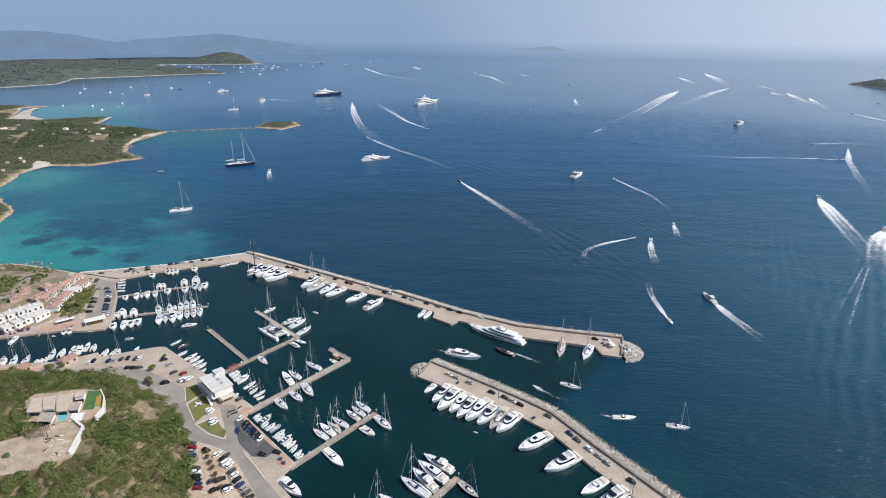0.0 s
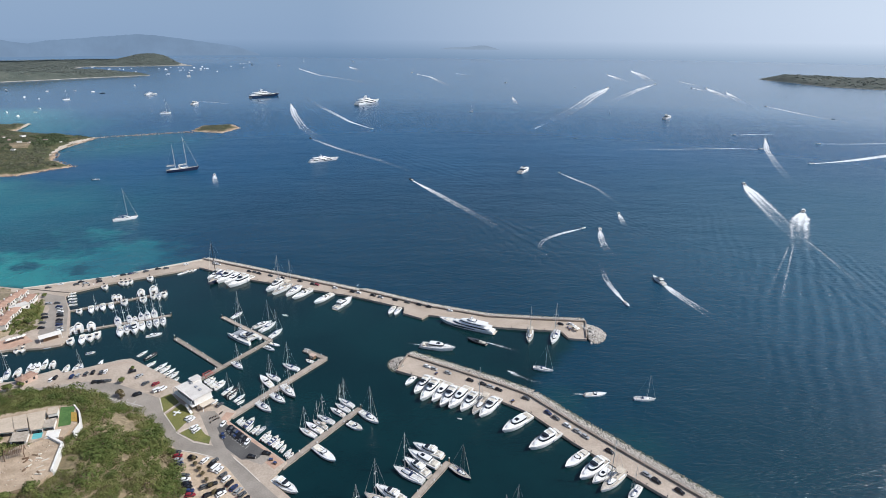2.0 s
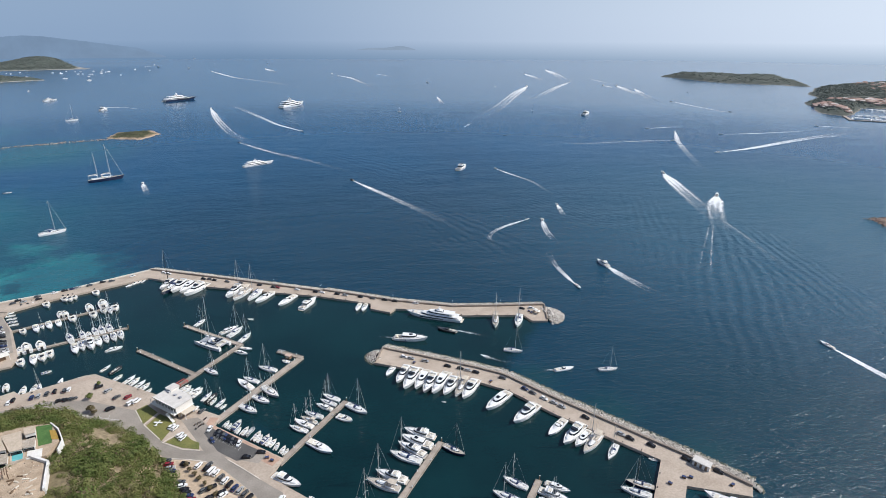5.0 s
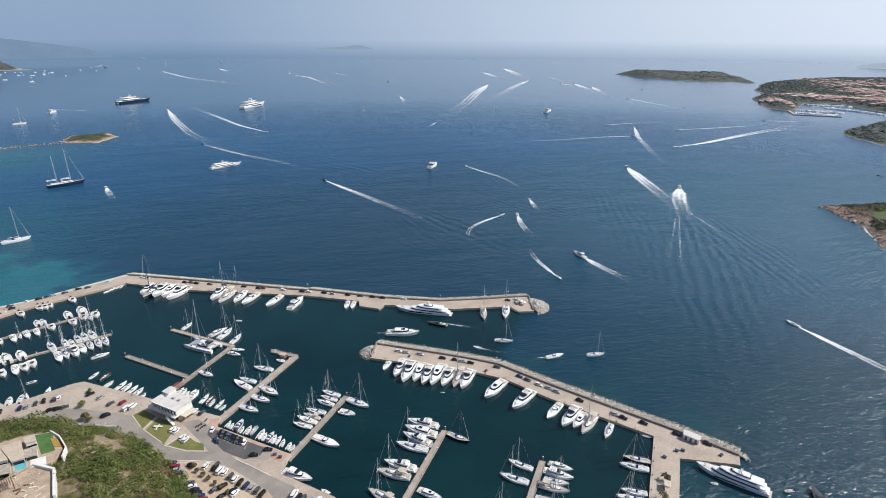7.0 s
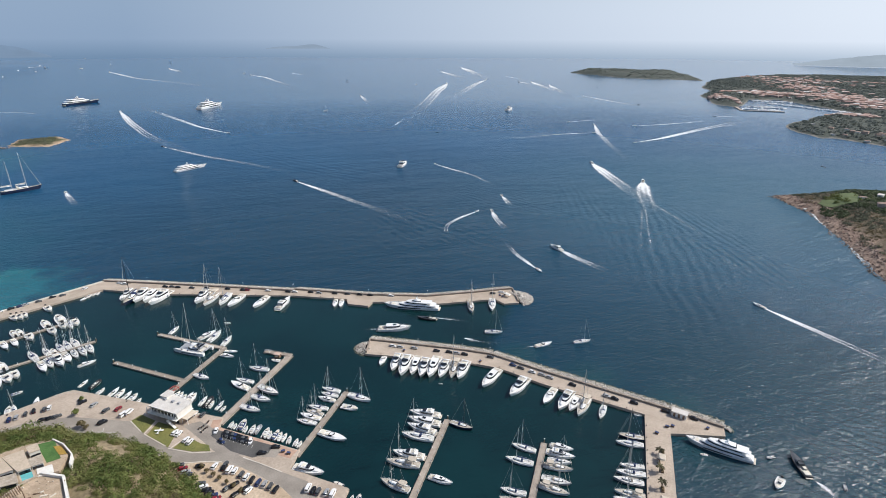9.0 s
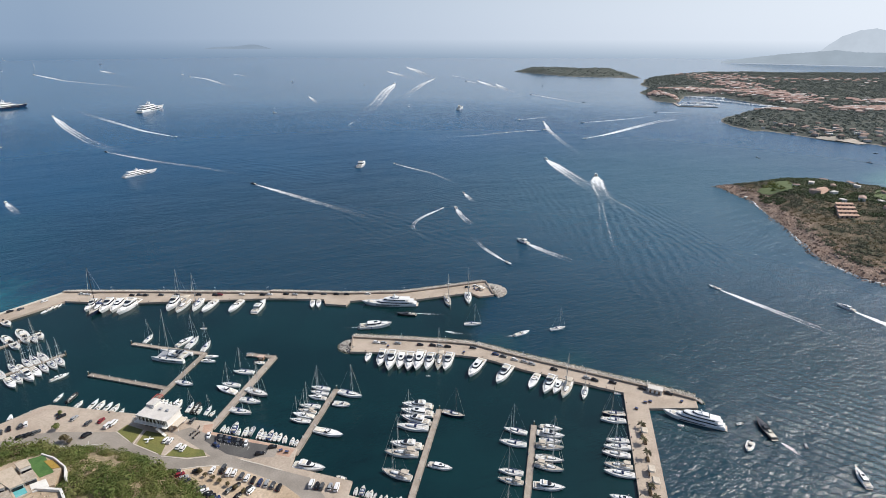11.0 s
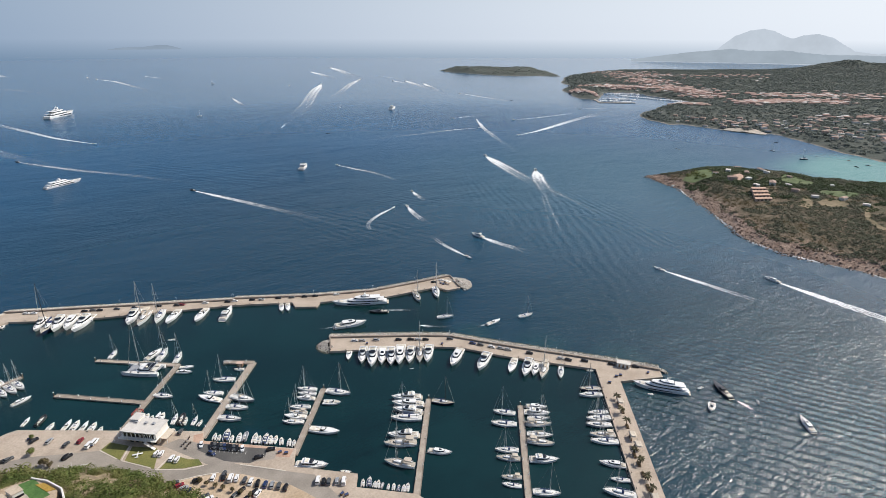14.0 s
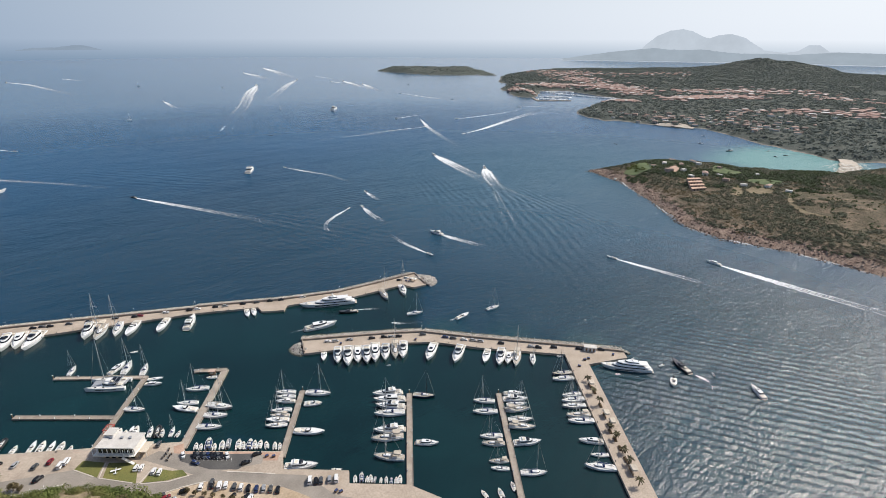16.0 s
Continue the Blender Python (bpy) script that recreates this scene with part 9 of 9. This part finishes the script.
# Haze painted as glow: the ridge emits its pale colour instead of being lit.
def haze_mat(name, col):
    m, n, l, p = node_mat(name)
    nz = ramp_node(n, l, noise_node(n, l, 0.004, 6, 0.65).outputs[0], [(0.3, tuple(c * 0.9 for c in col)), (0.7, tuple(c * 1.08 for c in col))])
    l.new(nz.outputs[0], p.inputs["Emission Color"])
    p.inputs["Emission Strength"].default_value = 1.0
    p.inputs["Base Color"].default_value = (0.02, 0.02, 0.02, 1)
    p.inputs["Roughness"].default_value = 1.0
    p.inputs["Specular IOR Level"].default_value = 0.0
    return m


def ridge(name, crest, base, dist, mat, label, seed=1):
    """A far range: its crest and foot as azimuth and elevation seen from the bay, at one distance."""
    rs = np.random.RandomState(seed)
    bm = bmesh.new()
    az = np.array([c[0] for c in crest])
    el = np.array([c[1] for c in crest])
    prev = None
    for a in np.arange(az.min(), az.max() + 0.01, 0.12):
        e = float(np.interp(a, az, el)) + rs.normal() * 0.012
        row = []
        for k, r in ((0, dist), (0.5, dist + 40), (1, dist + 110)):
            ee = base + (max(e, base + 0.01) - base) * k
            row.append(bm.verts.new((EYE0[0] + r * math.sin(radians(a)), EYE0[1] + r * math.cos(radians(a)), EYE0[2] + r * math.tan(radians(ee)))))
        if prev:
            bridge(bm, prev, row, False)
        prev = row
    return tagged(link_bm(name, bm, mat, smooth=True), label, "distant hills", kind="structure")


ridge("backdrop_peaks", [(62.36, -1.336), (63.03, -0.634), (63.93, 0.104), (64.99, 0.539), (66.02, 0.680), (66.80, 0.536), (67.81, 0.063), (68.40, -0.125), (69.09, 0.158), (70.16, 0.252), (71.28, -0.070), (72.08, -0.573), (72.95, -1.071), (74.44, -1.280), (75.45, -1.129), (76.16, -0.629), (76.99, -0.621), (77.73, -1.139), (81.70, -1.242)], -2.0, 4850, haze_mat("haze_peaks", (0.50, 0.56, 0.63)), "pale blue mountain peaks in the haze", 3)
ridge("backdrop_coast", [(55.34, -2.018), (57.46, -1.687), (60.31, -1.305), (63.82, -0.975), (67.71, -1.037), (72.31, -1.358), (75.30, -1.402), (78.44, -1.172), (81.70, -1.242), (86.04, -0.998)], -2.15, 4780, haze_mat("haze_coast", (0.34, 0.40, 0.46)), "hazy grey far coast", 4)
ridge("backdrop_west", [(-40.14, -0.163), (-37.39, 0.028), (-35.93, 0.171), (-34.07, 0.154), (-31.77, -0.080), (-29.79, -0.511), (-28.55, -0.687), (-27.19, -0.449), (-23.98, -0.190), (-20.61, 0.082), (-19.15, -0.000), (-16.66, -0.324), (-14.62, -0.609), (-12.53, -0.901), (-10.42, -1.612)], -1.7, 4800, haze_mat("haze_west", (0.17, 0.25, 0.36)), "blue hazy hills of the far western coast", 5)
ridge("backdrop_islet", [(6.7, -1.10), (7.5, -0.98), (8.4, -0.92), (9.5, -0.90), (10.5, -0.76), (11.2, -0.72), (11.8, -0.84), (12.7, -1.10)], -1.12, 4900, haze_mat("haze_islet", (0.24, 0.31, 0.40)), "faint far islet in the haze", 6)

# ---- boat wakes ----
def foam_mat(name, fill, sides=0.75, core=0.55):
    m, n, l, p = node_mat(name)
    uv = n.new("ShaderNodeUVMap")
    uv.uv_map = "wake"
    sep = n.new("ShaderNodeSeparateXYZ")
    l.new(uv.outputs[0], sep.inputs[0])

    def op(kind, a, b=None, c=None):
        k = n.new("ShaderNodeMath")
        k.operation = kind
        for i, v in enumerate((a, b, c)):
            if v is None:
                continue
            if isinstance(v, (int, float)):
                k.inputs[i].default_value = v
            else:
                l.new(v, k.inputs[i])
        return k.outputs[0]

    u, v = sep.outputs["X"], sep.outputs["Y"]
    off = op('ABSOLUTE', op('MULTIPLY_ADD', u, 2.0, -1.0))
    left = op('SUBTRACT', 1.0, v)
    ragged = noise_node(n, l, 0.22, 5, 0.7).outputs[0]
    off = op('ABSOLUTE', op('MULTIPLY_ADD', ragged, 0.8, op('SUBTRACT', off, 0.4)))
    mid = op('MULTIPLY', op('SUBTRACT', 1.0, op('MULTIPLY', off, 1.5)), op('ADD', op('MULTIPLY', op('POWER', left, 4.0), 0.6), core))
    arm = op('SUBTRACT', 1.0, op('MULTIPLY', op('ABSOLUTE', op('SUBTRACT', off, 0.42)), 2.6))
    prof = op('MAXIMUM', op('MAXIMUM', mid, 0.0), op('MULTIPLY', arm, sides))
    fade = op('POWER', left, 1.25)
    fine = noise_node(n, l, 0.55, 7, 0.78).outputs[0]
    broad = noise_node(n, l, 0.09, 3, 0.6).outputs[0]
    tex = op('ADD', op('MULTIPLY', fine, 1.2), op('MULTIPLY', broad, 0.5))
    lit = op('MULTIPLY', prof, fade)
    a = op('MULTIPLY_ADD', lit, fill, op('SUBTRACT', tex, 0.98))
    g = op('MINIMUM', op('MAXIMUM', op('MULTIPLY', lit, 3.0), 0.0), 1.0)
    a = op('MULTIPLY', op('MULTIPLY', op('MAXIMUM', a, 0.0), 1.7), g)
    a = op('MINIMUM', a, 0.95)
    l.new(a, p.inputs["Alpha"])
    p.inputs["Base Color"].default_value = (0.80, 0.83, 0.85, 1)
    p.inputs["Roughness"].default_value = 0.9
    return m


M_FOAM = foam_mat("foam", 1.0)
M_FOAM_S = foam_mat("foam_strong", 1.35, 0.75, 0.5)
M_FOAM_W = foam_mat("foam_weak", 0.6)
M_FOAM_C = foam_mat("foam_churned", 0.75, 0.0)


def wake(line, w0, w1, mat=None, z=0.06):
    """A foam trail on the water, from the boat's stern (first point) to its faded end."""
    pts = [Vector(p) for p in line]
    seg = [(b - a).length for a, b in zip(pts, pts[1:])]
    total = sum(seg)
    samples = []
    n = max(int(total / 5), 8)
    for i in range(n + 1):
        s = total * i / n
        k = 0
        while k < len(seg) - 1 and s > seg[k]:
            s -= seg[k]
            k += 1
        samples.append(pts[k].lerp(pts[k + 1], s / seg[k]))
    for _ in range(max(n // 6, 1)):
        samples = [samples[0]] + [(p + q * 2 + r) / 4 for p, q, r in zip(samples, samples[1:], samples[2:])] + [samples[-1]]
    vs, fs, uvs = [], [], []
    for i, p in enumerate(samples):
        d = (samples[min(i + 2, n)] - samples[max(i - 2, 0)]).normalized()
        s = Vector((-d.y, d.x)) * (w0 + (w1 - w0) * (i / n) ** 0.7) * 0.66 * min(1.0, 0.3 + 5 * i / n)
        for k in range(5):
            q = p + s * (k / 2 - 1)
            vs.append((q.x, q.y, z))
            uvs.append((k / 4, i / n))
    for i in range(n):
        for k in range(4):
            a = i * 5 + k
            fs.append((a, a + 1, a + 6, a + 5))
    me = bpy.data.meshes.new("foam_trail")
    me.from_pydata(vs, [], fs)
    lay = me.uv_layers.new(name="wake")
    for lp in me.loops:
        lay.data[lp.index].uv = uvs[lp.vertex_index]
    ob = link_me("foam_trail", me, mat or M_FOAM)
    return tagged(ob, "white foam trail behind a moving boat", "wake", "boat wakes", "stuff")


def runner(code, line, w0, w1, mat=None, length=9.0):
    """A boat under way with its wake behind it."""
    a, b = Vector(line[0]), Vector(line[1])
    d = (a - b).normalized()
    p = a + d * length * 0.3
    boat(code, (p.x, p.y, math.degrees(math.atan2(d.y, d.x)), length), "boats under way in the bay")
    e = Vector(line[-1]) + (Vector(line[-1]) - Vector(line[-2])) * 0.9
    wake([tuple(a)] + list(line[1:]) + [tuple(e)], w0, w1, mat)


runner("P", [(22.1, 710.7), (51.9, 632.9), (84.6, 545.0), (107.3, 477.9)], 6.1, 13.3, M_FOAM, 12)
runner("P", [(-149.4, 1048.5), (-90.0, 941.4), (-33.1, 860.3), (35.7, 747.3)], 6.2, 10.3, M_FOAM, 11)
runner("O", [(-36.1, 1159.3), (-86.7, 1265.2), (-142.7, 1447.7), (-231.4, 1727.6)], 6.9, 20.5, M_FOAM, 12)
runner("N", [(-265.4, 1605.6), (-225.5, 1386.3), (-179.8, 1181.4), (-116.8, 997.6), (-57.6, 873.6)], 16.4, 25.3, M_FOAM, 16)
runner("M", [(-482.3, 3463.4), (-316.2, 2902.8), (-140.3, 2561.1), (71.5, 2059.2)], 20.5, 24.3, M_FOAM, 18)
runner("M", [(-197.6, 3672.7), (-167.0, 3538.9), (-128.7, 3301.1)], 30.8, 38.7, M_FOAM, 18)
runner("M", [(184.7, 2957.1), (232.3, 2768.5), (259.1, 2249.6)], 17.4, 26.8, M_FOAM, 14)
runner("O", [(400.7, 3034.0), (421.4, 2929.7), (443.8, 2786.1)], 10.3, 16.6, M_FOAM, 12)
runner("R", [(412.9, 1776.1), (395.0, 1671.6), (372.4, 1549.1)], 10.9, 16.3, M_FOAM, 10)
runner("M", [(871.1, 2106.6), (706.3, 1823.8), (536.7, 1507.9), (346.8, 1184.3)], 42.7, 46.8, M_FOAM, 22)
runner("M", [(1192.6, 2894.1), (1153.8, 2700.7), (1073.5, 2380.9)], 31.8, 44.4, M_FOAM, 18)
runner("M", [(1481.2, 3237.4), (1374.4, 2893.8), (1177.6, 2347.5)], 48.1, 53.6, M_FOAM, 18)
runner("M", [(1151.2, 2280.7), (986.7, 2068.7), (693.6, 1642.5)], 26.1, 36.6, M_FOAM, 16)
runner("M", [(1259.7, 2073.1), (1178.8, 1863.2), (1096.3, 1605.6)], 29.0, 36.7, M_FOAM, 18)
runner("O", [(1335.8, 2418.0), (1311.5, 2266.4), (1281.6, 2098.8)], 9.4, 12.6, M_FOAM, 12)
runner("M", [(1208.3, 2089.8), (1203.8, 2028.0), (1184.3, 1944.9)], 16.5, 23.3, M_FOAM, 14)
runner("M", [(1234.6, 1899.8), (1167.9, 1763.6), (1068.7, 1553.9)], 23.2, 29.2, M_FOAM, 14)
runner("O", [(1093.8, 1487.6), (1074.5, 1322.9), (1064.6, 1142.5), (1156.4, 1025.7)], 7.9, 12.1, M_FOAM, 12)
runner("O", [(694.1, 1024.1), (757.4, 1029.8), (815.9, 1018.7)], 4.3, 8.0, M_FOAM, 10)
runner("R", [(646.8, 878.8), (595.4, 890.1), (479.4, 890.5), (344.1, 907.0)], 4.8, 7.6, M_FOAM, 9)
runner("O", [(721.9, 969.9), (653.2, 869.4), (587.9, 754.3), (524.7, 631.6)], 9.5, 13.3, M_FOAM, 12)
runner("O", [(794.7, 918.7), (861.5, 911.8), (959.6, 912.0), (1112.8, 923.7)], 5.3, 11.4, M_FOAM, 11)
runner("O", [(651.9, 759.9), (729.5, 774.9), (870.4, 820.9), (1105.3, 887.9)], 7.1, 29.8, M_FOAM_S, 13)
runner("N", [(461.5, 646.2), (430.4, 567.8), (396.1, 479.0)], 15.7, 26.3, M_FOAM_S, 14)
runner("N", [(450.3, 524.8), (409.3, 479.4), (367.4, 422.5)], 17.7, 25.0, M_FOAM_S, 15)
runner("R", [(235.9, 732.5), (246.5, 688.9), (257.6, 651.8), (256.3, 577.9)], 4.1, 5.7, M_FOAM, 7)
runner("R", [(240.8, 538.9), (235.8, 520.2), (229.0, 496.2)], 5.4, 8.0, M_FOAM, 7)
runner("O", [(183.0, 495.1), (157.7, 483.2), (136.5, 469.0), (124.0, 451.3), (124.3, 418.8)], 4.3, 5.6, M_FOAM, 7)
runner("R", [(199.4, 489.0), (189.2, 459.3), (183.7, 427.3)], 5.8, 10.3, M_FOAM, 8)
runner("O", [(156.1, 330.7), (156.4, 348.4), (157.6, 369.9), (165.1, 400.4)], 3.5, 6.5, M_FOAM, 9)
runner("M", [(199.4, 360.1), (202.7, 331.1), (208.5, 301.5)], 6.3, 10.7, M_FOAM, 16)
runner("O", [(1088.6, 962.5), (1129.7, 937.8), (1177.1, 901.1)], 5.1, 7.8, M_FOAM, 10)
runner("R", [(-249.7, 763.9), (-242.2, 738.3), (-231.9, 705.3)], 6.0, 9.9, M_FOAM, 8)
runner("O", [(-553.8, 1706.0), (-494.3, 1685.3), (-424.5, 1624.9)], 6.0, 8.4, M_FOAM, 14)
runner("O", [(-966.3, 4103.7), (-938.8, 4242.0), (-895.3, 4387.4)], 14.1, 22.4, M_FOAM, 14)
wake([(389.4, 446.3), (371.5, 387.7), (347.7, 322.9), (325.2, 257.8)], 2.7, 3.6, M_FOAM_W)
wake([(364.5, 427.9), (299.8, 353.4), (239.2, 280.7), (182.3, 209.2)], 2.0, 1.8, M_FOAM_W)
wake([(361.0, 429.3), (281.2, 344.6), (214.5, 268.1)], 2.0, 1.7, M_FOAM_W)
wake([(309.1, 1133.6), (356.0, 1210.3), (416.8, 1284.6)], 6.3, 10.2, M_FOAM_W)
wake([(976.3, 837.7), (1040.8, 856.7), (1018.1, 822.8), (951.0, 799.7)], 5.7, 6.8, M_FOAM_W)
wake([(22.8, 6464.9), (182.3, 6231.1), (429.5, 6172.0)], 16.9, 19.4, M_FOAM)
wake([(2782.1, 7084.4), (2923.5, 6496.0), (3008.5, 5765.5)], 16.0, 17.1, M_FOAM)
wake([(2450.2, 3423.7), (2628.2, 3463.2), (2772.5, 3516.7)], 8.9, 14.2, M_FOAM)
runner("O", [(267.7, 206.4), (269.7, 174.3), (272.8, 128.1)], 3.5, 9, M_FOAM_S, 10)
runner("N", [(319.6, 137.5), (315.5, 79.8), (313.7, 19.0), (310.3, -21.3)], 6, 16, M_FOAM_S, 13)
wake([(44.8, 286.5), (53.8, 279.9), (70.3, 269.3)], 3, 7, M_FOAM_C)
wake([(50.8, 254.1), (58.3, 246.3), (72.5, 234.9)], 5, 8, M_FOAM_C)
wake([(2.7, 287.8), (-1.9, 289.4), (-8.9, 292.0)], 2.5, 4, M_FOAM_C)
wake([(87.2, 227.8), (83.2, 228.8), (76.3, 231.1)], 2.5, 4, M_FOAM_C)
wake([(139.3, 82.1), (140.1, 76.3), (134.2, 69.3), (121.6, 69.6)], 5, 9, M_FOAM_C)
# thin surf along the rocky shore
for a, b in zip(HEADLAND[1:7], HEADLAND[2:7]):
    wake([a, tuple(Vector(a).lerp(Vector(b), 0.5)), b, extend(a, b, 25)], 7, 7, M_FOAM)
# small sails and craft far out
for i, (p, c, L) in enumerate((((219.7, 1428.3), "S", 11), ((576.2, 1376.0), "S", 10), ((528.8, 2403.6), "S", 14), ((-670.9, 3876.7), "S", 20), ((-575.2, 4431.4), "S", 20), ((-209.3, 4484.0), "S", 20), ((166.6, 3120.9), "S", 15), ((743.6, 2128.3), "R", 9), ((-883.7, 5593.6), "S", 22), ((1354.3, 1748.7), "P", 14), ((1085.6, 1228.2), "P", 9), ((768.1, 484.9), "P", 7),
                               ((887.2, 381.3), "U", 9), ((852.8, 319.2), "U", 14), ((899.7, 316.8), "P", 6), ((978.2, 412.5), "P", 7), ((902.7, 271.8), "P", 8), ((858.7, 248.4), "P", 8), ((881.2, 239.6), "P", 8), ((771.0, 491.6), "P", 8), ((-1257.9, 1965.4), "S", 16), ((-1286.9, 2079.7), "M", 18), ((-932.6, 1979.8), "P", 16), ((-949.9, 2283.5), "M", 16), ((-1068.5, 2081.0), "M", 10), ((-919.8, 2827.9), "M", 22), ((-871.4, 4024.9), "Y", 38), ((-871.7, 1482.6), "R", 9), ((-1002.2, 3106.2), "M", 16))):
    boat(c, (p[0], p[1], (i * 67) % 360, L), "craft far out in the bay")

# ---- small things on the quays ----
M_RED = surf("red_steel", (0.36, 0.06, 0.045), (0.46, 0.09, 0.07), 0.8, 0.6, 4, 0.15, 0.1)
gantry = empty("boat_lift")
for sx in (-2.2, 2.2):
    for sy in (-1.6, 1.6):
        part("leg", rbox(sx - 0.14, sx + 0.14, sy - 0.14, sy + 0.14, 0, 1.7, 0.02), M_RED, gantry)
    part("side_beam", rbox(sx - 0.16, sx + 0.16, -1.9, 1.9, 1.5, 1.85, 0.03), M_RED, gantry)
for sy in (-1.6, 1.6):
    part("cross_beam", rbox(-2.4, 2.4, sy - 0.14, sy + 0.14, 1.6, 1.9, 0.03), M_RED, gantry)
tagged(oriented(gantry, (-120.2, 266.0), 0.7, 45), "red steel boat lift frame on the pier", "boat lift")

# white aeroplane-shaped garden sculpture
plane = empty("lawn_sculpture")
part("body", tube_bm([(-2.0, 0, 0.5), (0, 0, 0.7), (2.2, 0, 0.55)], 0.28, 8, 0.6), M_GEL, plane)
part("wing", rbox(-0.1, 0.8, -2.2, 2.2, 0.6, 0.75, 0.05), M_GEL, plane)
part("tail", rbox(-2.1, -1.6, -0.8, 0.8, 0.6, 0.7, 0.03), M_GEL, plane)
part("stand", tube_bm([(0.2, 0, -0.05), (0.2, 0, 0.6)], 0.12, 6), M_GREY, plane)
tagged(oriented(plane, (-126.0, 232.1), Z_QUAY + 0.09, 70), "white aeroplane-shaped sculpture standing on the lawn", "sculpture")


def build_scooter():
    root = empty("motor_scooter")
    part("body", house_bm(-0.7, 0.55, 0.2, 0.3, 0.45, 0.6, 0.2, 0.1), M_BLACK, root)
    part("seat", rbox(-0.65, 0.0, -0.16, 0.16, 0.74, 0.84, 0.03), M_WOODD, root)
    for sx in (-0.6, 0.6):
        part("wheel", tube_bm([(sx, -0.07, 0.25), (sx, 0.07, 0.25)], 0.25, 8), M_BLACK, root)
    part("handlebar", tube_bm([(0.45, -0.35, 1.0), (0.5, 0, 1.02), (0.45, 0.35, 1.0)], 0.03, 4), M_ALU, root)
    return tagged(root, "dark motor scooter parked on the quay", "scooter", "scooters by the office")


sc = None
rs = random.Random(61)
for i in range(9):
    a, b = Vector((-108.1, 226.3)), Vector((-103.2, 230.6))
    p = a.lerp(b, (i % 5) / 4 + rs.uniform(-0.06, 0.06)) + Vector((0.8, -2.6)) * (i // 5) + Vector((rs.uniform(-0.3, 0.3), rs.uniform(-0.4, 0.4)))
    m = pose(p.x, p.y, Z_QUAY, 0, 0, 55 + rs.uniform(0, 60))
    if sc is None:
        sc = build_scooter()
        sc.matrix_basis = m
    else:
        copy_thing(sc, m)


def build_parasol():
    root = empty("parasol")
    part("canopy", house_bm(-1.5, 1.5, 1.5, 2.2, 0.6, 1.0, 1.2, 1.2, 0.75), M_AWN, root, "cream cloth canopy")
    part("pole", tube_bm([(0, 0, 0), (0, 0, 2.6)], 0.05, 6), M_ALU, root)
    part("table", rbox(-0.6, 0.6, -0.6, 0.6, 0.7, 0.76, 0.02), M_WOODD, root)
    return tagged(root, "cream parasol over a small table", "parasol", "parasols of the quay bar")


um = None
for p in ((104.9, 294.8), (105.7, 292.0), (-251.2, 316.2), (-249.2, 317.8), (-247.2, 319.4), (-253.1, 314.7)):
    z = Z_QUAY + (0.2 if p[0] > 60 else 0)
    m = pose(p[0], p[1], z, 0, 0, p[0] * 7 % 90)
    if um is None:
        um = build_parasol()
        um.matrix_basis = m
    else:
        copy_thing(um, m)


def build_crate():
    root = empty("equipment_crate")
    part("box", rbox(-0.8, 0.8, -0.55, 0.55, 0, 0.9, 0.04), M_WOODD, root)
    part("lid", rbox(-0.85, 0.85, -0.6, 0.6, 0.9, 0.98, 0.03), M_CANVB, root)
    return tagged(root, "timber equipment crate with a dark cover", "crate", "crates on the quays")


cr8 = None
for p in ((101.5, 294.0), (105.2, 296.5), (100.9, 296.7), (104.6, 134.9), (107.5, 134.1), (122.1, 125.8), (96.5, 133.4), (-165.4, 275.7), (-163.1, 273.8), (-141.7, 252.3), (-72.6, 193.8), (-70.4, 191.4), (-61.1, 153.6), (-59.9, 151.9), (8.9, 253.1), (46.5, 223.8)):
    m = pose(p[0], p[1], Z_QUAY + (0.2 if p[0] > -20 and p[1] > 90 else 0.0), 0, 0, p[1] * 13 % 180)
    if cr8 is None:
        cr8 = build_crate()
        cr8.matrix_basis = m
    else:
        copy_thing(cr8, m)


def build_lamp():
    root = empty("street_lamp")
    part("pole", tube_bm([(0, 0, 0), (0, 0, 6.0)], 0.08, 6, 0.7), M_GREY, root)
    part("arm", tube_bm([(0, 0, 5.9), (0.9, 0, 6.1)], 0.05, 5), M_GREY, root)
    part("lantern", rbox(0.7, 1.3, -0.14, 0.14, 6.0, 6.15, 0.03), M_GEL, root)
    return tagged(root, "slim grey street lamp on the quay", "street lamp", "quay lamps")


lm = None
for line, z in ((offset(INNER_OUT, -2.2), Z_QUAY + 0.2), (offset(MOLE_OUT[2:], -2.2), Z_QUAY + 0.2)):
    for p, s, d in along(line, 32)[1:]:
        m = pose(p.x, p.y, z, 0, 0, math.degrees(math.atan2(-s.y, -s.x)))
        if lm is None:
            lm = build_lamp()
            lm.matrix_basis = m
        else:
            copy_thing(lm, m)
